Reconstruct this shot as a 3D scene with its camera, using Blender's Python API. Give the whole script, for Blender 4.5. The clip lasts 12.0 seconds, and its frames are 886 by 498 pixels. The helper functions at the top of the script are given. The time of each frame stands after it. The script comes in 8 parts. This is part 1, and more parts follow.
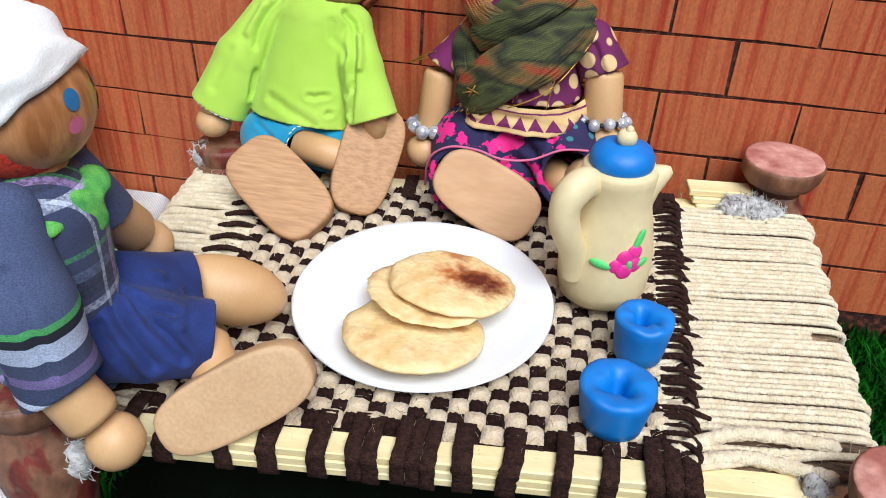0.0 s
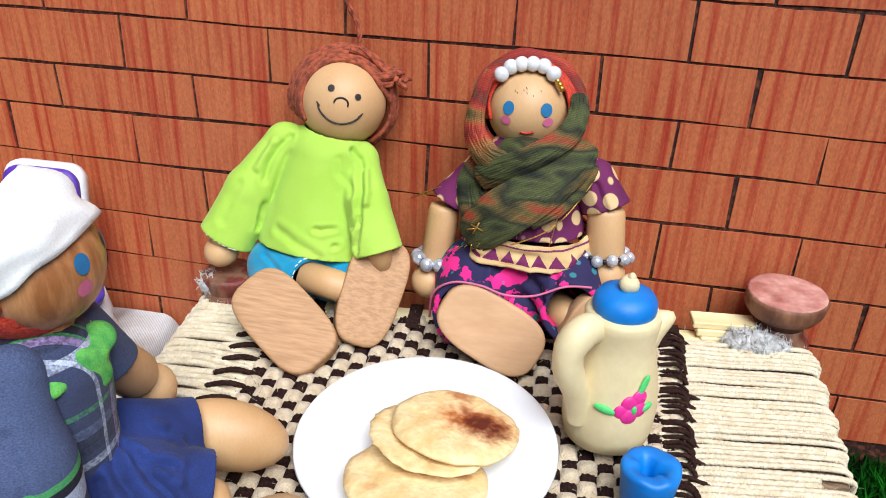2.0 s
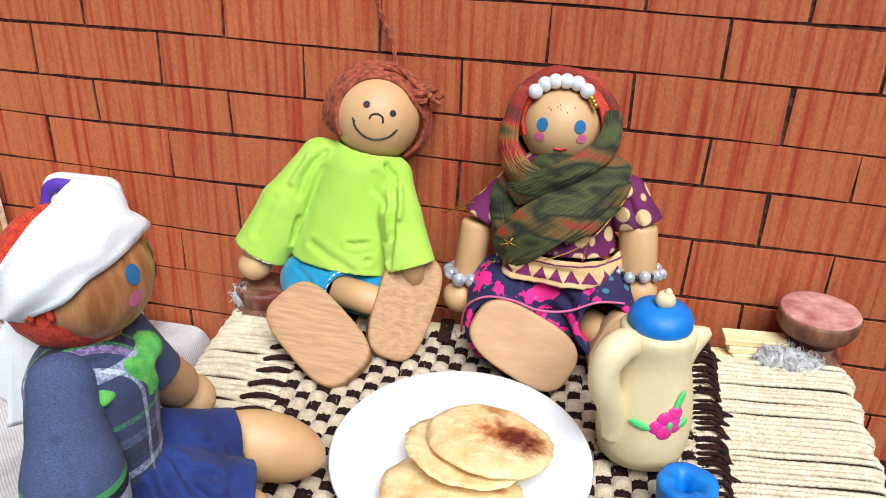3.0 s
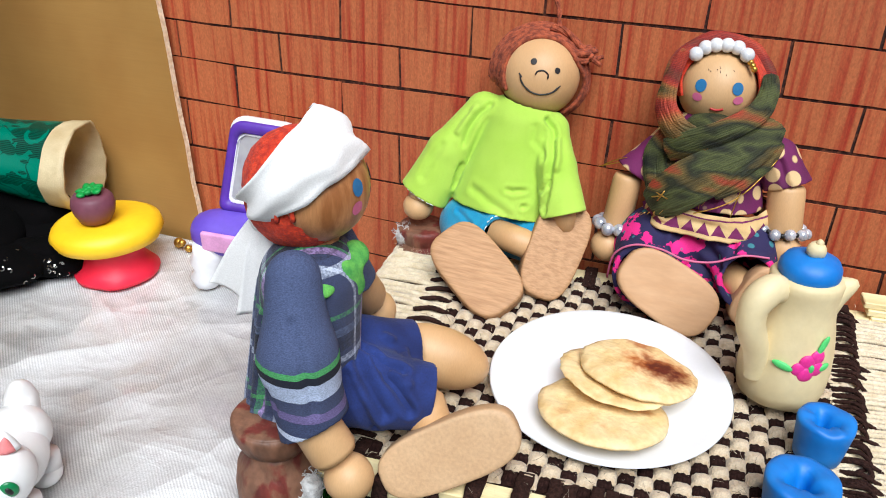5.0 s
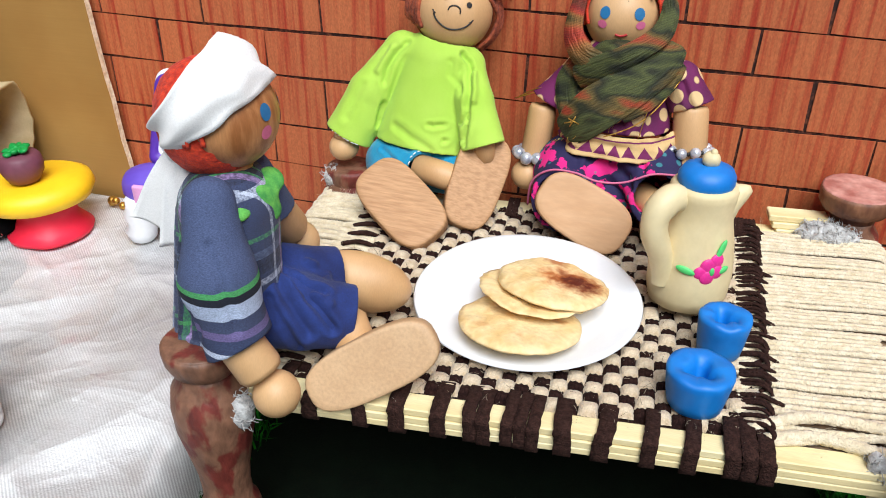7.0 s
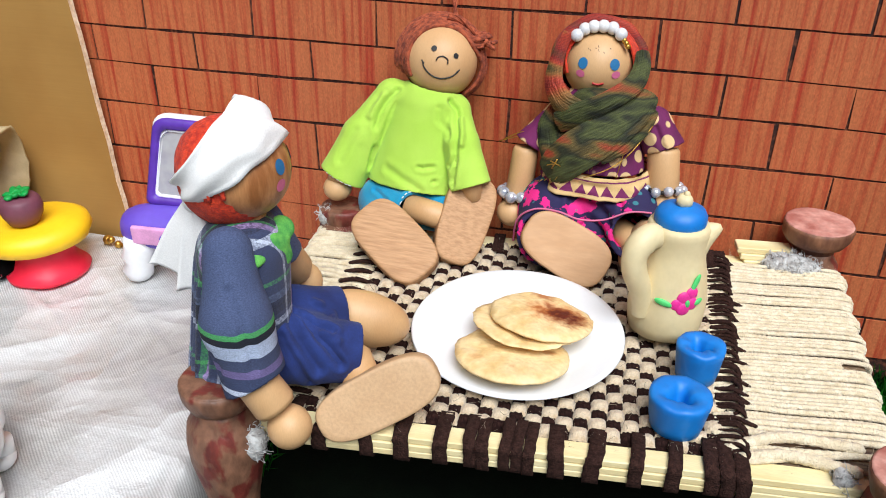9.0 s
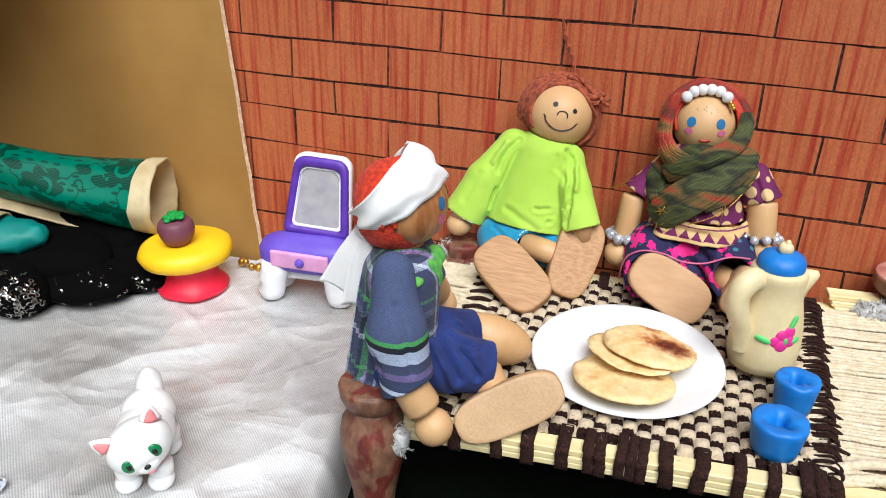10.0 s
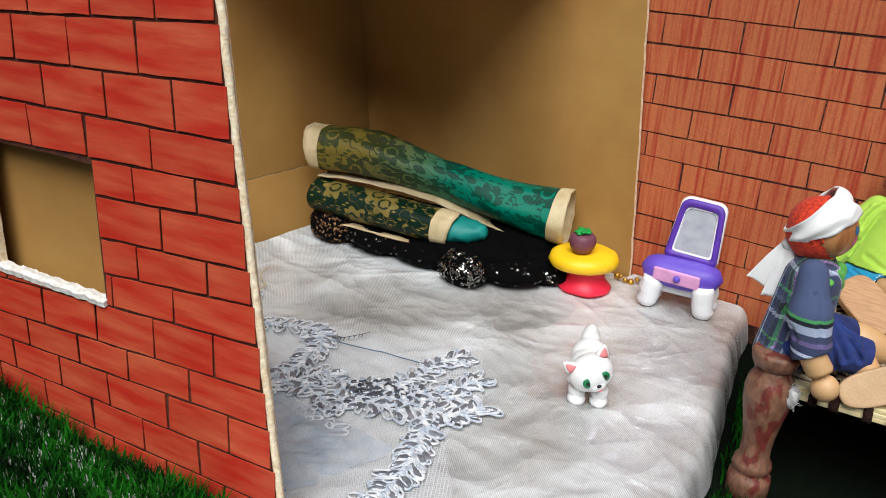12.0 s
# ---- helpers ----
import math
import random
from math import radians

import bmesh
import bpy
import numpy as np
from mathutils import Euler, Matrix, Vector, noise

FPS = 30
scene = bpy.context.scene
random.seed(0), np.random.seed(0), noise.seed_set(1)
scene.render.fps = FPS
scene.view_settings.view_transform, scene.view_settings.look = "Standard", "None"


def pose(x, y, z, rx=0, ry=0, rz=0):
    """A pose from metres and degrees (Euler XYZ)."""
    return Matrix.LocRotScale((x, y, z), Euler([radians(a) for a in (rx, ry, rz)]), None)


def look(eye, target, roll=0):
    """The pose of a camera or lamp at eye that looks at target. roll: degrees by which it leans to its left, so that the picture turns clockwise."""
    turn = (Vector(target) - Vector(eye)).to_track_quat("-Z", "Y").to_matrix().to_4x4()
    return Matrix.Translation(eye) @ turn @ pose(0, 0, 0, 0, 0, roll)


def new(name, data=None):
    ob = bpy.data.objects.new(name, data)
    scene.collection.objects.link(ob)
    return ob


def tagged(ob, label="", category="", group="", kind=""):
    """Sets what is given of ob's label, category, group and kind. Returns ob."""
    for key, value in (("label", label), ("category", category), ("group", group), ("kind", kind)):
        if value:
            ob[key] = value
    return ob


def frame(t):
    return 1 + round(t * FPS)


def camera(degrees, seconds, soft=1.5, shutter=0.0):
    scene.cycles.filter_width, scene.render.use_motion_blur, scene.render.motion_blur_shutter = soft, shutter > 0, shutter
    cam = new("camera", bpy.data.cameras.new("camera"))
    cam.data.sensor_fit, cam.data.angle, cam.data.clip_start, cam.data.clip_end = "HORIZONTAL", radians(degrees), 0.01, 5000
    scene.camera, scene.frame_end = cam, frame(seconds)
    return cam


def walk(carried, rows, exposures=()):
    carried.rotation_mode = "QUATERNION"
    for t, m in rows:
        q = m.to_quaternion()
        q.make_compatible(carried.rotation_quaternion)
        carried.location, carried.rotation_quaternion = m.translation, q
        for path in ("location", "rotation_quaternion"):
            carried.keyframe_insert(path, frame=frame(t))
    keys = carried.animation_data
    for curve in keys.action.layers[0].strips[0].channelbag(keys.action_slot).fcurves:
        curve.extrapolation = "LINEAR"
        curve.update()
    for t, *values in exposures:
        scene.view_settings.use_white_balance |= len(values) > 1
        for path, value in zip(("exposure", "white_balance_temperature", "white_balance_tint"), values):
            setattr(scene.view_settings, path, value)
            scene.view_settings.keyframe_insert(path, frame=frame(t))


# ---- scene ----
import itertools

cam = camera(57.4, 12.0, soft=1.0)
SUN, SKY, EXPOSURE = 4.45, 0.034, 0.08
PATH = [
    (0, (0.0425, -0.3420, 0.2309), (-0.0286, 0.0662, -0.0489), 2.29),
    (0.5, (0.0427, -0.3390, 0.2389), (-0.0300, 0.0768, -0.0291), 2.23),
    (1, (0.0419, -0.3350, 0.2449), (-0.0335, 0.0888, -0.0095), 2.27),
    (1.5, (0.0409, -0.3330, 0.2460), (-0.0372, 0.0972, 0.0034), 2.29),
    (2, (0.0409, -0.3340, 0.2470), (-0.0406, 0.1007, 0.0137), 2.22),
    (2.5, (0.0399, -0.3340, 0.2480), (-0.0460, 0.1028, 0.0203), 2.13),
    (3, (0.0349, -0.3380, 0.2471), (-0.0576, 0.0992, 0.0229), 2.04),
    (3.5, (0.0259, -0.3470, 0.2464), (-0.0787, 0.0873, 0.0217), 2.05),
    (3.7, (0.0229, -0.3540, 0.2455), (-0.0883, 0.0781, 0.0197), 2.06),
    (5.3, (0.0219, -0.3790, 0.2475), (-0.1313, 0.0324, 0.0082), 1.68),
    (5.5, (0.0239, -0.3810, 0.2484), (-0.1301, 0.0295, 0.0081), 1.48),
    (6, (0.0290, -0.3870, 0.2503), (-0.1238, 0.0234, 0.0090), 0.98),
    (6.5, (0.0379, -0.3890, 0.2450), (-0.1020, 0.0234, -0.0006), 0.65),
    (7, (0.0417, -0.3890, 0.2389), (-0.0802, 0.0242, -0.0149), 0.61),
    (7.2, (0.0417, -0.3890, 0.2389), (-0.0731, 0.0244, -0.0178), 0.70),
    (8.8, (0.0371, -0.3990, 0.2531), (-0.0641, 0.0238, 0.0060), 0.90),
    (9, (0.0361, -0.4070, 0.2551), (-0.0697, 0.0179, 0.0136), 0.92),
    (9.5, (0.0294, -0.4290, 0.2643), (-0.0936, -0.0028, 0.0336), 1.06),
    (10, (0.0196, -0.4560, 0.2716), (-0.1256, -0.0308, 0.0521), 1.41),
    (10.5, (0.0109, -0.4920, 0.2818), (-0.1673, -0.0735, 0.0742), 1.97),
    (11, (0.0017, -0.5480, 0.2771), (-0.2139, -0.1433, 0.0778), 2.65),
    (11.5, (-0.0013, -0.6040, 0.2751), (-0.2485, -0.2146, 0.0820), 2.93),
    (12, (-0.0098, -0.6630, 0.2944), (-0.2820, -0.2861, 0.1105), 3.30),
]
walk(cam, [(t, look(eye, target, roll)) for t, eye, target, roll in PATH], [(0, EXPOSURE - 0.04, 5770, 8), (1.0, EXPOSURE - 0.16, 5770, 8), (1.5, EXPOSURE - 0.18, 5770, 8), (2.0, EXPOSURE + 0.08, 5770, 8), (2.5, EXPOSURE + 0.12, 5770, 8), (3.5, EXPOSURE + 0.08, 5820, 8), (6.5, EXPOSURE, 5920, 8), (10.5, EXPOSURE, 6020, 8), (11, EXPOSURE + 0.1, 6070, 8), (11.5, EXPOSURE, 6070, 8), (12, EXPOSURE - 0.16, 6120, 8)])

# ---- light ----
world = bpy.data.worlds.new("sky")
scene.world = world
world.use_nodes = True
wn = world.node_tree.nodes
sky = wn.new("ShaderNodeTexSky")
sky.sky_type, sky.sun_disc = "NISHITA", False
sky.sun_elevation, sky.sun_rotation = radians(55), radians(154)
sky.air_density, sky.dust_density = 1.0, 3.0
wn["Background"].inputs["Strength"].default_value = SKY
world.node_tree.links.new(sky.outputs[0], wn["Background"].inputs["Color"])

sun_data = bpy.data.lights.new("sun", "SUN")
sun_data.energy, sun_data.angle, sun_data.color = SUN, radians(42), (1.0, 0.97, 0.93)
sun = new("sun", sun_data)
sun.matrix_world = look((0.38, -0.78, 1.22), (0, 0, 0))


# ---- helpers of this scene ----
def lin(r, g, b):
    return tuple((v / 255 / 12.92) if v < 10.3 else ((v / 255 + 0.055) / 1.055) ** 2.4 for v in (r, g, b))


def link(nt, a, b):
    nt.links.new(a, b)


def mat(name, base, rough=0.6, metal=0.0, second=None, scale=90.0, stretch=(1, 1, 1), lo=0.35, hi=0.65, bump=0.15,
        bscale=900.0, bstretch=None, sheen=0.0, per_object=0.0, spec=0.5, coat=0.0, fine=0.08):
    """Two colours mixed by noise, a finer noise on top, and bump; object coordinates in metres."""
    m = bpy.data.materials.new(name)
    m.use_nodes = True
    nt = m.node_tree
    p = nt.nodes["Principled BSDF"]
    tc = nt.nodes.new("ShaderNodeTexCoord")
    mp = nt.nodes.new("ShaderNodeMapping")
    mp.inputs["Scale"].default_value = stretch
    link(nt, tc.outputs["Object"], mp.inputs["Vector"])
    n1 = nt.nodes.new("ShaderNodeTexNoise")
    n1.inputs["Scale"].default_value, n1.inputs["Detail"].default_value = scale, 4
    link(nt, mp.outputs[0], n1.inputs["Vector"])
    rp = nt.nodes.new("ShaderNodeValToRGB")
    second = second or tuple(v * 0.8 for v in base)
    rp.color_ramp.elements[0].position, rp.color_ramp.elements[1].position = lo, hi
    rp.color_ramp.elements[0].color, rp.color_ramp.elements[1].color = (*second, 1), (*base, 1)
    link(nt, n1.outputs["Fac"], rp.inputs[0])
    mp2 = nt.nodes.new("ShaderNodeMapping")
    mp2.inputs["Scale"].default_value = bstretch or stretch
    link(nt, tc.outputs["Object"], mp2.inputs["Vector"])
    n2 = nt.nodes.new("ShaderNodeTexNoise")
    n2.inputs["Scale"].default_value, n2.inputs["Detail"].default_value = bscale, 3
    link(nt, mp2.outputs[0], n2.inputs["Vector"])
    hsv = nt.nodes.new("ShaderNodeHueSaturation")
    mr = nt.nodes.new("ShaderNodeMapRange")
    mr.inputs["From Min"].default_value, mr.inputs["From Max"].default_value = 0.25, 0.75
    mr.inputs["To Min"].default_value, mr.inputs["To Max"].default_value = 1 - fine, 1 + fine
    link(nt, n2.outputs["Fac"], mr.inputs["Value"])
    val = mr.outputs[0]
    if per_object:
        oi = nt.nodes.new("ShaderNodeObjectInfo")
        mo = nt.nodes.new("ShaderNodeMapRange")
        mo.inputs["To Min"].default_value, mo.inputs["To Max"].default_value = 1 - per_object, 1 + per_object
        link(nt, oi.outputs["Random"], mo.inputs["Value"])
        mu = nt.nodes.new("ShaderNodeMath")
        mu.operation = "MULTIPLY"
        link(nt, val, mu.inputs[0])
        link(nt, mo.outputs[0], mu.inputs[1])
        val = mu.outputs[0]
    link(nt, val, hsv.inputs["Value"])
    link(nt, rp.outputs[0], hsv.inputs["Color"])
    link(nt, hsv.outputs[0], p.inputs["Base Color"])
    p.inputs["Roughness"].default_value, p.inputs["Metallic"].default_value = rough, metal
    p.inputs["Specular IOR Level"].default_value = spec
    p.inputs["Sheen Weight"].default_value = sheen
    p.inputs["Coat Weight"].default_value = coat
    if bump:
        bp = nt.nodes.new("ShaderNodeBump")
        bp.inputs["Strength"].default_value, bp.inputs["Distance"].default_value = bump, 0.001
        link(nt, n2.outputs["Fac"], bp.inputs["Height"])
        link(nt, bp.outputs[0], p.inputs["Normal"])
    return m


def ramp_on(m, vec_axis, period, stops, mix_axis=None, mix_stops=None, mix_period=None, mix=0.45):
    """Woven stripes along one object axis, crossed by stripes along another."""
    nt = m.node_tree
    tc = nt.nodes.new("ShaderNodeTexCoord")
    sp = nt.nodes.new("ShaderNodeSeparateXYZ")
    link(nt, tc.outputs["Object"], sp.inputs[0])

    def stripes(axis, per, st):
        if axis == "XY":
            ad = nt.nodes.new("ShaderNodeMath")
            ad.operation = "SUBTRACT"
            link(nt, sp.outputs["X"], ad.inputs[0])
            link(nt, sp.outputs["Y"], ad.inputs[1])
            out = ad.outputs[0]
        else:
            out = sp.outputs[axis]
        dv = nt.nodes.new("ShaderNodeMath")
        dv.operation = "DIVIDE"
        link(nt, out, dv.inputs[0])
        dv.inputs[1].default_value = per
        fr = nt.nodes.new("ShaderNodeMath")
        fr.operation = "FRACT"
        link(nt, dv.outputs[0], fr.inputs[0])
        rp = nt.nodes.new("ShaderNodeValToRGB")
        rp.color_ramp.interpolation = "CONSTANT"
        for k, (pos, col) in enumerate(st):
            e = rp.color_ramp.elements[k] if k < 2 else rp.color_ramp.elements.new(pos)
            e.position, e.color = pos, (*col, 1)
        link(nt, fr.outputs[0], rp.inputs[0])
        return rp.outputs[0]

    a = stripes(vec_axis, period, stops)
    if mix_axis:
        b = stripes(mix_axis, mix_period, mix_stops)
        ck = nt.nodes.new("ShaderNodeTexNoise")
        ck.inputs["Scale"].default_value = 900
        link(nt, tc.outputs["Object"], ck.inputs["Vector"])
        cr = nt.nodes.new("ShaderNodeMapRange")
        cr.inputs["From Min"].default_value, cr.inputs["From Max"].default_value = 0.4, 0.6
        cr.inputs["To Min"].default_value, cr.inputs["To Max"].default_value = mix - 0.22, mix + 0.22
        link(nt, ck.outputs["Fac"], cr.inputs["Value"])
        mx = nt.nodes.new("ShaderNodeMix")
        mx.data_type = "RGBA"
        link(nt, cr.outputs[0], mx.inputs[0])
        link(nt, a, mx.inputs[6])
        link(nt, b, mx.inputs[7])
        a = mx.outputs[2]
    for n in nt.nodes:
        if n.type == "HUE_SAT":
            link(nt, a, n.inputs["Color"])
    return m


def finish(name, bm, mats, parent=None, smooth=True):
    me = bpy.data.meshes.new(name)
    bmesh.ops.recalc_face_normals(bm, faces=bm.faces)
    if smooth:
        for f in bm.faces:
            f.smooth = True
    bm.to_mesh(me)
    bm.free()
    for m in (mats if isinstance(mats, (list, tuple)) else [mats]):
        me.materials.append(m)
    ob = new(name, me)
    ob.parent = parent
    return ob


def part(name, bm, material, parent, label="", smooth=True):
    ob = finish(name, bm, material, parent, smooth)
    return tagged(ob, label) if label else ob


def thing(name, at, label, category, group="", kind=""):
    ob = new(name)
    ob.location = at
    ob.empty_display_size = 0.01
    return tagged(ob, label, category, group, kind)


def under(ob, parent):
    """Parent a mesh made in world coordinates, keeping its place."""
    ob.parent = parent
    ob.matrix_parent_inverse = Matrix.Translation(parent.location).inverted()
    return ob


def wpart(name, bm, material, parent, label="", smooth=True):
    """A part whose mesh is in world coordinates."""
    ob = finish(name, bm, material, None, smooth)
    under(ob, parent)
    return tagged(ob, label) if label else ob


def V(*a):
    return Vector(a)


def loft(bm, rings, mi=0, cap0=True, cap1=True, closed=True):
    vs = [[bm.verts.new(p) for p in r] for r in rings]
    n = len(vs[0])
    for a, b in zip(vs, vs[1:]):
        for k in range(n if closed else n - 1):
            f = bm.faces.new((a[k], a[(k + 1) % n], b[(k + 1) % n], b[k]))
            f.material_index = mi
    if cap0:
        bm.faces.new(vs[0][::-1]).material_index = mi
    if cap1:
        bm.faces.new(vs[-1]).material_index = mi
    return vs


def frame_of(d, up=(0, 0, 1)):
    d = Vector(d).normalized()
    u = Vector(up)
    if abs(d.dot(u)) > 0.95:
        u = Vector((0, 1, 0))
    a = d.cross(u).normalized()
    return a, a.cross(d).normalized()


def ring(c, a, b, ra, rb, n=24, power=2.0, wob=0.0, seed=0.0, phase=0.0):
    c = Vector(c)
    out = []
    for k in range(n):
        t = 2 * math.pi * k / n + phase
        ct, st = math.cos(t), math.sin(t)
        x = math.copysign(abs(ct) ** (2 / power), ct) * ra
        y = math.copysign(abs(st) ** (2 / power), st) * rb
        w = 1 + wob * noise.noise(Vector((ct * 1.7, st * 1.7, seed)))
        out.append(c + a * x * w + b * y * w)
    return out


def tube(bm, pts, rad, n=8, mi=0, flat=1.0, cap=True):
    pts = [Vector(p) for p in pts]
    if not isinstance(rad, (list, tuple)):
        rad = [rad] * len(pts)
    rings = []
    a = None
    for k, p in enumerate(pts):
        d = (pts[min(k + 1, len(pts) - 1)] - pts[max(k - 1, 0)]).normalized()
        if a is None:
            a, b = frame_of(d)
        else:
            a = (a - d * a.dot(d)).normalized()
            b = a.cross(d)
        rings.append(ring(p, a, b, rad[k], rad[k] * flat, n))
    loft(bm, rings, mi, cap, cap)


def spline(pts, n=6):
    """Catmull-Rom through the points."""
    pts = [Vector(p) for p in pts]
    out = []
    for k in range(len(pts) - 1):
        p0, p1, p2, p3 = pts[max(k - 1, 0)], pts[k], pts[k + 1], pts[min(k + 2, len(pts) - 1)]
        for j in range(n):
            t = j / n
            out.append(0.5 * (2 * p1 + (p2 - p0) * t + (2 * p0 - 5 * p1 + 4 * p2 - p3) * t * t + (3 * p1 - p0 - 3 * p2 + p3) * t ** 3))
    out.append(pts[-1])
    return out


def ball(bm, c, r, mi=0, seg=24, rot=None, wob=0.0, freq=60.0):
    r = r if isinstance(r, (tuple, list)) else (r, r, r)
    c, rot = Vector(c), rot or Matrix.Identity(3)
    rows, nv = [], max(6, seg // 2)
    for j in range(nv + 1):
        f = math.pi * j / nv
        row = []
        for i in range(seg if 0 < j < nv else 1):
            t = 2 * math.pi * i / seg
            p = c + rot @ V(r[0] * math.sin(f) * math.cos(t), r[1] * math.sin(f) * math.sin(t), r[2] * math.cos(f))
            if wob:
                p += (p - c).normalized() * wob * noise.noise(p * freq)
            row.append(bm.verts.new(p))
        rows.append(row)
    for a, b in zip(rows, rows[1:]):
        for i in range(seg):
            k = (i + 1) % seg
            vs = [a[0], b[i], b[k]] if len(a) == 1 else ([a[i], b[0], a[k]] if len(b) == 1 else [a[i], b[i], b[k], a[k]])
            bm.faces.new(vs).material_index = mi
    return [v for row in rows for v in row]


def lathe(bm, prof, c=(0, 0, 0), n=32, mi=0, cap0=True, cap1=True, wob=0.0):
    c = Vector(c)
    rings = [ring(c + V(0, 0, z), V(1, 0, 0), V(0, 1, 0), max(r, 1e-5), max(r, 1e-5), n, 2.0, wob, z * 200) for r, z in prof]
    loft(bm, rings, mi, cap0, cap1)


def slab(bm, c, long_dir, normal, half_l, half_w, thick, mi=0, power=2.7, edge=0.0012, n=36, taper=0.0):
    """A rounded wooden sole: its face at c looks along normal, its body lies behind."""
    L, N = Vector(long_dir).normalized(), Vector(normal)
    N = (N - L * N.dot(L)).normalized()
    W = N.cross(L)
    c = Vector(c)
    rings = []
    for off, s in ((0, 0.0), (0, 0.86), (0, 0.955), (-0.0004, 0.985), (-edge, 1.0), (-thick + edge, 1.0), (-thick, 0.96), (-thick, 0.8), (-thick, 0.0)):
        rr = []
        for p in ring((0, 0, 0), V(1, 0, 0), V(0, 1, 0), max(half_l - edge * (1 - s), 1e-4) if s > 0.5 else 1e-4, max(half_w - edge * (1 - s), 1e-4) if s > 0.5 else 1e-4, n, power):
            w = 1 + taper * p.x / half_l
            sc = s if s > 0.5 else 1
            rr.append(c + N * off + L * p.x * sc + W * p.y * w * sc)
        rings.append(rr)
    loft(bm, rings, mi, False, False)


def rbox(bm, size, m=None, bev=0.001, seg=2, mi=0):
    res = bmesh.ops.create_cube(bm, size=1, matrix=(m or Matrix()) @ Matrix.Diagonal((*size, 1)))
    vs = res["verts"]
    es = list({e for v in vs for e in v.link_edges})
    fs = {f for v in vs for f in v.link_faces}
    for f in fs:
        f.material_index = mi
    if bev:
        out = bmesh.ops.bevel(bm, geom=es, offset=bev, segments=seg, affect="EDGES", profile=0.6)
        for f in out["faces"]:
            f.material_index = mi


# ---- materials ----
M_WALLBRICK = mat("printed brick card", lin(184, 103, 61), 0.6, second=lin(162, 52, 28), scale=70, stretch=(5, 5, 0.17), lo=0.31, hi=0.55,
                  bump=0.10, bscale=900, bstretch=(1.6, 1.6, 0.8), per_object=0.05, fine=0.22)
M_WALLINK = mat("dark brown drawn line", lin(104, 58, 38), 0.7, second=lin(40, 16, 10), scale=420, lo=0.46, hi=0.66, fine=0.3)
M_REDBRICK = mat("red felt-pen brick", lin(198, 92, 58), 0.6, second=lin(184, 40, 20), scale=60, stretch=(0.35, 0.35, 2.2), lo=0.36, hi=0.72,
                 bump=0.04, bscale=300, bstretch=(0.3, 0.3, 4), per_object=0.06, fine=0.10)
M_REDINK = mat("brown pen line on card", lin(96, 50, 32), 0.7, second=lin(58, 28, 20), scale=160, fine=0.2)
M_CARD = mat("brown cardboard", lin(172, 132, 68), 0.75, second=lin(156, 114, 54), scale=12, stretch=(1, 1, 1), bump=0.05,
             bscale=140, bstretch=(0.3, 0.3, 9), fine=0.03)
M_CARDEDGE = mat("torn corrugated edge", lin(250, 236, 206), 0.85, second=lin(226, 200, 160), scale=260, bump=0.5, bscale=600, fine=0.2)
M_WOOD = mat("pale sanded wood", lin(210, 170, 122), 0.5, second=lin(194, 152, 104), scale=30, stretch=(2, 1, 0.7), lo=0.3, hi=0.7,
             bump=0.06, bscale=700, bstretch=(6, 1, 1), fine=0.06)
M_SOLE = mat("rough sawn wooden sole", lin(188, 146, 104), 0.65, second=lin(170, 128, 88), scale=800, stretch=(0.05, 1.0, 1.0), lo=0.36, hi=0.60, bump=0.2,
             bscale=1500, bstretch=(0.06, 1, 1), fine=0.10)
M_SOLESMOOTH = mat("smooth sanded wooden sole", lin(198, 158, 118), 0.6, second=lin(188, 146, 104), scale=200, stretch=(0.2, 1, 1), lo=0.3, hi=0.7, bump=0.06, bscale=700, fine=0.05)
M_MANWOOD = mat("darker turned wood", lin(204, 148, 96), 0.42, second=lin(150, 96, 54), scale=60, stretch=(3.5, 3.5, 0.5), lo=0.35, hi=0.6,
                bump=0.08, bscale=500, bstretch=(5, 5, 0.7), fine=0.1)
M_BLACK = mat("black ink", lin(24, 20, 20), 0.5, bump=0)
M_BLUEDOT = mat("blue eye paint", lin(46, 116, 168), 0.5, bump=0.05)
M_PINKDOT = mat("pink cheek paint", lin(214, 110, 150), 0.6, bump=0.05)
M_RED = mat("red paint", lin(180, 40, 40), 0.5, bump=0.05)
M_HAIRB = mat("brown wool yarn", lin(172, 84, 50), 0.85, second=lin(110, 46, 26), scale=420, bump=0.6, bscale=1500, sheen=0.04, fine=0.2)
M_HAIRR = mat("red wool yarn", lin(222, 66, 26), 0.85, second=lin(176, 36, 14), scale=500, bump=0.6, bscale=1500, sheen=0.06, fine=0.2)
M_LIME = mat("lime cotton", lin(178, 214, 82), 0.85, second=lin(166, 205, 68), scale=40, bump=0.30, bscale=2600, bstretch=(1, 1, 1.6), sheen=0.1, fine=0.10)
M_CYAN = mat("turquoise cotton", lin(30, 150, 190), 0.85, second=lin(20, 128, 172), scale=60, bump=0.3, bscale=2400, sheen=0.2)
M_THREAD = mat("white thread", lin(226, 228, 226), 0.8, bump=0.1)
M_DENIM = mat("dark blue denim", lin(33, 53, 118), 0.88, second=lin(20, 34, 86), scale=70, bump=0.35, bscale=2200, bstretch=(1, 1, 2), sheen=0.05, fine=0.4)
M_WHITECLOTH = mat("white cotton cloth", lin(244, 244, 242), 0.85, second=lin(236, 236, 234), scale=40, bump=0.25, bscale=2200, sheen=0.2)
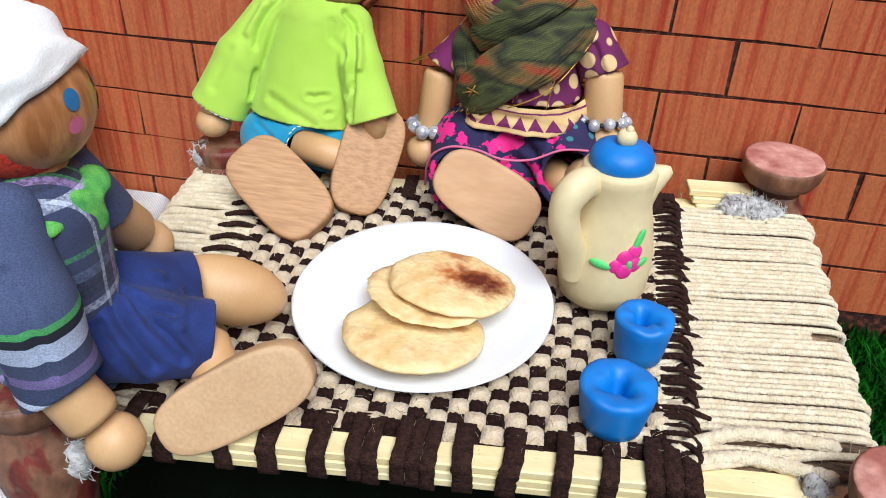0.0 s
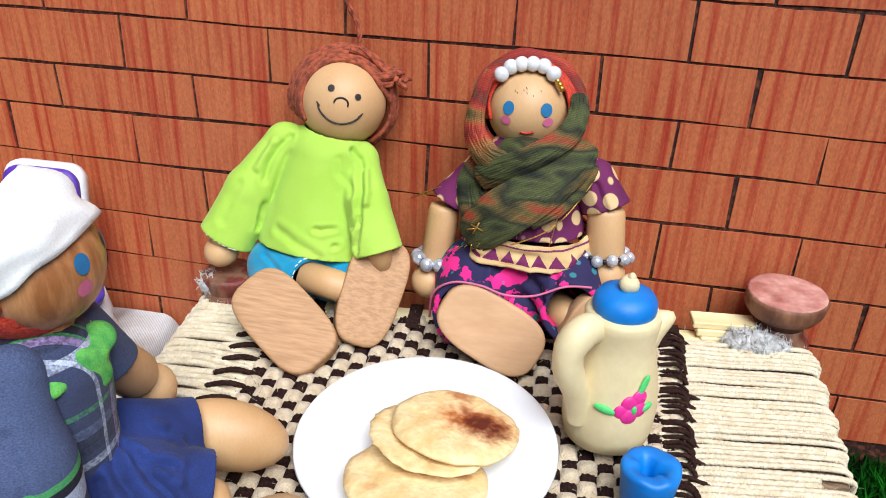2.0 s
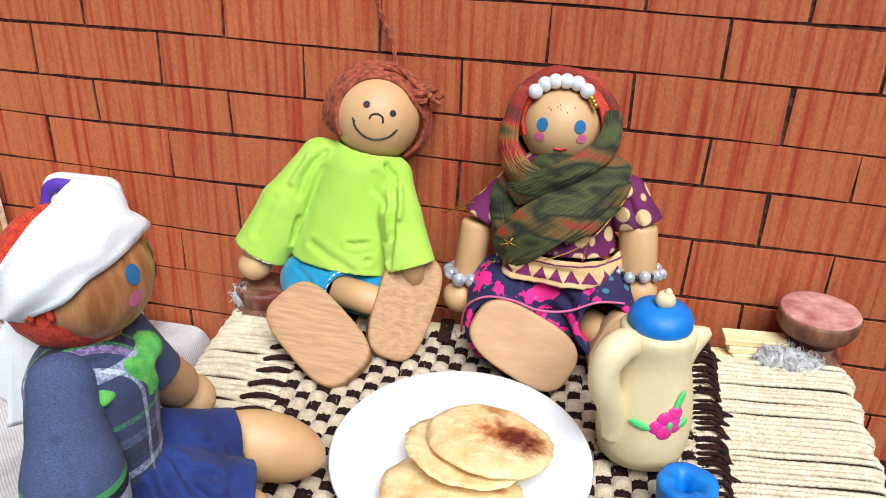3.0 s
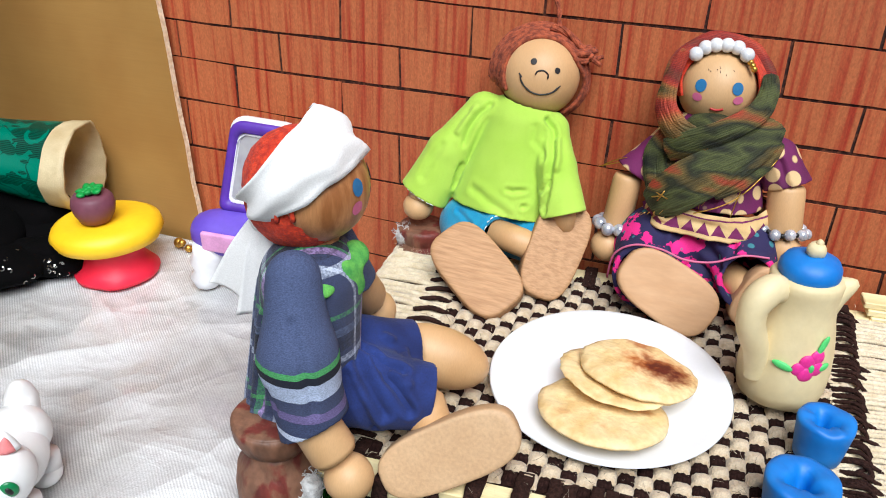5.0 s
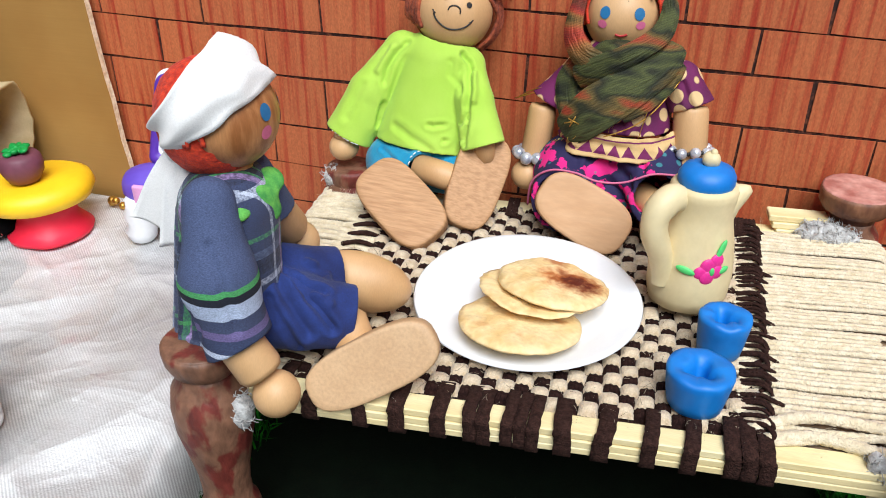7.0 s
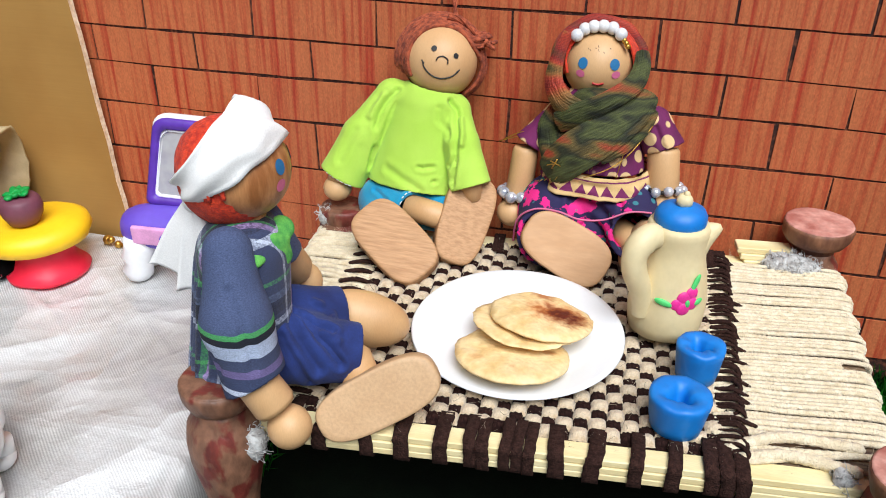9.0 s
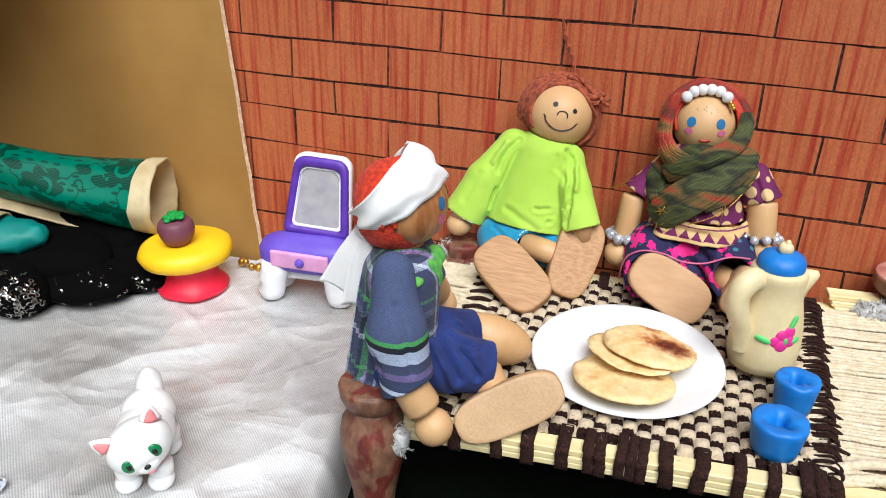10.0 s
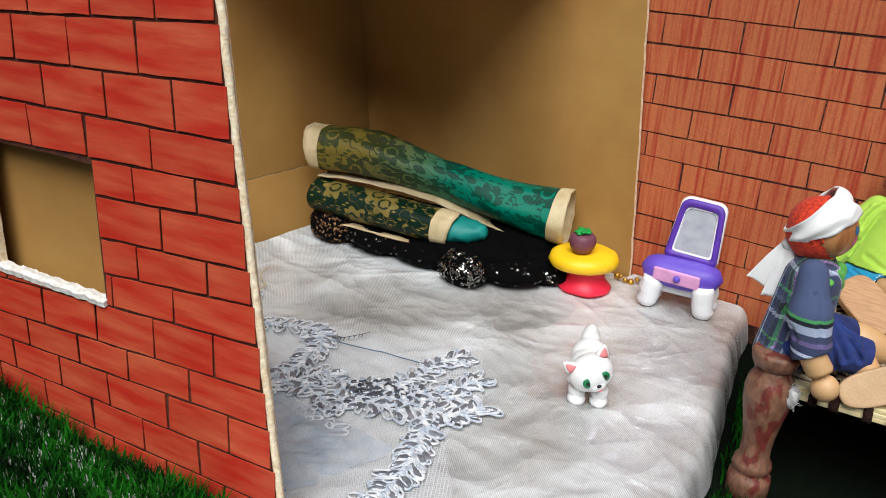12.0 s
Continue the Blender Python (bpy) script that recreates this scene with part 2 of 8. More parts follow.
M_PLAID = mat("navy plaid cotton", lin(40, 50, 76), 0.88, scale=80, bump=0.4, bscale=1800, bstretch=(1, 1, 2), sheen=0.1, fine=0.4)
NAVY, BLACKISH, GREEN, GREY, LILAC = lin(52, 61, 92), lin(24, 28, 42), lin(76, 152, 90), lin(184, 194, 214), lin(164, 138, 190)
ramp_on(M_PLAID, "Z", 0.030, [(0.0, NAVY), (0.20, GREY), (0.28, NAVY), (0.34, BLACKISH), (0.52, lin(92, 106, 138)), (0.62, NAVY), (0.74, GREEN), (0.79, NAVY)],
        "XY", [(0.0, NAVY), (0.22, GREEN), (0.28, BLACKISH), (0.44, GREEN), (0.50, LILAC), (0.62, NAVY), (0.80, GREY), (0.85, NAVY)], 0.024, 0.52)
M_SLEEVE = mat("navy plaid sleeve", lin(40, 50, 76), 0.88, scale=80, bump=0.4, bscale=1800, bstretch=(1, 1, 2.4), fine=0.45)
ramp_on(M_SLEEVE, "Z", 0.08, [(0.0, NAVY), (0.06, GREY), (0.085, NAVY), (0.14, lin(98, 88, 132)), (0.17, lin(56, 64, 92)), (0.215, lin(164, 176, 200)), (0.28, BLACKISH), (0.31, GREEN), (0.335, lin(70, 82, 116))])
M_SOLEGREY = mat("speckled grey-brown sole", lin(202, 168, 128), 0.6, second=lin(190, 154, 114), scale=60, lo=0.3, hi=0.7, bump=0.12, bscale=900, fine=0.1)
M_GREENCLOTH = mat("green woven collar", lin(112, 190, 84), 0.85, second=lin(70, 150, 70), scale=300, bump=0.4, bscale=2200, fine=0.2)
M_SCARF = mat("olive and rust silk scarf", lin(62, 66, 30), 0.6, bump=0.5, bscale=1500, bstretch=(1, 1, 3), sheen=0.05, spec=0.3, fine=0.3)
M_SCARFO = mat("rust silk scarf edge", lin(160, 62, 40), 0.6, bump=0.4, bscale=1800, sheen=0.05, spec=0.3, fine=0.3)


def shot_silk(m, scale, tints, slant):
    """Soft patches of several dyes crossed by fine dark threads."""
    nt = m.node_tree
    tc = nt.nodes.new("ShaderNodeTexCoord")
    mp = nt.nodes.new("ShaderNodeMapping")
    mp.inputs["Rotation"].default_value, mp.inputs["Scale"].default_value = (0, slant, 0), (0.6, 1, 1.5)
    link(nt, tc.outputs["Object"], mp.inputs["Vector"])
    n = nt.nodes.new("ShaderNodeTexNoise")
    n.inputs["Scale"].default_value, n.inputs["Detail"].default_value = scale, 1.5
    link(nt, mp.outputs[0], n.inputs["Vector"])
    rp = nt.nodes.new("ShaderNodeValToRGB")
    for k, (pos, col) in enumerate(tints):
        e = rp.color_ramp.elements[k] if k < 2 else rp.color_ramp.elements.new(pos)
        e.position, e.color = pos, (*col, 1)
    link(nt, n.outputs["Fac"], rp.inputs[0])
    w = nt.nodes.new("ShaderNodeTexWave")
    w.inputs["Scale"].default_value, w.inputs["Distortion"].default_value = 420, 3.0
    w.bands_direction = "DIAGONAL"
    link(nt, mp.outputs[0], w.inputs["Vector"])
    mr = nt.nodes.new("ShaderNodeMapRange")
    mr.inputs["To Min"].default_value, mr.inputs["To Max"].default_value = 0.62, 1.1
    link(nt, w.outputs["Fac"], mr.inputs["Value"])
    hsv = [q for q in nt.nodes if q.type == "HUE_SAT"][0]
    mu = nt.nodes.new("ShaderNodeMath")
    mu.operation = "MULTIPLY"
    link(nt, hsv.inputs["Value"].links[0].from_socket, mu.inputs[0])
    link(nt, mr.outputs[0], mu.inputs[1])
    link(nt, mu.outputs[0], hsv.inputs["Value"])
    link(nt, rp.outputs[0], hsv.inputs["Color"])


shot_silk(M_SCARF, 62, [(0.32, lin(20, 24, 18)), (0.43, lin(82, 88, 46)), (0.50, lin(38, 42, 26)), (0.57, lin(110, 92, 46)), (0.64, lin(160, 64, 38))], 0.5)
shot_silk(M_SCARFO, 52, [(0.30, lin(70, 72, 38)), (0.42, lin(150, 100, 50)), (0.50, lin(176, 66, 42)), (0.62, lin(140, 40, 34)), (0.74, lin(80, 60, 36))], 0.5)
M_BLOUSE = mat("purple printed cotton", lin(112, 28, 88), 0.8, second=lin(84, 18, 66), scale=50, bump=0.25, bscale=2400)
M_SKIRT = mat("navy and magenta printed cotton", lin(226, 34, 132), 0.8, second=lin(36, 30, 74), scale=120, stretch=(1, 1, 1.3), lo=0.53, hi=0.545, bump=0.25, bscale=2400)


def dots(m, scale, size, colour):
    """A print of round dots."""
    nt = m.node_tree
    tc = nt.nodes.new("ShaderNodeTexCoord")
    hsv = [n for n in nt.nodes if n.type == "HUE_SAT"][0]
    col = hsv.inputs["Color"].links[0].from_socket
    vo = nt.nodes.new("ShaderNodeTexVoronoi")
    vo.inputs["Scale"].default_value, vo.inputs["Randomness"].default_value = scale, 0.45
    link(nt, tc.outputs["Object"], vo.inputs["Vector"])
    mr = nt.nodes.new("ShaderNodeMapRange")
    mr.inputs["From Min"].default_value, mr.inputs["From Max"].default_value = size, size + 0.04
    mr.inputs["To Min"].default_value, mr.inputs["To Max"].default_value = 1.0, 0.0
    link(nt, vo.outputs["Distance"], mr.inputs["Value"])
    mx = nt.nodes.new("ShaderNodeMix")
    mx.data_type = "RGBA"
    link(nt, mr.outputs[0], mx.inputs[0])
    link(nt, col, mx.inputs[6])
    mx.inputs[7].default_value = (*colour, 1)
    link(nt, mx.outputs[2], hsv.inputs["Color"])


dots(M_BLOUSE, 118, 0.37, lin(214, 182, 132))


def zigzag(m, cx, cy, count, z0, z1, colour):
    """A printed row of triangles round an axis at cx, cy between two heights."""
    nt = m.node_tree
    tc = nt.nodes.new("ShaderNodeTexCoord")
    hsv = [n for n in nt.nodes if n.type == "HUE_SAT"][0]
    sp = nt.nodes.new("ShaderNodeSeparateXYZ")
    link(nt, tc.outputs["Object"], sp.inputs[0])

    def calc(op, a, b):
        n = nt.nodes.new("ShaderNodeMath")
        n.operation = op
        for k, v in enumerate((a, b)):
            if isinstance(v, (int, float)):
                n.inputs[k].default_value = v
            elif v is not None:
                link(nt, v, n.inputs[k])
        return n.outputs[0]
    ang = calc("ARCTAN2", calc("SUBTRACT", sp.outputs["X"], cx), calc("SUBTRACT", cy, sp.outputs["Y"]))
    saw = calc("MULTIPLY", calc("ABSOLUTE", calc("SUBTRACT", calc("FRACT", calc("MULTIPLY", ang, count / 6.2832), None), 0.5), None), 2.0)
    hgt = calc("DIVIDE", calc("SUBTRACT", sp.outputs["Z"], z0), z1 - z0)
    on = calc("MULTIPLY", calc("LESS_THAN", hgt, saw), calc("GREATER_THAN", hgt, 0.06))
    band = calc("MULTIPLY", calc("GREATER_THAN", hgt, 1.28), calc("LESS_THAN", hgt, 1.42))
    mx = nt.nodes.new("ShaderNodeMix")
    mx.data_type = "RGBA"
    link(nt, calc("MAXIMUM", on, band), mx.inputs[0])
    link(nt, hsv.inputs["Color"].links[0].from_socket, mx.inputs[6])
    mx.inputs[7].default_value = (*colour, 1)
    link(nt, mx.outputs[2], hsv.inputs["Color"])


dots(M_SKIRT, 150, 0.2, lin(58, 120, 132))
M_HEMTRIM = mat("cream zigzag border", lin(218, 188, 134), 0.8, second=lin(202, 168, 112), scale=120, bump=0.25, bscale=2400)
zigzag(M_HEMTRIM, 0.0207, -0.0362, 22, 0.0955, 0.1005, lin(112, 30, 84))
M_PEARL = mat("white pearl bead", lin(226, 226, 226), 0.18, second=lin(206, 208, 212), coat=0.6, bump=0)
M_SILVERBEAD = mat("silver glass bead", lin(216, 218, 224), 0.15, metal=0.4, second=lin(160, 164, 176), scale=300, bump=0)
M_GOLD = mat("gold thread", lin(206, 160, 70), 0.35, metal=0.8, bump=0.2)
M_CREAMYARN = mat("cream cotton rope", lin(234, 221, 192), 0.9, second=lin(214, 197, 162), scale=300, bump=0.8, bscale=1300, bstretch=(1.2, 1, 1), sheen=0.3, fine=0.12)
M_BROWNYARN = mat("dark brown wool", lin(64, 42, 36), 0.95, second=lin(42, 26, 22), scale=700, bump=1.0, bscale=1700, sheen=0.0, fine=0.5, spec=0.15)
M_CREAMCHECK = mat("cream woven yarn", lin(222, 204, 174), 0.92, second=lin(198, 174, 140), scale=350, bump=0.9, bscale=1500, sheen=0.3, per_object=0.06, fine=0.16)
M_BROWNCHECK = mat("brown woven yarn", lin(54, 34, 30), 0.95, second=lin(32, 18, 16), scale=700, bump=0.9, bscale=1700, sheen=0.0, spec=0.12, per_object=0.16, fine=0.45)
# yarn colour darkened so the gaps between ropes look shaded
M_UNDERWARP = mat("shade-toned brown cream warp", lin(150, 126, 96), 0.95, second=lin(72, 52, 42), scale=240, stretch=(0.3, 1.5, 1), bump=0.8, bscale=1300, fine=0.3)
M_STICK = mat("pale craft stick", lin(240, 226, 178), 0.6, second=lin(226, 206, 150), scale=30, stretch=(0.6, 4, 4), bump=0.08, bscale=500)
M_POST = mat("worn brown turned post", lin(122, 86, 66), 0.55, second=lin(108, 46, 38), scale=130, stretch=(1, 1, 0.5), lo=0.42, hi=0.5, bump=0.6, bscale=300, fine=0.4)
M_POSTTOP = mat("cracked red stained wood end", lin(202, 150, 136), 0.7, second=lin(160, 96, 84), scale=110, bump=0.5, bscale=300, fine=0.15)
M_POSTRIM = mat("bare brown wood rim", lin(134, 92, 66), 0.6, second=lin(84, 46, 34), scale=120, stretch=(1, 1, 0.4), lo=0.35, hi=0.6, bump=0.4, bscale=400, fine=0.2)
M_FUZZ = mat("grey cotton fluff", lin(206, 206, 204), 0.95, second=lin(160, 156, 152), scale=300, bump=1.0, bscale=900, sheen=0.5)
M_PLATE = mat("white glazed plate", lin(236, 238, 240), 0.22, second=lin(232, 235, 238), scale=20, bump=0.0, coat=0.5, fine=0.01)
M_JUG = mat("cream modelling clay", lin(224, 208, 164), 0.55, second=lin(216, 198, 152), scale=60, bump=0.12, bscale=300, fine=0.04)
M_BLUECLAY = mat("blue modelling clay", lin(32, 126, 208), 0.5, second=lin(24, 112, 196), scale=80, bump=0.12, bscale=300, fine=0.04)
M_PINKCLAY = mat("pink modelling clay", lin(234, 50, 150), 0.5, bump=0.12)
M_GREENCLAY = mat("green modelling clay", lin(96, 214, 116), 0.5, bump=0.12)
M_YELLOW = mat("yellow modelling clay", lin(252, 206, 20), 0.5, second=lin(244, 194, 12), scale=40, bump=0.1, bscale=300, fine=0.03)
M_REDCLAY = mat("red modelling clay", lin(232, 36, 66), 0.5, second=lin(220, 28, 56), scale=40, bump=0.1, bscale=300, fine=0.03)
M_PLUM = mat("plum modelling clay", lin(118, 66, 82), 0.55, bump=0.12, bscale=300)
M_LEAFCLAY = mat("leaf green clay", lin(26, 156, 66), 0.5, bump=0.3, bscale=400)
M_PURPLE = mat("purple modelling clay", lin(108, 84, 196), 0.5, second=lin(96, 70, 184), scale=50, bump=0.12, bscale=300, fine=0.04)
M_VIOLET = mat("deep violet clay", lin(92, 52, 168), 0.5, bump=0.2, bscale=250)
M_WHITECLAY = mat("white modelling clay", lin(236, 236, 236), 0.55, second=lin(226, 226, 228), scale=50, bump=0.12, bscale=300, fine=0.03)
M_PALEPINK = mat("pale pink clay", lin(232, 166, 214), 0.55, bump=0.12)
M_MIRROR = mat("foil mirror", lin(228, 230, 234), 0.12, metal=0.5, second=lin(206, 206, 218), scale=90, lo=0.3, hi=0.6, bump=0.04, bscale=90, fine=0.02)
M_CAT = mat("glossy white figurine", lin(240, 240, 238), 0.3, second=lin(230, 230, 228), scale=60, bump=0.05, bscale=300, coat=0.4, fine=0.02)
M_CATGREEN = mat("green eye paint", lin(30, 130, 76), 0.3, bump=0)
M_CATPINK = mat("pink ear paint", lin(238, 140, 140), 0.5, bump=0)
M_FLOORCLOTH = mat("silver organza cloth", lin(240, 243, 244), 0.24, metal=0.15, second=lin(190, 188, 184), scale=8, lo=0.38, hi=0.60, bump=0.5, bscale=1500,
                   bstretch=(0.25, 3.2, 1), fine=0.16)


def crumple(m, depth):
    """Small sharp creases added to a cloth's bump."""
    nt = m.node_tree
    tc = nt.nodes.new("ShaderNodeTexCoord")
    p = nt.nodes["Principled BSDF"]
    old = p.inputs["Normal"].links[0].from_node
    total = None
    warp = nt.nodes.new("ShaderNodeTexNoise")
    warp.inputs["Scale"].default_value, warp.inputs["Detail"].default_value = 14, 1
    link(nt, tc.outputs["Object"], warp.inputs["Vector"])
    shift = nt.nodes.new("ShaderNodeVectorMath")
    shift.operation = "MULTIPLY_ADD"
    link(nt, warp.outputs["Color"], shift.inputs[0])
    shift.inputs[1].default_value = (0.05, 0.05, 0.0)
    link(nt, tc.outputs["Object"], shift.inputs[2])
    for kind, sc, wt in (("facet", 12, 1.2), ("facet", 27, 0.55), ("facet", 60, 0.2), ("swell", 8, 0.7)):
        if kind == "facet":
            # flat facets meeting in sharp creases
            n = nt.nodes.new("ShaderNodeTexVoronoi")
            n.voronoi_dimensions, n.feature = "2D", "F1"
            n.inputs["Scale"].default_value = sc
            link(nt, shift.outputs[0], n.inputs["Vector"])
            out = n.outputs["Distance"]
        else:
            n = nt.nodes.new("ShaderNodeTexNoise")
            n.inputs["Scale"].default_value, n.inputs["Detail"].default_value = sc, 1
            link(nt, tc.outputs["Object"], n.inputs["Vector"])
            out = n.outputs["Fac"]
        c = nt.nodes.new("ShaderNodeMath")
        c.operation = "MULTIPLY_ADD"
        link(nt, out, c.inputs[0])
        c.inputs[1].default_value = wt
        if total is not None:
            link(nt, total, c.inputs[2])
        total = c.outputs[0]
    bp = nt.nodes.new("ShaderNodeBump")
    bp.inputs["Strength"].default_value, bp.inputs["Distance"].default_value = 1.0, depth
    link(nt, total, bp.inputs["Height"])
    link(nt, bp.outputs[0], old.inputs["Normal"])
    p.inputs["Coat Weight"].default_value, p.inputs["Coat Roughness"].default_value = 0.55, 0.14
    link(nt, bp.outputs[0], p.inputs["Coat Normal"])


crumple(M_FLOORCLOTH, 0.007)


def ribs(m, nx, ny, period, depth):
    """Fine ribs of a metallic weave, stronger in some patches than in others."""
    nt = m.node_tree
    tc = nt.nodes.new("ShaderNodeTexCoord")
    dt = nt.nodes.new("ShaderNodeVectorMath")
    dt.operation = "DOT_PRODUCT"
    link(nt, tc.outputs["Object"], dt.inputs[0])
    dt.inputs[1].default_value = (nx * 6.2832 / period, ny * 6.2832 / period, 0)
    ns = nt.nodes.new("ShaderNodeTexNoise")
    ns.inputs["Scale"].default_value, ns.inputs["Detail"].default_value = 26, 1
    link(nt, tc.outputs["Object"], ns.inputs["Vector"])
    ma = nt.nodes.new("ShaderNodeMath")
    ma.operation = "MULTIPLY_ADD"
    link(nt, ns.outputs["Fac"], ma.inputs[0])
    ma.inputs[1].default_value = 14.0
    link(nt, dt.outputs["Value"], ma.inputs[2])
    si = nt.nodes.new("ShaderNodeMath")
    si.operation = "SINE"
    link(nt, ma.outputs[0], si.inputs[0])
    am = nt.nodes.new("ShaderNodeMapRange")
    am.inputs["From Min"].default_value, am.inputs["From Max"].default_value = 0.35, 0.65
    am.inputs["To Min"].default_value, am.inputs["To Max"].default_value = depth * 0.35, depth
    link(nt, ns.outputs["Fac"], am.inputs["Value"])
    sc = nt.nodes.new("ShaderNodeMath")
    sc.operation = "MULTIPLY_ADD"
    link(nt, si.outputs[0], sc.inputs[0])
    link(nt, am.outputs[0], sc.inputs[1])
    sc.inputs[2].default_value = 1.0 - depth * 0.4
    hsv = [n for n in nt.nodes if n.type == "HUE_SAT"][0]
    mu = nt.nodes.new("ShaderNodeMath")
    mu.operation = "MULTIPLY"
    link(nt, hsv.inputs["Value"].links[0].from_socket, mu.inputs[0])
    link(nt, sc.outputs[0], mu.inputs[1])
    link(nt, mu.outputs[0], hsv.inputs["Value"])


ribs(M_FLOORCLOTH, 0.68, 0.73, 0.0012, 0.20)
M_CORD = mat("white silvery cord", lin(238, 239, 240), 0.45, second=lin(180, 190, 204), scale=200, bump=0.5, bscale=2000, fine=0.12)
M_LACEBEAD = mat("grey pearl bead", lin(150, 153, 160), 0.22, metal=0.3, second=lin(112, 116, 124), scale=120, bump=0, coat=0.5, per_object=0.15)
M_DARKSEQUIN = mat("gunmetal sequin", lin(150, 156, 168), 0.2, metal=0.7, second=lin(96, 102, 114), scale=200, bump=0, per_object=0.2)
def brocade(name, ground, ground2, motif, motif2, size, rough, metal, fill):
    """Satin woven with flower heads, leaves and stems; runs on the cloth's own length and breadth in metres."""
    m = mat(name, motif, rough, metal, second=motif2, scale=34, lo=0.4, hi=0.6, bump=0.3, bscale=1800, bstretch=(1, 1, 3), sheen=0.0, spec=0.2, fine=0.12)
    nt = m.node_tree
    hsv = [n for n in nt.nodes if n.type == "HUE_SAT"][0]
    fig = hsv.inputs["Color"].links[0].from_socket
    uv = nt.nodes.new("ShaderNodeUVMap")
    wob = nt.nodes.new("ShaderNodeTexNoise")
    wob.inputs["Scale"].default_value, wob.inputs["Detail"].default_value = size * 2.2, 1
    link(nt, uv.outputs[0], wob.inputs["Vector"])

    def math_node(op, a, b=None, c=None):
        n = nt.nodes.new("ShaderNodeMath")
        n.operation = op
        for k, v in enumerate((a, b, c)):
            if v is None:
                continue
            if isinstance(v, (int, float)):
                n.inputs[k].default_value = v
            else:
                link(nt, v, n.inputs[k])
        return n.outputs[0]

    def flowers(scale, petals, radius, squash, turn):
        mp = nt.nodes.new("ShaderNodeMapping")
        mp.inputs["Scale"].default_value = (1, squash, 1)
        mp.inputs["Rotation"].default_value = (0, 0, turn)
        link(nt, uv.outputs[0], mp.inputs["Vector"])
        vo = nt.nodes.new("ShaderNodeTexVoronoi")
        vo.voronoi_dimensions = "2D"
        vo.inputs["Scale"].default_value, vo.inputs["Randomness"].default_value = scale, 0.8
        link(nt, mp.outputs[0], vo.inputs["Vector"])
        df = nt.nodes.new("ShaderNodeVectorMath")
        df.operation = "SUBTRACT"
        link(nt, mp.outputs[0], df.inputs[0])
        link(nt, vo.outputs["Position"], df.inputs[1])
        sp = nt.nodes.new("ShaderNodeSeparateXYZ")
        link(nt, df.outputs[0], sp.inputs[0])
        ang = math_node("ARCTAN2", sp.outputs["Y"], sp.outputs["X"])
        edge = math_node("MULTIPLY_ADD", math_node("COSINE", math_node("MULTIPLY", ang, petals)), 0.22 * radius, radius)
        return math_node("SUBTRACT", edge, vo.outputs["Distance"]), vo.outputs["Distance"]

    f1, d1 = flowers(size, 6, 0.30, 1.0, 0.0)
    f2, _ = flowers(size * 1.7, 2, 0.24, 1.5, 0.7)
    f3, _ = flowers(size * 2.6, 1, 0.17, 2.6, -0.5)
    ringed = math_node("MULTIPLY", math_node("GREATER_THAN", f1, 0.0), math_node("GREATER_THAN", math_node("ABSOLUTE", math_node("SUBTRACT", d1, 0.13)), 0.028))
    wave = math_node("ABSOLUTE", math_node("SUBTRACT", wob.outputs["Fac"], 0.5))
    stem = math_node("LESS_THAN", wave, 0.012)
    leaves = math_node("MAXIMUM", math_node("MULTIPLY", math_node("GREATER_THAN", f2, 0.0), fill), math_node("GREATER_THAN", f3, 0.03 - 0.03 * fill))
    mask = math_node("MAXIMUM", ringed, math_node("MAXIMUM", leaves, math_node("MULTIPLY", stem, 0.4 + 0.6 * fill)))
    # woven lines inside the figures
    su = nt.nodes.new("ShaderNodeSeparateXYZ")
    link(nt, uv.outputs[0], su.inputs[0])
    lines = math_node("MULTIPLY_ADD", math_node("SINE", math_node("MULTIPLY", su.outputs["Y"], 6200)), 0.25, 0.75)
    mask = math_node("MULTIPLY", mask, lines)
    big = nt.nodes.new("ShaderNodeTexNoise")
    big.inputs["Scale"].default_value, big.inputs["Detail"].default_value = 9, 1
    link(nt, uv.outputs[0], big.inputs["Vector"])
    # ground fades to ground2 along the cloth; on the upper roll this imitates sheen
    mrg = nt.nodes.new("ShaderNodeMapRange")
    mrg.inputs["From Min"].default_value, mrg.inputs["From Max"].default_value = 0.06, 0.15
    link(nt, math_node("MULTIPLY_ADD", big.outputs["Fac"], 0.06, math_node("SUBTRACT", su.outputs["X"], 0.03)), mrg.inputs["Value"])
    gm = nt.nodes.new("ShaderNodeMix")
    gm.data_type = "RGBA"
    link(nt, mrg.outputs[0], gm.inputs[0])
    gm.inputs[6].default_value, gm.inputs[7].default_value = (*ground, 1), (*ground2, 1)
    mx = nt.nodes.new("ShaderNodeMix")
    mx.data_type = "RGBA"
    link(nt, mask, mx.inputs[0])
    link(nt, gm.outputs[2], mx.inputs[6])
    link(nt, fig, mx.inputs[7])
    link(nt, mx.outputs[2], hsv.inputs["Color"])
    return m


# teal second ground: satin sheen of the right half put into the colour
M_BROCADE = brocade("green gold brocade", lin(112, 100, 40), lin(0, 112, 90), lin(0, 48, 32), lin(0, 34, 22), 24, 0.36, 0.0, 1.0)
M_BROCADE2 = brocade("dark green gold brocade", lin(0, 32, 18), lin(0, 28, 16), lin(150, 130, 62), lin(116, 100, 46), 25, 0.42, 0.0, 0.0)
M_HEM = mat("cream satin hem", lin(206, 186, 144), 0.6, second=lin(172, 150, 108), scale=60, bump=0.3, bscale=1800, sheen=0.3)
M_CUFF = mat("white satin cuff", lin(210, 194, 154), 0.55, second=lin(184, 164, 122), scale=60, bump=0.3, bscale=1800)
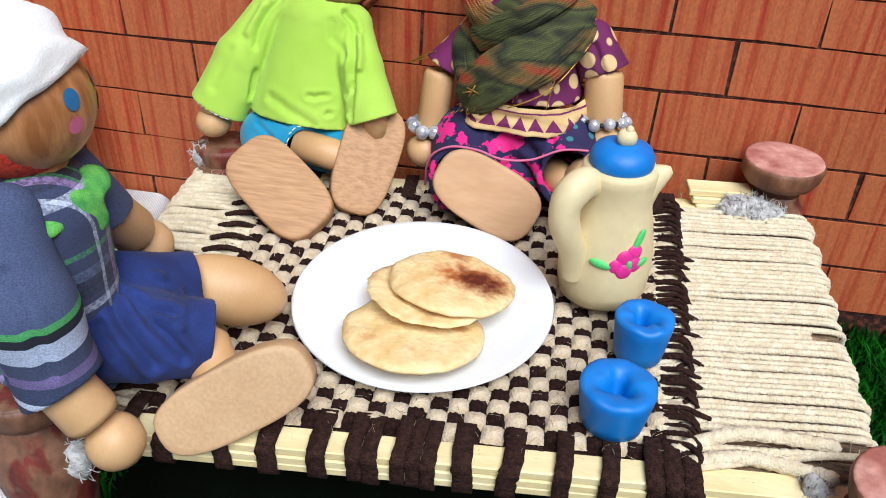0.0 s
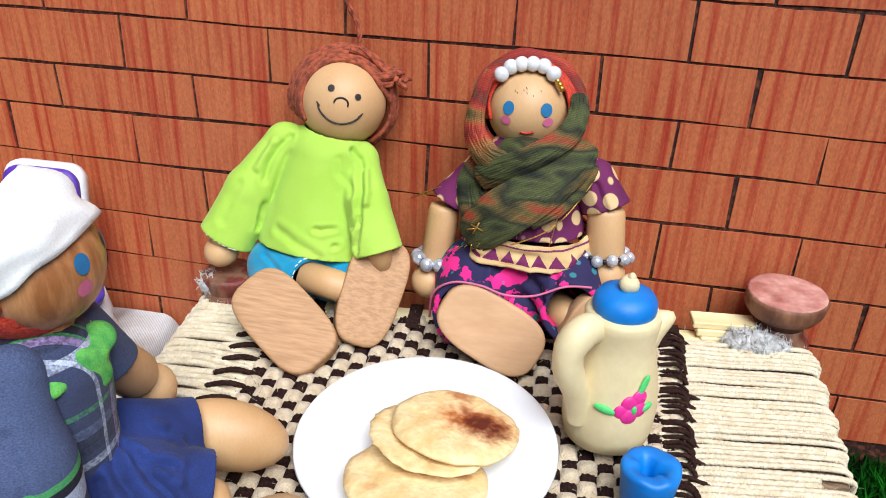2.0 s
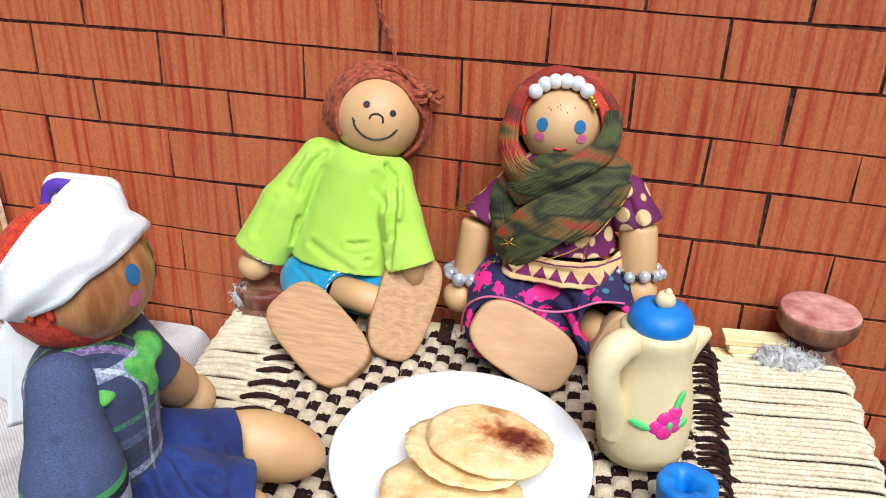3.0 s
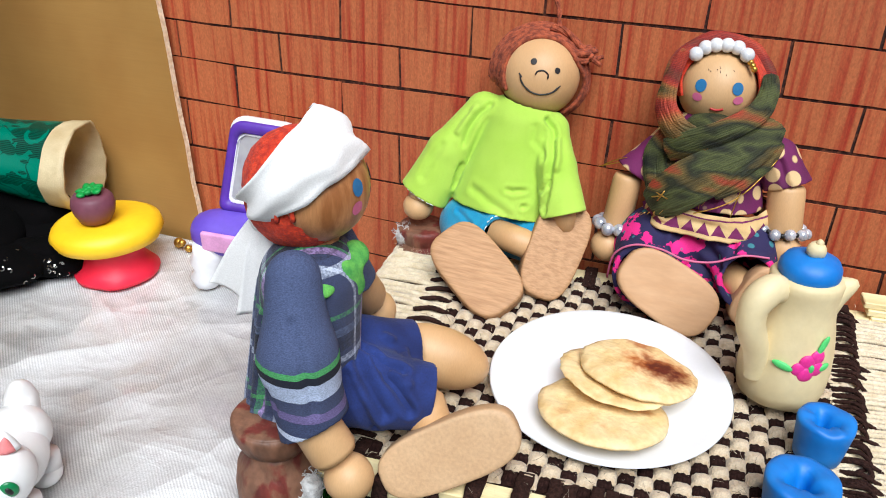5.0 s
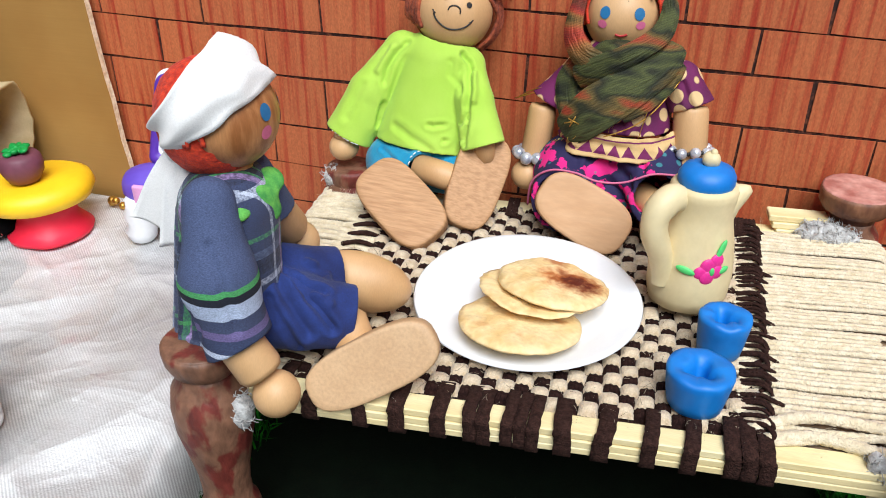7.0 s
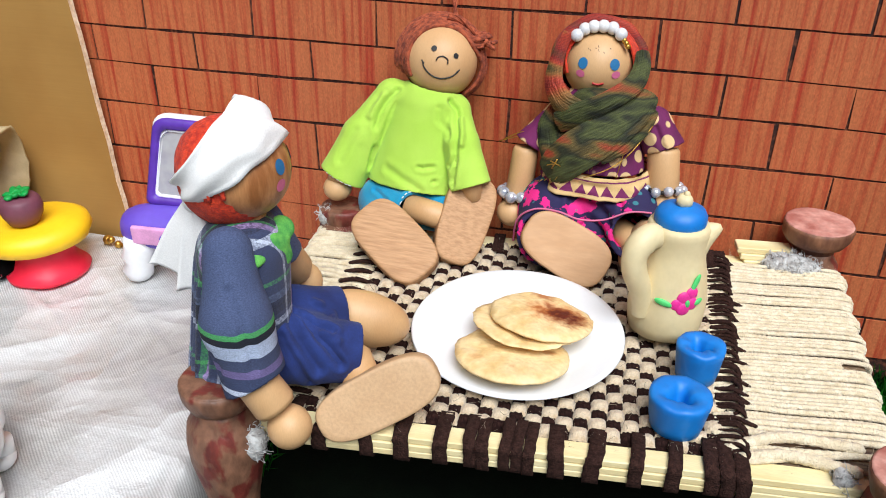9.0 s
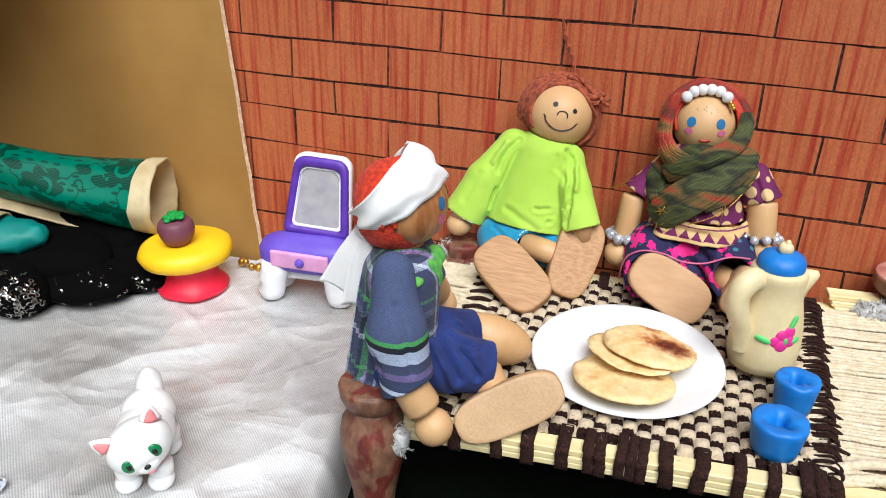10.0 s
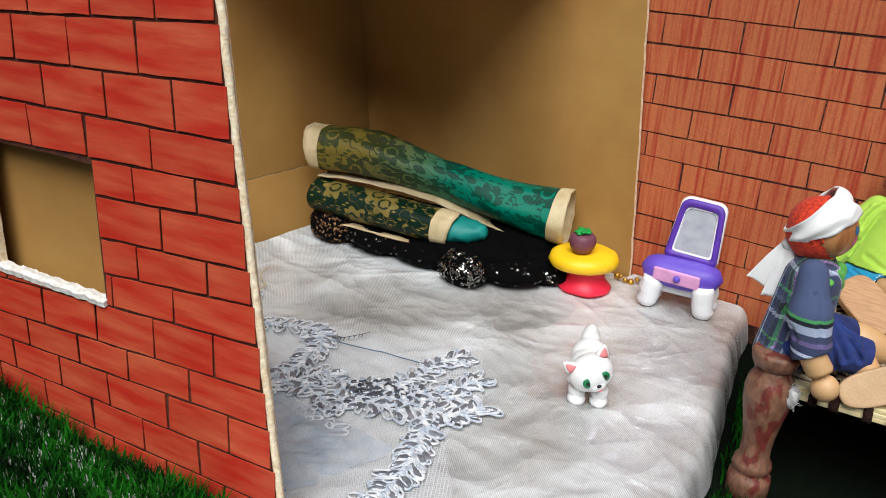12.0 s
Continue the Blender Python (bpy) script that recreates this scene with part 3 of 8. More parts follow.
M_TEAL = mat("teal lining", lin(16, 138, 130), 0.5, second=lin(20, 124, 116), scale=60, bump=0.3, bscale=1800)
M_BLACKCLOTH = mat("black velvet", lin(5, 4, 5), 0.9, bump=0.3, bscale=1500, sheen=0.0, spec=0.08, second=lin(3, 3, 3))
M_SEQUIN = mat("dark silver sequins", lin(190, 190, 184), 0.22, metal=0.95, second=lin(120, 116, 108), scale=200, bump=0, per_object=0.1)
M_COPPER = mat("copper sequins", lin(196, 150, 104), 0.3, metal=0.9, second=lin(120, 84, 56), scale=200, bump=0)
M_TORN = mat("torn white paper", lin(236, 234, 228), 0.9, second=lin(206, 200, 190), scale=300, bump=0.5, bscale=700, fine=0.1)
M_GRASS = mat("green turf blades", lin(27, 94, 14), 0.9, second=lin(4, 30, 3), scale=45, lo=0.38, hi=0.62, bump=0, spec=0.08, fine=0.2, bscale=500)
# near-black base stands in for shade under the cot and between blades
M_TURF = mat("shade-dark turf backing", lin(5, 14, 5), 0.95, second=lin(3, 9, 3), scale=90, bump=0.4, spec=0.1)

# ---- ground ----
def ground_z(x, y):
    """Turf laid flat, heaped up in front of the house facade."""
    def s(a, b, v):
        t = min(max((v - a) / (b - a), 0), 1)
        return t * t * (3 - 2 * t)
    line = -0.446 - 0.158 * max(0.0, -0.256 - x)
    front = s(line, line - 0.028, y) * s(-1.3, -0.85, y) * s(-1.3, -0.85, x)
    return -0.024 + 0.058 * s(-0.12, -0.24, x) * front + 0.018 * s(-0.33, -0.45, x) * front + 0.002 * noise.noise(V(x * 14, y * 14, 0))


def build_ground():
    bm = bmesh.new()
    xs = [-12, -3, -1.2] + [-0.9 + 0.03 * k for k in range(51)] + [1.2, 3, 12]
    ys = [-12, -3, -1.2] + [-0.9 + 0.03 * k for k in range(41)] + [1.2, 3, 12]
    g = [[bm.verts.new((x, y, ground_z(x, y))) for x in xs] for y in ys]
    for r0, r1 in zip(g, g[1:]):
        for k in range(len(xs) - 1):
            bm.faces.new((r0[k], r0[k + 1], r1[k + 1], r1[k]))
    tagged(finish("ground", bm, M_TURF), "green artificial turf mat, its base near-black in place of shade", "ground", kind="structure")


build_ground()


def build_grass():
    rng = random.Random(4)
    verts, faces = [], []
    patches = [(-0.64, -0.262, -0.66, -0.45, 34000), (-0.14, 0.30, -0.32, 0.0, 20000), (0.12, 0.30, -0.24, 0.0, 12000), (-0.12, 0.06, -0.44, -0.20, 26000)]
    for x0, x1, y0, y1, count in patches:
        for _ in range(count):
            x, y = rng.uniform(x0, x1), rng.uniform(y0, y1)
            if y > -0.455 - (-0.256 - x) * 0.158 - 0.002 and x < -0.25:
                continue
            if x < edge_x(y) + 0.002 and x > -0.25:
                continue
            # blades left out under the cot; the near-black base imitates its shade
            if -0.11 < x < 0.125 and y > -0.205 + 0.10 * (x - 0.12):
                continue
            z = ground_z(x, y)
            h = rng.uniform(0.008, 0.017)
            a, lean = rng.uniform(0, 6.283), rng.uniform(0.1, 0.75) * h
            w = rng.uniform(0.0004, 0.0008)
            dx, dy = math.cos(a), math.sin(a)
            n = len(verts)
            for f, ww in ((0, w), (0.55, w * 0.8)):
                px, py, pz = x + dx * lean * f * f, y + dy * lean * f * f, z + h * f
                verts += [(px - dy * ww, py + dx * ww, pz), (px + dy * ww, py - dx * ww, pz)]
            verts.append((x + dx * lean, y + dy * lean, z + h * (1 - 0.25 * lean / h)))
            faces += [(n, n + 1, n + 3, n + 2), (n + 2, n + 3, n + 4)]
    me = bpy.data.meshes.new("grass")
    me.from_pydata(verts, [], faces)
    me.materials.append(M_GRASS)
    tagged(new("grass", me), "short green artificial grass blades of the turf mat", "grass", kind="stuff")


# ---- printed brick wall behind the cot ----
wall_back = None


def build_wall():
    global wall_back
    bm = bmesh.new()
    rbox(bm, (1.05, 0.004, 0.52), pose(0.14, 0.0031, 0.228), 0.0004, 1)
    wall_back = tagged(finish("wall_north", bm, M_WALLINK, smooth=False), "terracotta card wall with drawn brick courses", "wall", kind="structure")
    wall_back.location = (0, 0, 0)


build_wall()


def build_wall_bricks():
    even = [-0.380, -0.310, -0.2415, -0.175, -0.1035, -0.031, 0.0415, 0.103, 0.168, 0.236, 0.305, 0.374, 0.443, 0.512, 0.581, 0.65]
    odd = [-0.345, -0.277, -0.2115, -0.141, -0.068, 0.0045, 0.075, 0.1345, 0.201, 0.27, 0.34, 0.409, 0.478, 0.547, 0.616, 0.65]
    rng = random.Random(7)
    z0, h = 0.1405, 0.0247
    courses = [-0.008, 0.0170, 0.0414, 0.0657, 0.0943, 0.1192, z0]
    for row in range(-6, 14):
        js = even if row % 2 == 0 else odd
        za, zb = (courses[row + 6], courses[row + 7]) if row < 0 else (z0 + row * h, z0 + (row + 1) * h)
        for a, b in zip(js, js[1:]):
            bm = bmesh.new()
            g = 0.00072
            jit = lambda: rng.uniform(-0.00025, 0.00025)
            n = 5
            lean = rng.uniform(-0.0008, 0.0008)
            front, back = [], []
            for k in range(n + 1):
                x = a + g + (b - a - 2 * g) * k / n
                sl = 0.0005 * math.sin(x * 31 + row)
                front.append((bm.verts.new((x + lean, 0.0003, zb - g + sl + jit())), bm.verts.new((x, 0.0003, za + g + sl + jit()))))
            for p, q in zip(front, front[1:]):
                bm.faces.new((p[0], p[1], q[1], q[0]))
            edge = [p[0] for p in front] + [p[1] for p in reversed(front)]
            low = [bm.verts.new((v.co.x, 0.0012, v.co.z)) for v in edge]
            for k in range(len(edge)):
                bm.faces.new((edge[k], edge[(k + 1) % len(edge)], low[(k + 1) % len(edge)], low[k]))
            part("brick", bm, M_WALLBRICK, wall_back, smooth=False)


# ---- cardboard house ----
def card(name, quad, thick, inward, label, crease=None):
    """A board over a quad of corners (bottom a, bottom b, top b, top a), its body towards inward."""
    a, b, c, d = [Vector(p) for p in quad]
    w = Vector(inward).normalized() * thick
    bm = bmesh.new()
    nu, nv = 24, 24
    front, back = [], []
    for j in range(nv + 1):
        fr, bk = [], []
        for i in range(nu + 1):
            u, v = i / nu, j / nv
            p = a.lerp(b, u).lerp(d.lerp(c, u), v)
            edge = 0.0011 * noise.noise(V(v * 40, 1.7, 5)) if i in (0, nu) else 0
            p = p + (b - a).normalized() * edge - w.normalized() * 0.0012 * noise.noise(p * 11)
            fr.append(bm.verts.new(p))
            bk.append(bm.verts.new(p + w))
        front.append(fr)
        back.append(bk)
    for g in (front, back):
        for r0, r1 in zip(g, g[1:]):
            for k in range(nu):
                bm.faces.new((r0[k], r0[k + 1], r1[k + 1], r1[k]))
    for j in range(nv):
        for i in (0, nu):
            bm.faces.new((front[j][i], front[j + 1][i], back[j + 1][i], back[j][i])).material_index = 1
    for i in range(nu):
        for j in (0, nv):
            bm.faces.new((front[j][i], front[j][i + 1], back[j][i + 1], back[j][i])).material_index = 1
    ob = finish(name, bm, [M_CARD, M_CARDEDGE], smooth=False)
    return tagged(ob, label, "wall", kind="structure")


card("wall_house_back", [(-0.588, -0.0130, -0.02), (-0.268, -0.0090, -0.02), (-0.2935, -0.0090, 0.29), (-0.618, -0.013, 0.29)], 0.004, (0, 1, 0),
     "brown corrugated cardboard back panel of the toy house")
card("wall_house_side_low", [(-0.549, -0.56, -0.02), (-0.549, -0.0135, -0.02), (-0.584, -0.0135, 0.0655), (-0.584, -0.56, 0.0655)], 0.004, (-1, 0, 0),
     "creased lower flap of the brown cardboard side wall")
card("wall_house_side", [(-0.584, -0.56, 0.0665), (-0.584, -0.0135, 0.0665), (-0.612, -0.0135, 0.29), (-0.612, -0.56, 0.29)], 0.004, (-1, 0, 0),
     "brown corrugated cardboard side wall of the toy house")

# unseen card added overhead, sized to shade the left of the back panel
def build_shade_flap():
    bm = bmesh.new()
    rbox(bm, (0.275, 0.215, 0.004), pose(-0.4925, -0.1185, 0.2935), 0.0005, 1)
    tagged(finish("ceiling", bm, M_CARD, smooth=False), "unseen brown cardboard flap added to shade the house interior", "ceiling", kind="structure")


build_shade_flap()

FAC = pose(-0.256, -0.459, 0, 0, 0, 9) @ Matrix(((-1, 0, 0, 0), (0, -1, 0, 0), (0, 0, 1, 0), (0, 0, 0, 1)))
WIN = (0.090, 0.168, 0.119, 0.187)
facade = None


def edge_s(z):
    """The facade's free edge slants a little."""
    return -0.014 + 0.105 * (z - 0.03) + 0.0008 * noise.noise(V(z * 60, 2, 2))


def build_facade():
    """A card facade with a cut window: s runs left from the free edge, front faces +y of its own frame."""
    global facade
    bm = bmesh.new()
    ss = [0.0] + [0.0225 * k for k in range(1, 4)] + [WIN[0], 0.116, 0.142, WIN[1], 0.20, 0.24, 0.28, 0.335]
    zs = [0.028, 0.05, 0.072, 0.095, WIN[2], 0.136, 0.153, 0.170, WIN[3], 0.21, 0.235, 0.26, 0.29]
    hole = lambda i, j: WIN[0] - 1e-6 <= ss[i] and ss[i + 1] <= WIN[1] + 1e-6 and WIN[2] - 1e-6 <= zs[j] and zs[j + 1] <= WIN[3] + 1e-6
    T = 0.0042
    grid = {}
    for side, y in ((0, 0.0), (1, -T)):
        for i, s in enumerate(ss):
            for j, z in enumerate(zs):
                x = edge_s(z) if i == 0 else s
                jag = 0.0009 * noise.noise(V(s * 90, z * 90, 9)) if (s in WIN[:2] and WIN[2] <= z <= WIN[3]) or (z in WIN[2:] and WIN[0] <= s <= WIN[1]) else 0
                grid[side, i, j] = bm.verts.new((x + jag, y + 0.0008 * noise.noise(V(s * 12, z * 12, 4)), z + jag))
    ni, nj = len(ss) - 1, len(zs) - 1
    for i in range(ni):
        for j in range(nj):
            if hole(i, j):
                continue
            for side in (0, 1):
                f = bm.faces.new([grid[side, i, j], grid[side, i + 1, j], grid[side, i + 1, j + 1], grid[side, i, j + 1]])
                f.material_index = 0 if side == 0 else 2
            for di, dj, a, b in ((-1, 0, (i, j), (i, j + 1)), (1, 0, (i + 1, j), (i + 1, j + 1)), (0, -1, (i, j), (i + 1, j)), (0, 1, (i, j + 1), (i + 1, j + 1))):
                p, q = i + di, j + dj
                if not (0 <= p < ni and 0 <= q < nj) or hole(p, q):
                    f = bm.faces.new([grid[0, *a], grid[0, *b], grid[1, *b], grid[1, *a]])
                    f.material_index = 1
    facade = finish("wall_house_front", bm, [M_REDINK, M_CARDEDGE, M_CARD], smooth=False)
    facade.matrix_world = FAC
    tagged(facade, "red hand-drawn brick cardboard facade with a cut-out window", "wall", kind="structure")


build_facade()


def build_window_lining():
    """A card flap behind the window and the torn paper along its sill."""
    bm = bmesh.new()
    rbox(bm, (0.225, 0.004, 0.225), FAC @ pose(0.2045, -0.0145, 0.1480), 0.0005, 1)
    tagged(finish("wall_house_flap", bm, M_CARD, smooth=False), "plain brown cardboard flap folded behind the facade window", "wall", kind="structure")
    bm = bmesh.new()
    rows = []
    for k in range(41):
        s = WIN[0] - 0.001 + (WIN[1] - WIN[0] + 0.002) * k / 40
        hgt = 0.0016 + 0.0016 * noise.noise(V(s * 160, 0, 3)) + 0.0008 * noise.noise(V(s * 520, 0, 5))
        out = 0.0024 + 0.0012 * noise.noise(V(s * 190, 4, 1))
        z = WIN[2] - 0.0002
        rows.append([V(s, -0.0036, z - 0.0002), V(s, out, z - 0.0022 + 0.0006 * noise.noise(V(s * 300, 1, 1))), V(s, out + 0.0004, z + hgt * 0.4), V(s, 0.0005, z + hgt), V(s, -0.0036, z + hgt * 0.8)])
    loft(bm, rows)
    tp = bm
    # rounded bead added on the free edge so that it catches sun from the front
    bm = bmesh.new()
    pts, rad = [], []
    for k in range(90):
        z = 0.030 + 0.258 * k / 89
        pts.append(V(edge_s(z) + 0.0002 + 0.0002 * noise.noise(V(z * 300, 1, 0)), -0.0012, z))
        rad.append(0.0018 + 0.0003 * noise.noise(V(z * 420, 5, 0)))
    tube(bm, pts, rad, 10)
    part("edge_bead", bm, M_CARDEDGE, facade, "frayed cream bead added along the cardboard edge to catch sun")
    bm = tp
    part("torn_paper", bm, M_TORN, facade, "torn white paper along the window sill", smooth=False)


build_window_lining()


def build_facade_bricks():
    """Hand-drawn courses: each line has its own height and slope, each course its own upright joints."""
    rng = random.Random(11)
    lines = [(0.292, 0.05), (0.2805, 0.055), (0.2572, 0.056), (0.2339, 0.038), (0.2114, 0.013), (0.1932, 0.031), (0.1781, 0.057), (0.1574, 0.056), (0.1414, 0.080), (0.1226, 0.061), (0.1003, 0.052), (0.0815, 0.034), (0.0602, 0.012), (0.0400, 0.0), (0.0285, 0.0)]
    joints = [(0.060, 0.098), (0.0426, 0.0793), (0.0543, 0.0956), (0.0361, 0.0756, 0.1152), (0.0509, 0.0909, 0.1286), (0.0266, 0.0635), (0.0485,), (0.0232, 0.0653), (0.0449,),
              (0.0221, 0.0593, 0.0983, 0.1371), (0.0383, 0.0787, 0.1139, 0.1522), (0.0155, 0.054, 0.0943, 0.1304, 0.1668), (0.035, 0.0719, 0.1084, 0.1441), (0.02, 0.058, 0.095)]
    for (ta, tm), (ba, bm_), js in zip(lines, lines[1:], joints):
        top, low = (lambda x, h=ta, m=tm: min(h - m * x, 0.2895)), (lambda x, h=ba, m=bm_: max(h - m * x, 0.0288))
        zm = (ta + ba) / 2
        xs = [edge_s(zm) + 0.0002, *js]
        while xs[-1] < 0.30:
            xs.append(xs[-1] + 0.038 + rng.uniform(-0.003, 0.003))
        xs.append(0.334)
        for a, b in zip(xs, xs[1:]):
            spans = [(a, b, 0, 0)]
            if low(a) < WIN[3] and top(a) > WIN[2]:
                spans = [(a, min(b, WIN[0] - 0.0012), 0, 0), (max(a, WIN[1] + 0.0012), b, 0, 0), (max(a, WIN[0] - 0.001), min(b, WIN[1] + 0.001), 1, 0), (max(a, WIN[0] - 0.001), min(b, WIN[1] + 0.001), 0, 1)]
            for p, q, below, above in spans:
                ends = []
                for x in (p, q):
                    z1, z2 = low(x), top(x)
                    if below:
                        z2 = min(z2, WIN[2] - 0.0006)
                    if above:
                        z1 = max(z1, WIN[3] + 0.0006)
                    ends.append((z1, z2))
                if q - p < 0.003 or min(z2 - z1 for z1, z2 in ends) < 0.003:
                    continue
                g = 0.00075
                j = lambda: rng.uniform(-0.0003, 0.0003)
                n = 4
                bm = bmesh.new()
                lean = rng.uniform(-0.0012, 0.0006)
                up_row, down_row = [], []
                for k in range(n + 1):
                    t = k / n
                    x = p + g + (q - p - 2 * g) * t
                    z1, z2 = ends[0][0] + (ends[1][0] - ends[0][0]) * t + g, ends[0][1] + (ends[1][1] - ends[0][1]) * t - g
                    inner = 0 if k in (0, n) else 1
                    down_row.append((x + j() * (1 - inner), z1 + j()))
                    up_row.append((x + lean * (p > 0.012) + j() * (1 - inner), z2 + j()))
                edge = down_row + up_row[::-1]
                tops = [bm.verts.new((x, 0.0012, z)) for x, z in edge]
                lows = [bm.verts.new((x, 0.0007, z)) for x, z in edge]
                for k in range(n):
                    bm.faces.new((tops[k], tops[k + 1], tops[2 * n - k], tops[2 * n + 1 - k]))
                for k in range(len(edge)):
                    bm.faces.new((tops[k], tops[(k + 1) % len(edge)], lows[(k + 1) % len(edge)], lows[k]))
                part("brick", bm, M_REDBRICK, facade, smooth=False)


# ---- silver cloth floor of the house ----
def edge_x(y):
    """Right hem of the cloth."""
    pts = [(-0.70, -0.185), (-0.45, -0.125), (-0.34, -0.104), (-0.27, -0.104), (-0.22, -0.110), (-0.165, -0.122), (-0.03, -0.152), (0.05, -0.16)]
    for (a, xa), (b, xb) in zip(pts, pts[1:]):
        if a <= y <= b:
            return xa + (xb - xa) * (y - a) / (b - a)
    return pts[0][1]


def cloth_z(x, y):
    """Satin with shallow swells and sharp crossing creases."""
    z = 0.0085 + 0.0014 * noise.noise(V(x * 15, y * 15, 1.5)) + 0.0007 * noise.noise(V(x * 38, y * 38, 2.5))
    for k, (ang, fr) in enumerate(((0.35, 17), (0.95, 23), (1.6, 19), (2.4, 26))):
        s = x * math.cos(ang) + y * math.sin(ang) + 0.020 * noise.noise(V(x * 11, y * 11, k * 3.3))
        t = -x * math.sin(ang) + y * math.cos(ang)
        cell = math.floor(s * fr)
        r = (s * fr) % 1 - 0.5
        on = max(0.0, noise.noise(V(cell * 2.7 + k * 9, t * 16, 8.0)) + 0.10)
        z += 0.0018 * on * math.exp(-(abs(r) / 0.085) ** 1.3)
    return z


def build_floor():
    bm = bmesh.new()
    nx, ny = 300, 340
    rows = []
    for j in range(ny + 1):
        y = -0.62 + (0.625) * j / ny
        xe = edge_x(y)
        row = []
        for i in range(nx + 1):
            u = i / nx
            x = -0.556 + (xe + 0.556) * u
            z = cloth_z(x, y)
            d = xe - x
            if d < 0.02:
                t = 1 - d / 0.02
                z -= 0.030 * t ** 3
                x += -0.004 * t * t + 0.0016 * noise.noise(V(0, y * 30, 2)) * t
            if x < -0.53:
                z += 0.006 * ((-0.53 - x) / 0.026)
            z = max(z, ground_z(x, y) + 0.002)
            row.append(bm.verts.new((x, min(y, -0.0145) if x < -0.27 else min(y, -0.002), z)))
        rows.append(row)
    for r0, r1 in zip(rows, rows[1:]):
        for k in range(nx):
            if (r0[k].co - r1[k].co).length > 1e-6 and (r0[k + 1].co - r1[k + 1].co).length > 1e-6:
                bm.faces.new((r0[k], r0[k + 1], r1[k + 1], r1[k]))
    tagged(finish("floor", bm, M_FLOORCLOTH), "creased ribbed silver cloth covering the house floor", "floor", kind="structure")


build_floor()
build_grass()


# ---- rope cot ----
FL, FR, BR, BL = V(-0.0955, -0.205, 0), V(0.1265, -0.183, 0), V(0.1285, -0.021, 0), V(-0.108, -0.047, 0)
TOP = 0.0585


def Q(u, v, z=TOP):
    p = FL.lerp(FR, u).lerp(BL.lerp(BR, u), v)
    sag = 0.0034 * math.sin(math.pi * min(max(u / 0.92, 0), 1)) * math.sin(math.pi * min(max(v, 0), 1)) if 0.02 < u < 0.97 and 0.05 < v < 0.95 else 0
    return V(p.x, p.y, z - sag)


cot = thing("cot", (0.01, -0.115, -0.024), "toy rope cot woven in brown and cream checks on turned posts", "cot")


def build_post(c, top_r, top_z, mat_top):
    bm = bmesh.new()
    b = -0.026
    prof = [(0.0105, b), (0.0125, b + 0.002), (0.0130, b + 0.012), (0.0126, b + 0.016), (0.0102, b + 0.018), (0.0100, b + 0.020), (0.0120, b + 0.0225), (0.0114, b + 0.026),
            (0.0090, b + 0.030), (0.0088, b + 0.038), (0.0096, b + 0.046), (0.0118, b + 0.058), (0.0138, b + 0.068), (0.0142, b + 0.077), (0.0130, b + 0.084),
            (0.0098, b + 0.089), (0.0100, b + 0.091)]
    lathe(bm, prof, c, 28, 0, wob=0.03)
    post = wpart("post", bm, M_POST, cot)
    bm = bmesh.new()
    lathe(bm, [(0.0090, 0.0600), (top_r * 0.60, top_z - 0.0122), (top_r * 0.84, top_z - 0.0098), (top_r * 0.95, top_z - 0.0066), (top_r, top_z - 0.0022), (top_r * 0.985, top_z - 0.0008), (top_r * 0.95, top_z - 0.0004)], c, 40, 0, wob=0.05)
    wpart("post_cap", bm, M_POSTRIM if mat_top is M_POSTTOP else M_POST, cot, "worn brown round wooden cap")
    bm = bmesh.new()
    lathe(bm, [(top_r * 0.965, top_z - 0.0012), (top_r * 0.955, top_z - 0.0001), (top_r * 0.90, top_z), (top_r * 0.5, top_z + 0.0002), (0.0001, top_z + 0.0003)], c, 28, 0, wob=0.04)
    wpart("end_grain", bm, mat_top, cot, "cracked red-stained end grain")


build_post((FL.x, FL.y, 0), 0.0138, 0.0765, M_POST)
build_post((0.1365, -0.1880, 0), 0.0145, 0.0735, M_POSTTOP)
build_post((BR.x, BR.y, 0), 0.0166, 0.0795, M_POSTTOP)
build_post((BL.x, BL.y, 0), 0.0120, 0.0690, M_POST)


def stick(a, b, w, h, name="stick"):
    """A craft stick laid from a to b."""
    a, b = Vector(a), Vector(b)
    d = b - a
    x = d.normalized()
    y = V(0, 0, 1).cross(x).normalized()
    m = Matrix((x, y, V(0, 0, 1))).transposed().to_4x4()
    m.translation = (a + b) / 2
    bm = bmesh.new()
    rbox(bm, (d.length, w, h), m, 0.0004, 1)
    return wpart(name, bm, M_STICK, cot, smooth=False)


def rail(a, b, layers=3, w=0.0085, h=0.0030, top=TOP - 0.0008):
    rng = random.Random(int(a.x * 9999))
    for k in range(layers):
        j = V(rng.uniform(-0.0005, 0.0005), rng.uniform(-0.0005, 0.0005), 0)
        stick(a + j + V(0, 0, top - h * (k + 0.5) - a.z), b + j + V(0, 0, top - h * (k + 0.5) - b.z), w, h - 0.00015)


rail(Q(-0.0, 0.03), Q(1.0, 0.03))
rail(Q(-0.0, 0.97), Q(1.0, 0.97))
rail(Q(0.985, 0.02, TOP), Q(0.985, 0.98, TOP), 2, 0.0085, 0.003, TOP - 0.009)
rail(Q(0.0, 0.02, TOP), Q(0.0, 0.98, TOP), 2, 0.0085, 0.003, TOP - 0.009)
for k in range(3):
    stick(Q(0.845 + 0.008 * k, 0.985 - 0.006 * k, TOP + 0.0055 - 0.0031 * k), Q(0.955, 0.985 - 0.004 * k, TOP + 0.0055 - 0.0031 * k), 0.0095, 0.0030)
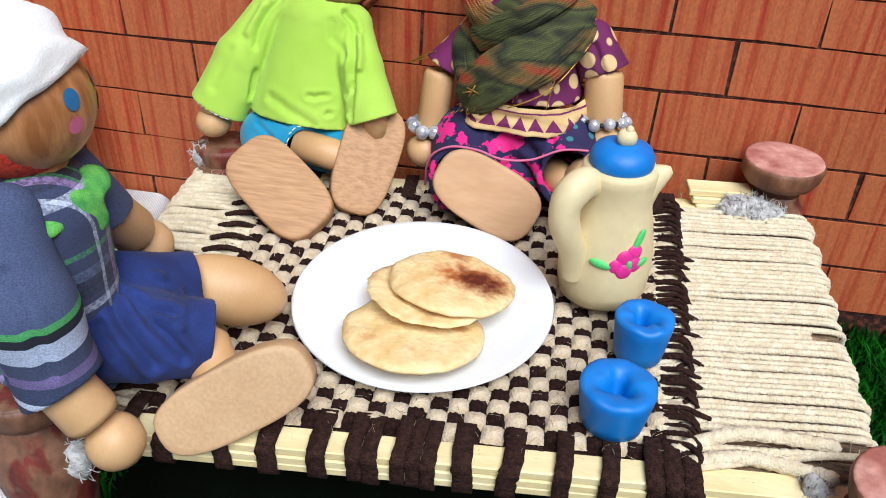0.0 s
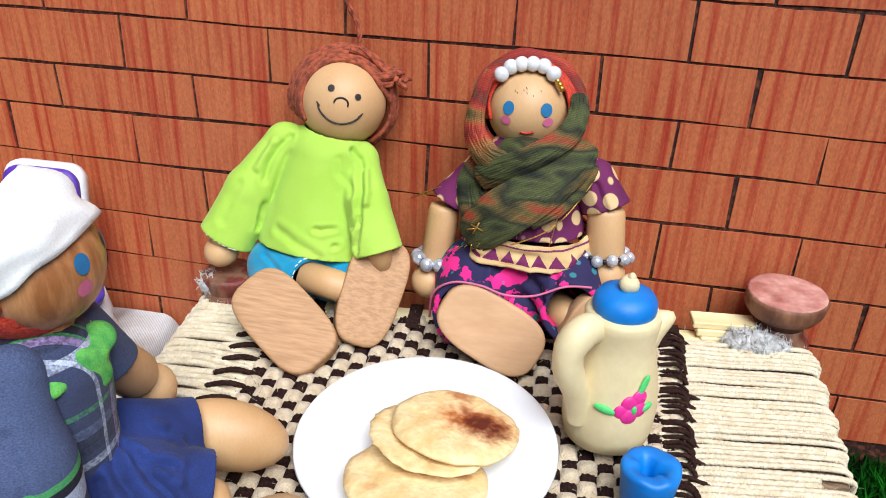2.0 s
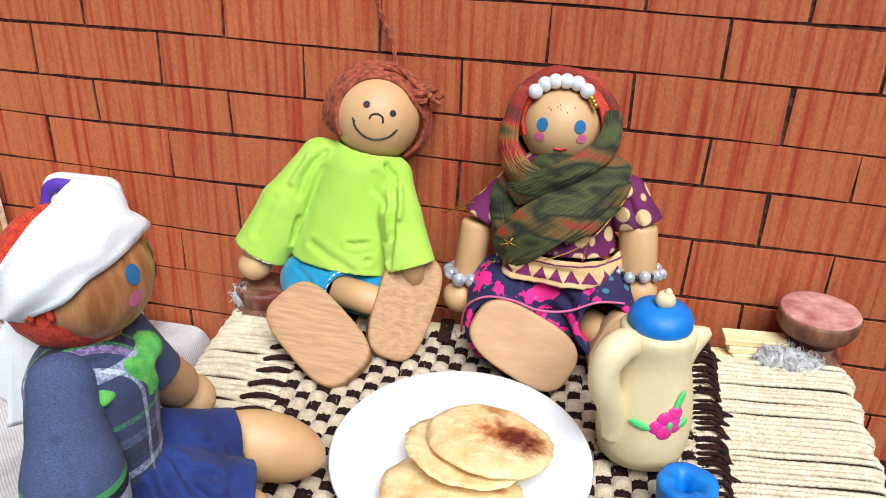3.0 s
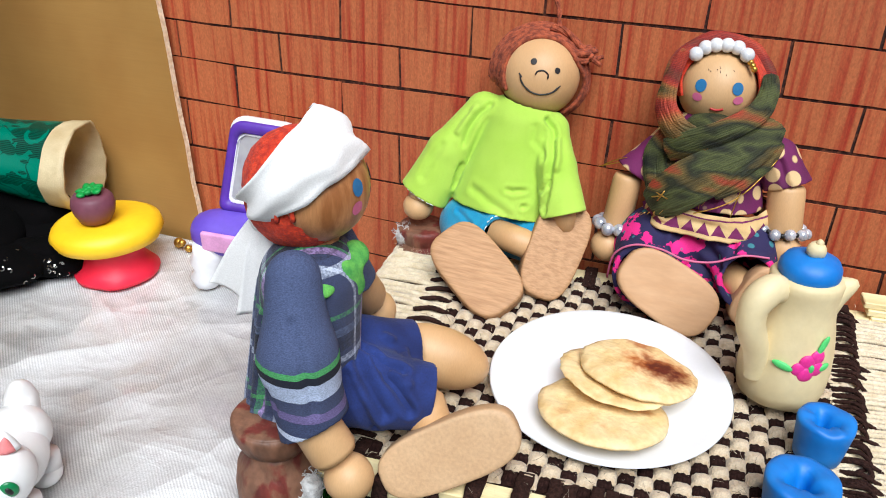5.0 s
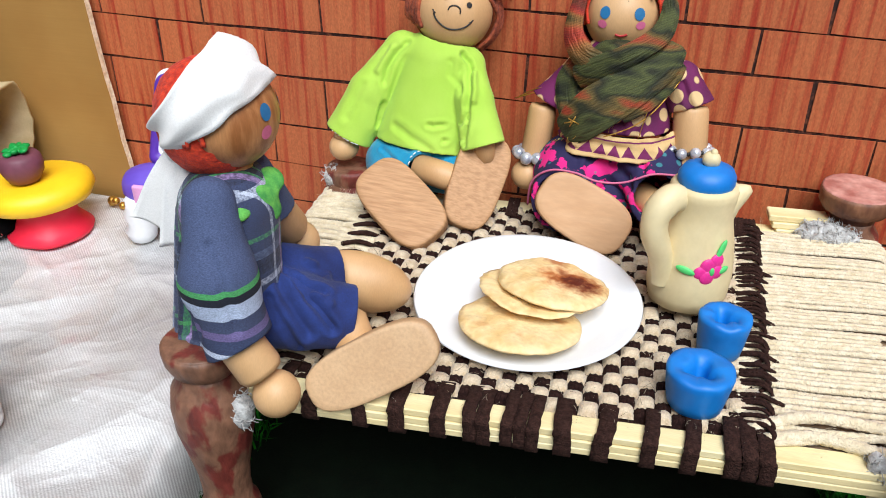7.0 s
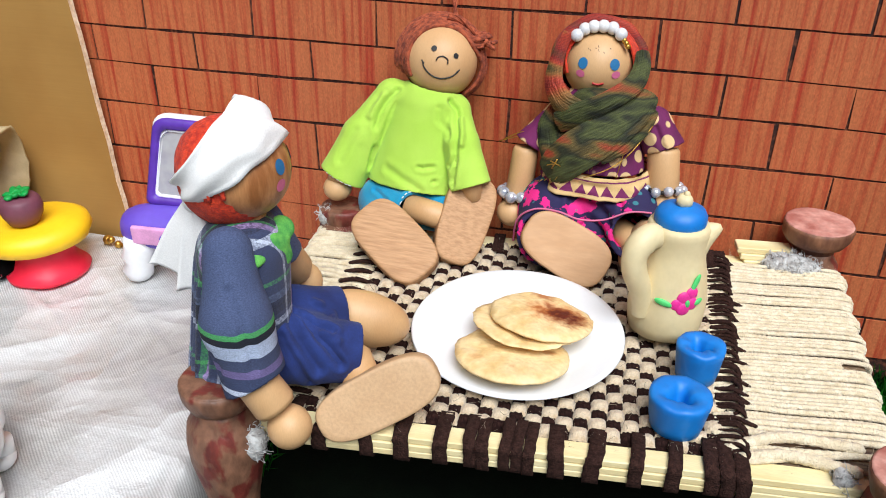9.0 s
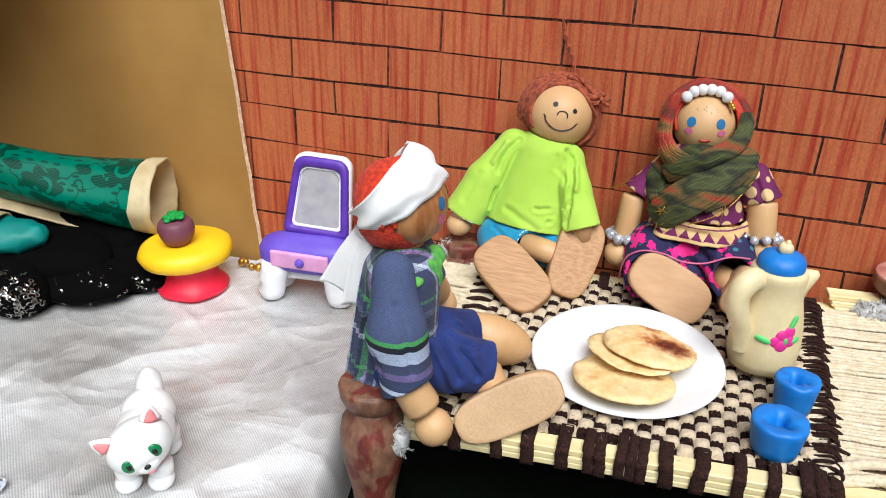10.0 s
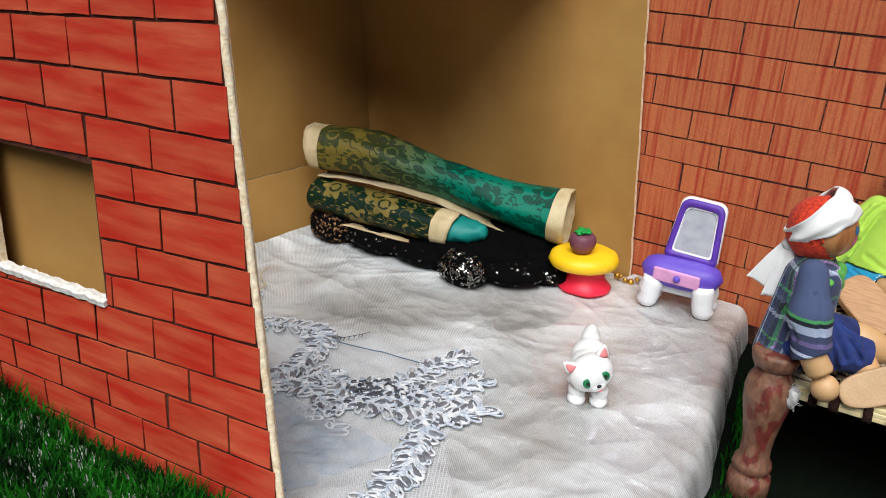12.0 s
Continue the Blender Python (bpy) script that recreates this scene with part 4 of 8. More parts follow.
stick(Q(0.99, 0.02, TOP - 0.0045), Q(0.99, 0.98, TOP - 0.0045), 0.016, 0.003)
stick(Q(0.01, 0.02, TOP - 0.0045), Q(0.01, 0.98, TOP - 0.0045), 0.012, 0.003)

U0, U1, V0, V1 = 0.085, 0.818, 0.075, 0.955
NC, NR = 28, 25


def build_bed():
    bm = bmesh.new()
    n = 14
    grid = [[[bm.verts.new(Q(U0 + (U1 - U0) * i / n, 0.02 + 0.96 * j / n, TOP - z)) for i in range(n + 1)] for j in range(n + 1)] for z in (0.0030, 0.0048)]
    for g in grid:
        for r0, r1 in zip(g, g[1:]):
            for k in range(n):
                bm.faces.new((r0[k], r0[k + 1], r1[k + 1], r1[k]))
    wpart("webbing", bm, M_BROWNYARN, cot, "dark brown yarn webbing under the checks")


build_bed()


def band(pts, width, thick, material, name, wob=0.0004, strands=3, seed=0, label=""):
    """A flat bundle of yarns along a path: one ribbed band with uneven edges."""
    bm = bmesh.new()
    path = spline(pts, 6)
    rows = []
    for k, p in enumerate(path):
        d = (path[min(k + 1, len(path) - 1)] - path[max(k - 1, 0)]).normalized()
        side = V(1, 0.1, 0)
        side = (side - d * side.dot(d)).normalized()
        out = side.cross(d).normalized()
        m = strands * 5
        w = width * (1 + 0.10 * noise.noise(V(k * 0.4, seed, 1)))
        sh = 0.0004 * noise.noise(V(k * 0.5, seed * 3.1, 2))
        row = []
        for i in range(m + 1):
            t = i / m
            rib = abs(math.sin(math.pi * strands * t + 0.5 * math.sin(k * 0.6 + seed)))
            row.append(p + side * ((t - 0.5) * w + sh) + out * (0.0003 + 0.0005 * rib ** 0.6))
        for i in (m, m // 2, 0):
            row.append(p + side * ((i / m - 0.5) * w * 0.98 + sh) - out * 0.0003)
        rows.append(row)
    loft(bm, rows)
    return wpart(name, bm, material, cot, label)


def build_wraps():
    """Brown yarn bundles wound over the front and back rails."""
    rng = random.Random(3)
    us = [U0 + (U1 - U0) * (k + 0.4) / 12 for k in range(12)]
    extra = {5: 0.009, 6: 0.0125}
    for side, v0 in ((0, 0.03), (1, 0.97)):
        sgn = 1 if side == 0 else -1
        for k, u in enumerate(us):
            w = 0.0052 + rng.uniform(-0.0006, 0.0006)
            if side == 0 and k in extra:
                w = extra[k]
            if k == len(us) - 1:
                w = 0.015
                u += 0.012
            u += rng.uniform(-0.004, 0.004)
            tl = rng.uniform(-0.008, 0.008)
            half = 0.0031 * 1.5 + 0.0015
            out = 0.034
            pts = [Q(u, v0 + sgn * 0.075, TOP + 0.0003), Q(u, v0 + sgn * 0.03, TOP + 0.0010), Q(u + tl * 0.4, v0 - sgn * (out - 0.006), TOP + 0.0002),
                   Q(u + tl, v0 - sgn * out, TOP - 0.004), Q(u + tl, v0 - sgn * (out - 0.002), TOP - 0.0100), Q(u + tl, v0, TOP - 0.0118), Q(u, v0 + sgn * 0.05, TOP - 0.0050)]
            n = max(1, round(w / 0.0048))
            for j in range(n):
                sh = Matrix.Translation(V((j - (n - 1) / 2) * (w / n) * 1.02, 0, rng.uniform(-0.0004, 0.0004)))
                band([sh @ q for q in pts], w / n, 0.75, M_BROWNYARN, "yarn_wrap", strands=max(3, int(w / n / 0.0013)), seed=k + j * 31)


build_wraps()


def check_mesh(long_x, lx, ly, seed):
    """One woven float: a soft pillow with yarn ridges."""
    rng = random.Random(seed)
    bm = bmesh.new()
    n = 6
    g = []
    for j in range(n + 1):
        row = []
        for i in range(n + 1):
            a, b = i / n * 2 - 1, j / n * 2 - 1
            hgt = 0.0026 * (1 - abs(a) ** 3.2) ** 0.7 * (1 - abs(b) ** 3.2) ** 0.7 if abs(a) < 1 and abs(b) < 1 else 0
            rid = (b if long_x else a)
            hgt += 0.0003 * math.cos(rid * math.pi * 3) * (1 if hgt else 0)
            row.append(bm.verts.new((a * lx / 2 + rng.uniform(-1, 1) * 0.00018, b * ly / 2 + rng.uniform(-1, 1) * 0.00018, hgt - 0.0024)))
        g.append(row)
    for r0, r1 in zip(g, g[1:]):
        for k in range(n):
            bm.faces.new((r0[k], r0[k + 1], r1[k + 1], r1[k]))
    for f in bm.faces:
        f.smooth = True
    me = bpy.data.meshes.new("check")
    bm.to_mesh(me)
    bm.free()
    return me


def build_checks():
    rng = random.Random(9)
    cw, ch = 0.0060, 0.0058
    creams = [check_mesh(True, cw * 1.16, ch * 1.06, s) for s in range(4)]
    browns = [check_mesh(False, cw * 0.96, ch * 1.02, s + 9) for s in range(4)]
    for me in creams:
        me.materials.append(M_CREAMCHECK)
    for me in browns:
        me.materials.append(M_BROWNCHECK)
    far = {0: bmesh.new(), 1: bmesh.new()}
    for j in range(NR):
        for i in range(NC):
            u, v = U0 + (U1 - U0) * (i + 0.5) / NC, V0 + (V1 - V0) * (j + 0.5) / NR
            cream = (i + j) % 2 == 0
            p = Q(u, v, TOP + (0.0005 if cream else 0.0) + rng.uniform(-0.0003, 0.0003)) + V(rng.uniform(-0.0004, 0.0004), rng.uniform(-0.0004, 0.0004), 0)
            p += V(0.0007 * math.sin(j * 0.9), 0.0008 * math.sin(i * 0.7), 0)
            m = Matrix.Translation(p) @ pose(0, 0, 0, rng.uniform(-4, 4), rng.uniform(-4, 4), 5 + rng.uniform(-5, 5)) @ Matrix.Diagonal((rng.uniform(0.94, 1.06), rng.uniform(0.94, 1.06), 1, 1))
            me = rng.choice(creams if cream else browns)
            if j < 11 and 0 < i:
                ob = new("check", me)
                ob.parent = cot
                ob.matrix_basis = Matrix.Translation(-cot.location) @ m
            else:
                before = len(far[cream].verts)
                far[cream].from_mesh(me)
                far[cream].verts.ensure_lookup_table()
                for vv in far[cream].verts[before:]:
                    vv.co = m @ vv.co
    for c, b in far.items():
        ob = wpart("weave", b, M_CREAMCHECK if c else M_BROWNCHECK, cot)
        tagged(ob, kind="stuff")


def twist_rope(bm, pts, r, seed=0):
    """A plied rope: three thin strands turning round a path."""
    path = spline(pts, 16)
    for s in range(2):
        pp = []
        for k, p in enumerate(path):
            d = (path[min(k + 1, len(path) - 1)] - path[max(k - 1, 0)]).normalized()
            a, b = frame_of(d)
            t = k * 1.5 + s * math.pi + seed
            pp.append(p + (a * math.cos(t) + b * math.sin(t)) * r * 0.17)
        tube(bm, pp, r * 0.84, 5)


def build_ropes():
    rng = random.Random(21)
    for ua, ub in ((U1 - 0.01, 1.05), (-0.045, U0 + 0.01)):
        bm = bmesh.new()
        g = [[bm.verts.new(Q(ua + (ub - ua) * i / 6, 0.06 + 0.88 * j / 40, TOP - 0.0017 + 0.0003 * math.sin(j * 1.3 + i))) for i in range(7)] for j in range(41)]
        for r0, r1 in zip(g, g[1:]):
            for k in range(6):
                bm.faces.new((r0[k], r0[k + 1], r1[k + 1], r1[k]))
        wpart("warp_layer", bm, M_UNDERWARP, cot, "brown and cream warp darkened to imitate shade between the ropes")
    n = 50
    for k in range(n):
        v = 0.10 + 0.83 * k / (n - 1) if k > 2 else 0.05 + 0.022 * k
        sp = rng.uniform(-0.006, 0.006)
        ve = min(max(v + rng.uniform(-0.005, 0.005), 0.1), 0.95)
        z = TOP + 0.0002 + rng.uniform(-0.0005, 0.0005)
        sag = rng.uniform(0, 0.0006)
        bm = bmesh.new()
        ue = 1.055 + 0.004 * math.sin(k)
        if 19 <= k <= 20:
            ue = 0.99
        twist_rope(bm, [Q(U1 - 0.035 + sp, v - 0.01, TOP - 0.001), Q(U1 + 0.02, v, z), Q(0.90, v * 0.5 + ve * 0.5, z - sag), Q(1.0, ve, z + 0.0004), Q(ue - 0.008, ve, z - 0.0002),
                        Q(ue, ve, z - 0.004), Q(ue - 0.01, ve, z - 0.010), Q(ue - 0.06, ve, z - 0.012)], 0.00128 + rng.uniform(-0.00022, 0.00022), k)
        wpart("rope", bm, M_CREAMYARN, cot)
    # loose strand along the front corner
    for a, b, z in (((0.80, 0.085), (1.0, 0.115), 0.003), ((0.82, 0.06), (0.99, 0.045), 0.0015)):
        bm = bmesh.new()
        twist_rope(bm, [Q(*a, TOP), Q(a[0] * 0.6 + b[0] * 0.4, (a[1] + b[1]) / 2 + 0.02, TOP + z), Q(*b, TOP + z * 0.6)], 0.0024, 1)
        wpart("rope", bm, M_CREAMYARN, cot)
    for k in range(46):
        v = 0.08 + 0.88 * k / 45
        z = TOP + 0.0002 + rng.uniform(-0.0006, 0.0006)
        bm = bmesh.new()
        twist_rope(bm, [Q(U0 + 0.03, v, TOP - 0.001), Q(U0 - 0.02, v, z), Q(0.02, v + rng.uniform(-0.01, 0.01), z), Q(-0.035, v, z - 0.0005), Q(-0.05, v, z - 0.005), Q(-0.03, v, z - 0.011)], 0.0016, k)
        wpart("rope", bm, M_CREAMYARN, cot)
    # brown tufts between the ropes and the checks
    for k in range(56):
        v = 0.08 + 0.86 * k / 55 + rng.uniform(-0.014, 0.014)
        sk = rng.uniform(-0.010, 0.010) - 0.006 * (k % 3)
        bm = bmesh.new()
        twist_rope(bm, [Q(U1 - 0.03, v + 0.03, TOP), Q(U1 - 0.004, v + 0.014, TOP + 0.0024), Q(U1 + 0.010, v - 0.002 + sk, TOP + 0.0022), Q(U1 + 0.019 + sk * 1.4, v - 0.008 + sk * 1.5, TOP + 0.0005)], rng.uniform(0.0006, 0.0010), k)
        wpart("tuft", bm, M_BROWNYARN, cot)
    for k in range(17):
        v = 0.10 + 0.84 * k / 16
        bm = bmesh.new()
        twist_rope(bm, [Q(U0 + 0.035, v + 0.02, TOP), Q(U0 + 0.01, v + 0.008, TOP + 0.0024), Q(U0 - 0.020, v - 0.006, TOP + 0.0016)], 0.0012, k)
        wpart("tuft", bm, M_BROWNYARN, cot)


build_ropes()


def fluff(c, size, seed, count=60):
    """A wad of cotton wool caught at a joint."""
    rng = random.Random(seed)
    bm = bmesh.new()
    c = Vector(c)
    ball(bm, c, [s * 0.62 for s in size], 0, 14, wob=0.0022, freq=260)
    for _ in range(count):
        d = V(rng.gauss(0, 1), rng.gauss(0, 1), rng.gauss(0, 1)).normalized()
        p = c + V(d.x * size[0], d.y * size[1], d.z * size[2]) * 0.55
        e = V(rng.gauss(0, 1), rng.gauss(0, 1), rng.gauss(0, 1)).normalized() * 0.003
        tube(bm, spline([p, p + d * 0.0010 + e * 0.5, p + d * 0.0006 + e], 3), 0.00016, 4)
    wpart("cotton_wad", bm, M_FUZZ, cot, "grey-white cotton fluff stuffed at the post joint")


fluff((-0.0820, -0.2085, 0.0520), (0.0075, 0.0060, 0.0115), 1, 120)
fluff(Q(0.955, 0.930, 0.0605), (0.022, 0.011, 0.0085), 2, 520)
fluff((-0.1150, -0.0520, 0.0640), (0.008, 0.007, 0.0085), 4, 160)
fluff(Q(0.965, 0.03, 0.058), (0.006, 0.005, 0.006), 3)


def build_fuzz():
    """Fine loose fibres standing off the yarn of the cot."""
    rng = random.Random(61)
    for name, m, count, area in (("fuzz", M_CREAMYARN, 1500, ((-0.04, 0.09), (U1, 1.05))), ("fuzz", M_CREAMYARN, 700, ((U0, U1),)), ("fuzz", M_BROWNYARN, 900, ((U0, U1),))):
        verts, faces = [], []
        for _ in range(count):
            ua, ub = rng.choice(area)
            p = Q(rng.uniform(ua, ub), rng.choice((rng.uniform(0.02, 0.98), rng.uniform(0.9, 1.0))) if ub < 0.2 else rng.uniform(0.02, 0.97), TOP + 0.0004)
            d = V(rng.gauss(0, 1), rng.gauss(0, 1), abs(rng.gauss(0.5, 0.5))).normalized()
            e = V(rng.gauss(0, 1), rng.gauss(0, 1), rng.gauss(0, 0.5)).normalized()
            ln = rng.uniform(0.0015, 0.0045)
            w = V(rng.gauss(0, 1), rng.gauss(0, 1), rng.gauss(0, 1)).normalized() * 0.00007
            n = len(verts)
            for t in (0, 0.33, 0.66, 1.0):
                q = p + d * ln * t + e * ln * 0.6 * t * t
                verts += [q - w * (1 - 0.6 * t), q + w * (1 - 0.6 * t)]
            faces += [(n + 2 * k, n + 2 * k + 1, n + 2 * k + 3, n + 2 * k + 2) for k in range(3)]
        me = bpy.data.meshes.new(name)
        me.from_pydata([tuple(v) for v in verts], [], faces)
        me.materials.append(m)
        tagged(under(new(name, me), cot), kind="stuff")


build_fuzz()


# ---- dolls: one mesh each ----
def disc_on(bm, c, r, d, rx, rz, mi, lift=0.0003):
    """A painted dot lying on a ball of centre c and radius r, towards d."""
    d = Vector(d).normalized()
    a, b = frame_of(d)
    vs = []
    for k in range(18):
        t = 2 * math.pi * k / 18
        q = (d * r + a * rx * math.cos(t) + b * rz * math.sin(t)).normalized() * (r + lift)
        vs.append(bm.verts.new(Vector(c) + q))
    mid = bm.verts.new(Vector(c) + d * (r + lift))
    for k in range(18):
        bm.faces.new((vs[k], vs[(k + 1) % 18], mid)).material_index = mi


def arc_on(bm, c, r, dirs, w, mi):
    pts = [Vector(c) + Vector(d).normalized() * (r + 0.0001) for d in spline(dirs, 6)]
    tube(bm, pts, w, 6, mi)


def yarn_cap(bm, c, r, face, up, mi, count, rng, low, face_cos=0.45, thick=0.0010):
    """Wool hair: strands from the crown down the back and sides of a ball head, leaving the face free."""
    face, up = Vector(face).normalized(), Vector(up).normalized()
    side = face.cross(up).normalized()
    for k in range(count):
        a = 2 * math.pi * (k + rng.random()) / count
        d = (side * math.cos(a) + (up.cross(side)) * math.sin(a)).normalized()
        crown = (up + face * 0.25 * rng.random() + side * rng.uniform(-0.25, 0.25)).normalized()
        pts = []
        for t in np.linspace(0, 1, 7):
            q = (crown * math.cos(t * low) + d * math.sin(t * low)).normalized()
            if q.dot(face) > face_cos:
                break
            pts.append(Vector(c) + q * (r + thick * rng.uniform(0.5, 1.5)) + V(rng.uniform(-1, 1), rng.uniform(-1, 1), rng.uniform(-1, 1)) * 0.0004)
        if len(pts) > 1:
            tube(bm, spline(pts, 3), thick * rng.uniform(0.8, 1.2), 5, mi)
    ball(bm, Vector(c) - face * 0.0040 + up * 0.0016, r * 0.99, mi, 20)


def garment(bm, stations, mi, n=40, folds=5, depth=0.06, seed=0, power=2.3, cap0=False, cap1=False, crease=0.0011):
    """Cloth lofted through stations (centre, direction a, direction b, ra, rb) with soft folds growing towards the hem."""
    rings = []
    n = n * 2
    sts = stations
    m = len(sts)
    dense = []
    for k in range(m - 1):
        for j in range(8):
            t = j / 8
            p, q = sts[k], sts[k + 1]
            dense.append((Vector(p[0]).lerp(Vector(q[0]), t), Vector(p[1]).lerp(Vector(q[1]), t).normalized(), Vector(p[2]).lerp(Vector(q[2]), t).normalized(),
                          p[3] + (q[3] - p[3]) * t, p[4] + (q[4] - p[4]) * t, (k + t) / (m - 1)))
    p = sts[-1]
    dense.append((Vector(p[0]), Vector(p[1]), Vector(p[2]), p[3], p[4], 1.0))
    for c, a, b, ra, rb, t in dense:
        rr = []
        for k in range(n):
            th = 2 * math.pi * k / n
            f = 1 + depth * (0.25 + 0.75 * t) * math.sin(folds * th + 2.2 * noise.noise(V(th, t * 2, seed)) + seed) + 0.10 * noise.noise(V(math.cos(th) * 2, math.sin(th) * 2, t * 3 + seed))
            ct, st = math.cos(th), math.sin(th)
            x = math.copysign(abs(ct) ** (2 / power), ct) * ra * f
            y = math.copysign(abs(st) ** (2 / power), st) * rb * f
            q = c + a * x + b * y
            o = (q - c).normalized()
            g = V(q.x * 85, q.y * 85, q.z * 60 + seed * 7)
            g2 = V(q.x * 190 + q.z * 90, q.y * 190, q.z * 120 + seed * 3)
            rid = (1 - abs(noise.noise(g)) * 2.2) ** 3 if abs(noise.noise(g)) < 0.45 else 0
            rid2 = (1 - abs(noise.noise(g2)) * 2.2) ** 3 if abs(noise.noise(g2)) < 0.45 else 0
            rr.append(q + o * crease * (rid - 0.35 + 0.4 * rid2))
        rings.append(rr)
    # turn the hem inwards so the cloth has thickness
    last = rings[-1]
    c = dense[-1][0]
    rings.append([c + (q - c) * 0.94 for q in last])
    rings.append([dense[-2][0] + (q - dense[-2][0]) * 0.90 for q in rings[-3]])
    loft(bm, rings, mi, cap0, cap1)


def capsule(P, a, b, ra, rb, thin=None):
    """Distance to a tapered limb; thin = (direction, factor) flattens its section."""
    a, b = np.array(a, np.float32), np.array(b, np.float32)
    scale = 1.0
    if thin:
        n = np.array(thin[0], np.float32)
        n /= np.linalg.norm(n)
        P = P + ((P - a) @ n)[..., None] * n * (1 / thin[1] - 1)
        b = b + n * float((b - a) @ n) * (1 / thin[1] - 1)
        scale = thin[1]
    d = b - a
    t = np.clip(((P - a) @ d) / float(d @ d + 1e-12), 0, 1)
    return (np.linalg.norm(P - a - t[..., None] * d, axis=-1) - (ra + (rb - ra) * t)) * (0.5 + 0.5 * scale)


def soft_union(ds, k):
    d = ds[0]
    for e in ds[1:]:
        h = np.clip(0.5 + 0.5 * (e - d) / k, 0, 1)
        d = e * (1 - h) + d * h - k * h * (1 - h)
    return d


def net(D, lo, cell):
    """Surface net over a grid of distances: vertices and quads."""
    S = D < 0
    nx, ny, nz = D.shape
    act = np.zeros((nx - 1, ny - 1, nz - 1), np.int8)
    for i, j, k in itertools.product((0, 1), repeat=3):
        act += S[i:nx - 1 + i, j:ny - 1 + j, k:nz - 1 + k]
    cells = np.argwhere((act > 0) & (act < 8))
    idx = np.full(act.shape, -1)
    idx[tuple(cells.T)] = np.arange(len(cells))
    acc, cnt = np.zeros((len(cells), 3)), np.zeros(len(cells))
    for ax in range(3):
        others = [o for o in range(3) if o != ax]
        for u, v in itertools.product((0, 1), repeat=2):
            o = np.zeros(3, int)
            o[others[0]], o[others[1]] = u, v
            e = o.copy()
            e[ax] = 1
            d0, d1 = D[tuple((cells + o).T)], D[tuple((cells + e).T)]
            on = (d0 < 0) != (d1 < 0)
            t = np.where(on, d0 / np.where(on, d0 - d1, 1), 0)
            q = np.tile(o, (len(cells), 1)).astype(float)
            q[:, ax] = t
            acc[on] += q[on]
            cnt[on] += 1
    verts = np.array(lo) + (cells + acc / cnt[:, None]) * cell
    quads = []
    for ax in range(3):
        o1, o2 = [o for o in range(3) if o != ax]
        sl0, sl1 = [slice(None)] * 3, [slice(None)] * 3
        sl0[ax], sl1[ax] = slice(0, -1), slice(1, None)
        g = np.argwhere(S[tuple(sl0)] != S[tuple(sl1)])
        g = g[(g[:, o1] > 0) & (g[:, o2] > 0) & (g[:, o1] < D.shape[o1] - 1) & (g[:, o2] < D.shape[o2] - 1)]
        q = []
        for u, v in ((0, 0), (-1, 0), (-1, -1), (0, -1)):
            p = g.copy()
            p[:, o1] += u
            p[:, o2] += v
            q.append(idx[tuple(p.T)])
        quads += np.stack(q, 1).tolist()
    return verts, quads


def stitched(bm, mi, limbs, k=0.004, carve=(), folds=(), shell=0.0024, cell=0.0007, wrinkle=0.00015, seed=0.0):
    """A sewn garment: limbs (a, b, ra, rb, thin, cut) grown together, hollow, open where a cut (point, normal) ends it,
    with balls carved away and folds (points, width, height) pressed into the cloth."""
    pts = np.array([p for L in limbs for p in L[:2]])
    rmax = max(max(L[2], L[3]) for L in limbs) + 0.003
    lo, hi = pts.min(0) - rmax, pts.max(0) + rmax
    axes = [np.arange(a, b, cell, dtype=np.float32) for a, b in zip(lo, hi)]
    P = np.stack(np.meshgrid(*axes, indexing="ij"), -1)
    whole, cutd = [], []
    for L in limbs:
        d = capsule(P, L[0], L[1], L[2], L[3], L[4] if len(L) > 4 else None)
        whole.append(d)
        if len(L) > 5:
            n = np.array(L[5][1], np.float32)
            n /= np.linalg.norm(n)
            d = np.maximum(d, (P - np.array(L[5][0], np.float32)) @ n)
        cutd.append(d)
    D = np.maximum(soft_union(cutd, k), -(soft_union(whole, k) + shell))
    for c, r in carve:
        D = np.maximum(D, r - np.linalg.norm(P - np.array(c, np.float32), axis=-1))
    verts, quads = net(D, lo, cell)
    grad = np.zeros_like(verts)
    ij = np.clip(((verts - lo) / cell).astype(int), 1, np.array(D.shape) - 2)
    W = soft_union(whole, k)
    for ax in range(3):
        o = np.zeros(3, int)
        o[ax] = 1
        grad[:, ax] = W[tuple((ij + o).T)] - W[tuple((ij - o).T)]
    grad /= np.linalg.norm(grad, axis=1)[:, None] + 1e-9
    push = np.zeros(len(verts))
    for line, width, height in folds:
        path = np.array([tuple(q) for q in spline(line, 6)])
        path = np.array([verts[np.argmin(((verts - q) ** 2).sum(1))] for q in path])
        best = np.full(len(verts), 9.0)
        for a, b in zip(path, path[1:]):
            d = b - a
            t = np.clip((verts - a) @ d / (d @ d + 1e-12), 0, 1)
            best = np.minimum(best, np.linalg.norm(verts - a - t[:, None] * d, axis=1))
        push += height * (np.exp(-(best / width) ** 2) - 0.35 * np.exp(-((best - 1.9 * width) / width) ** 2))
    for i, v in enumerate(verts):
        q = Vector(v)
        push[i] += wrinkle * (1.6 * noise.noise(q * 60 + V(seed, 0, 0)) + 0.8 * noise.noise(q * 130 + V(0, seed, 2)))
    verts = verts + grad * push[:, None]
    vs = [bm.verts.new(v) for v in verts]
    for q in quads:
        if min(q) >= 0 and len(set(q)) == 4:
            bm.faces.new([vs[i] for i in q]).material_index = mi
    return verts, grad


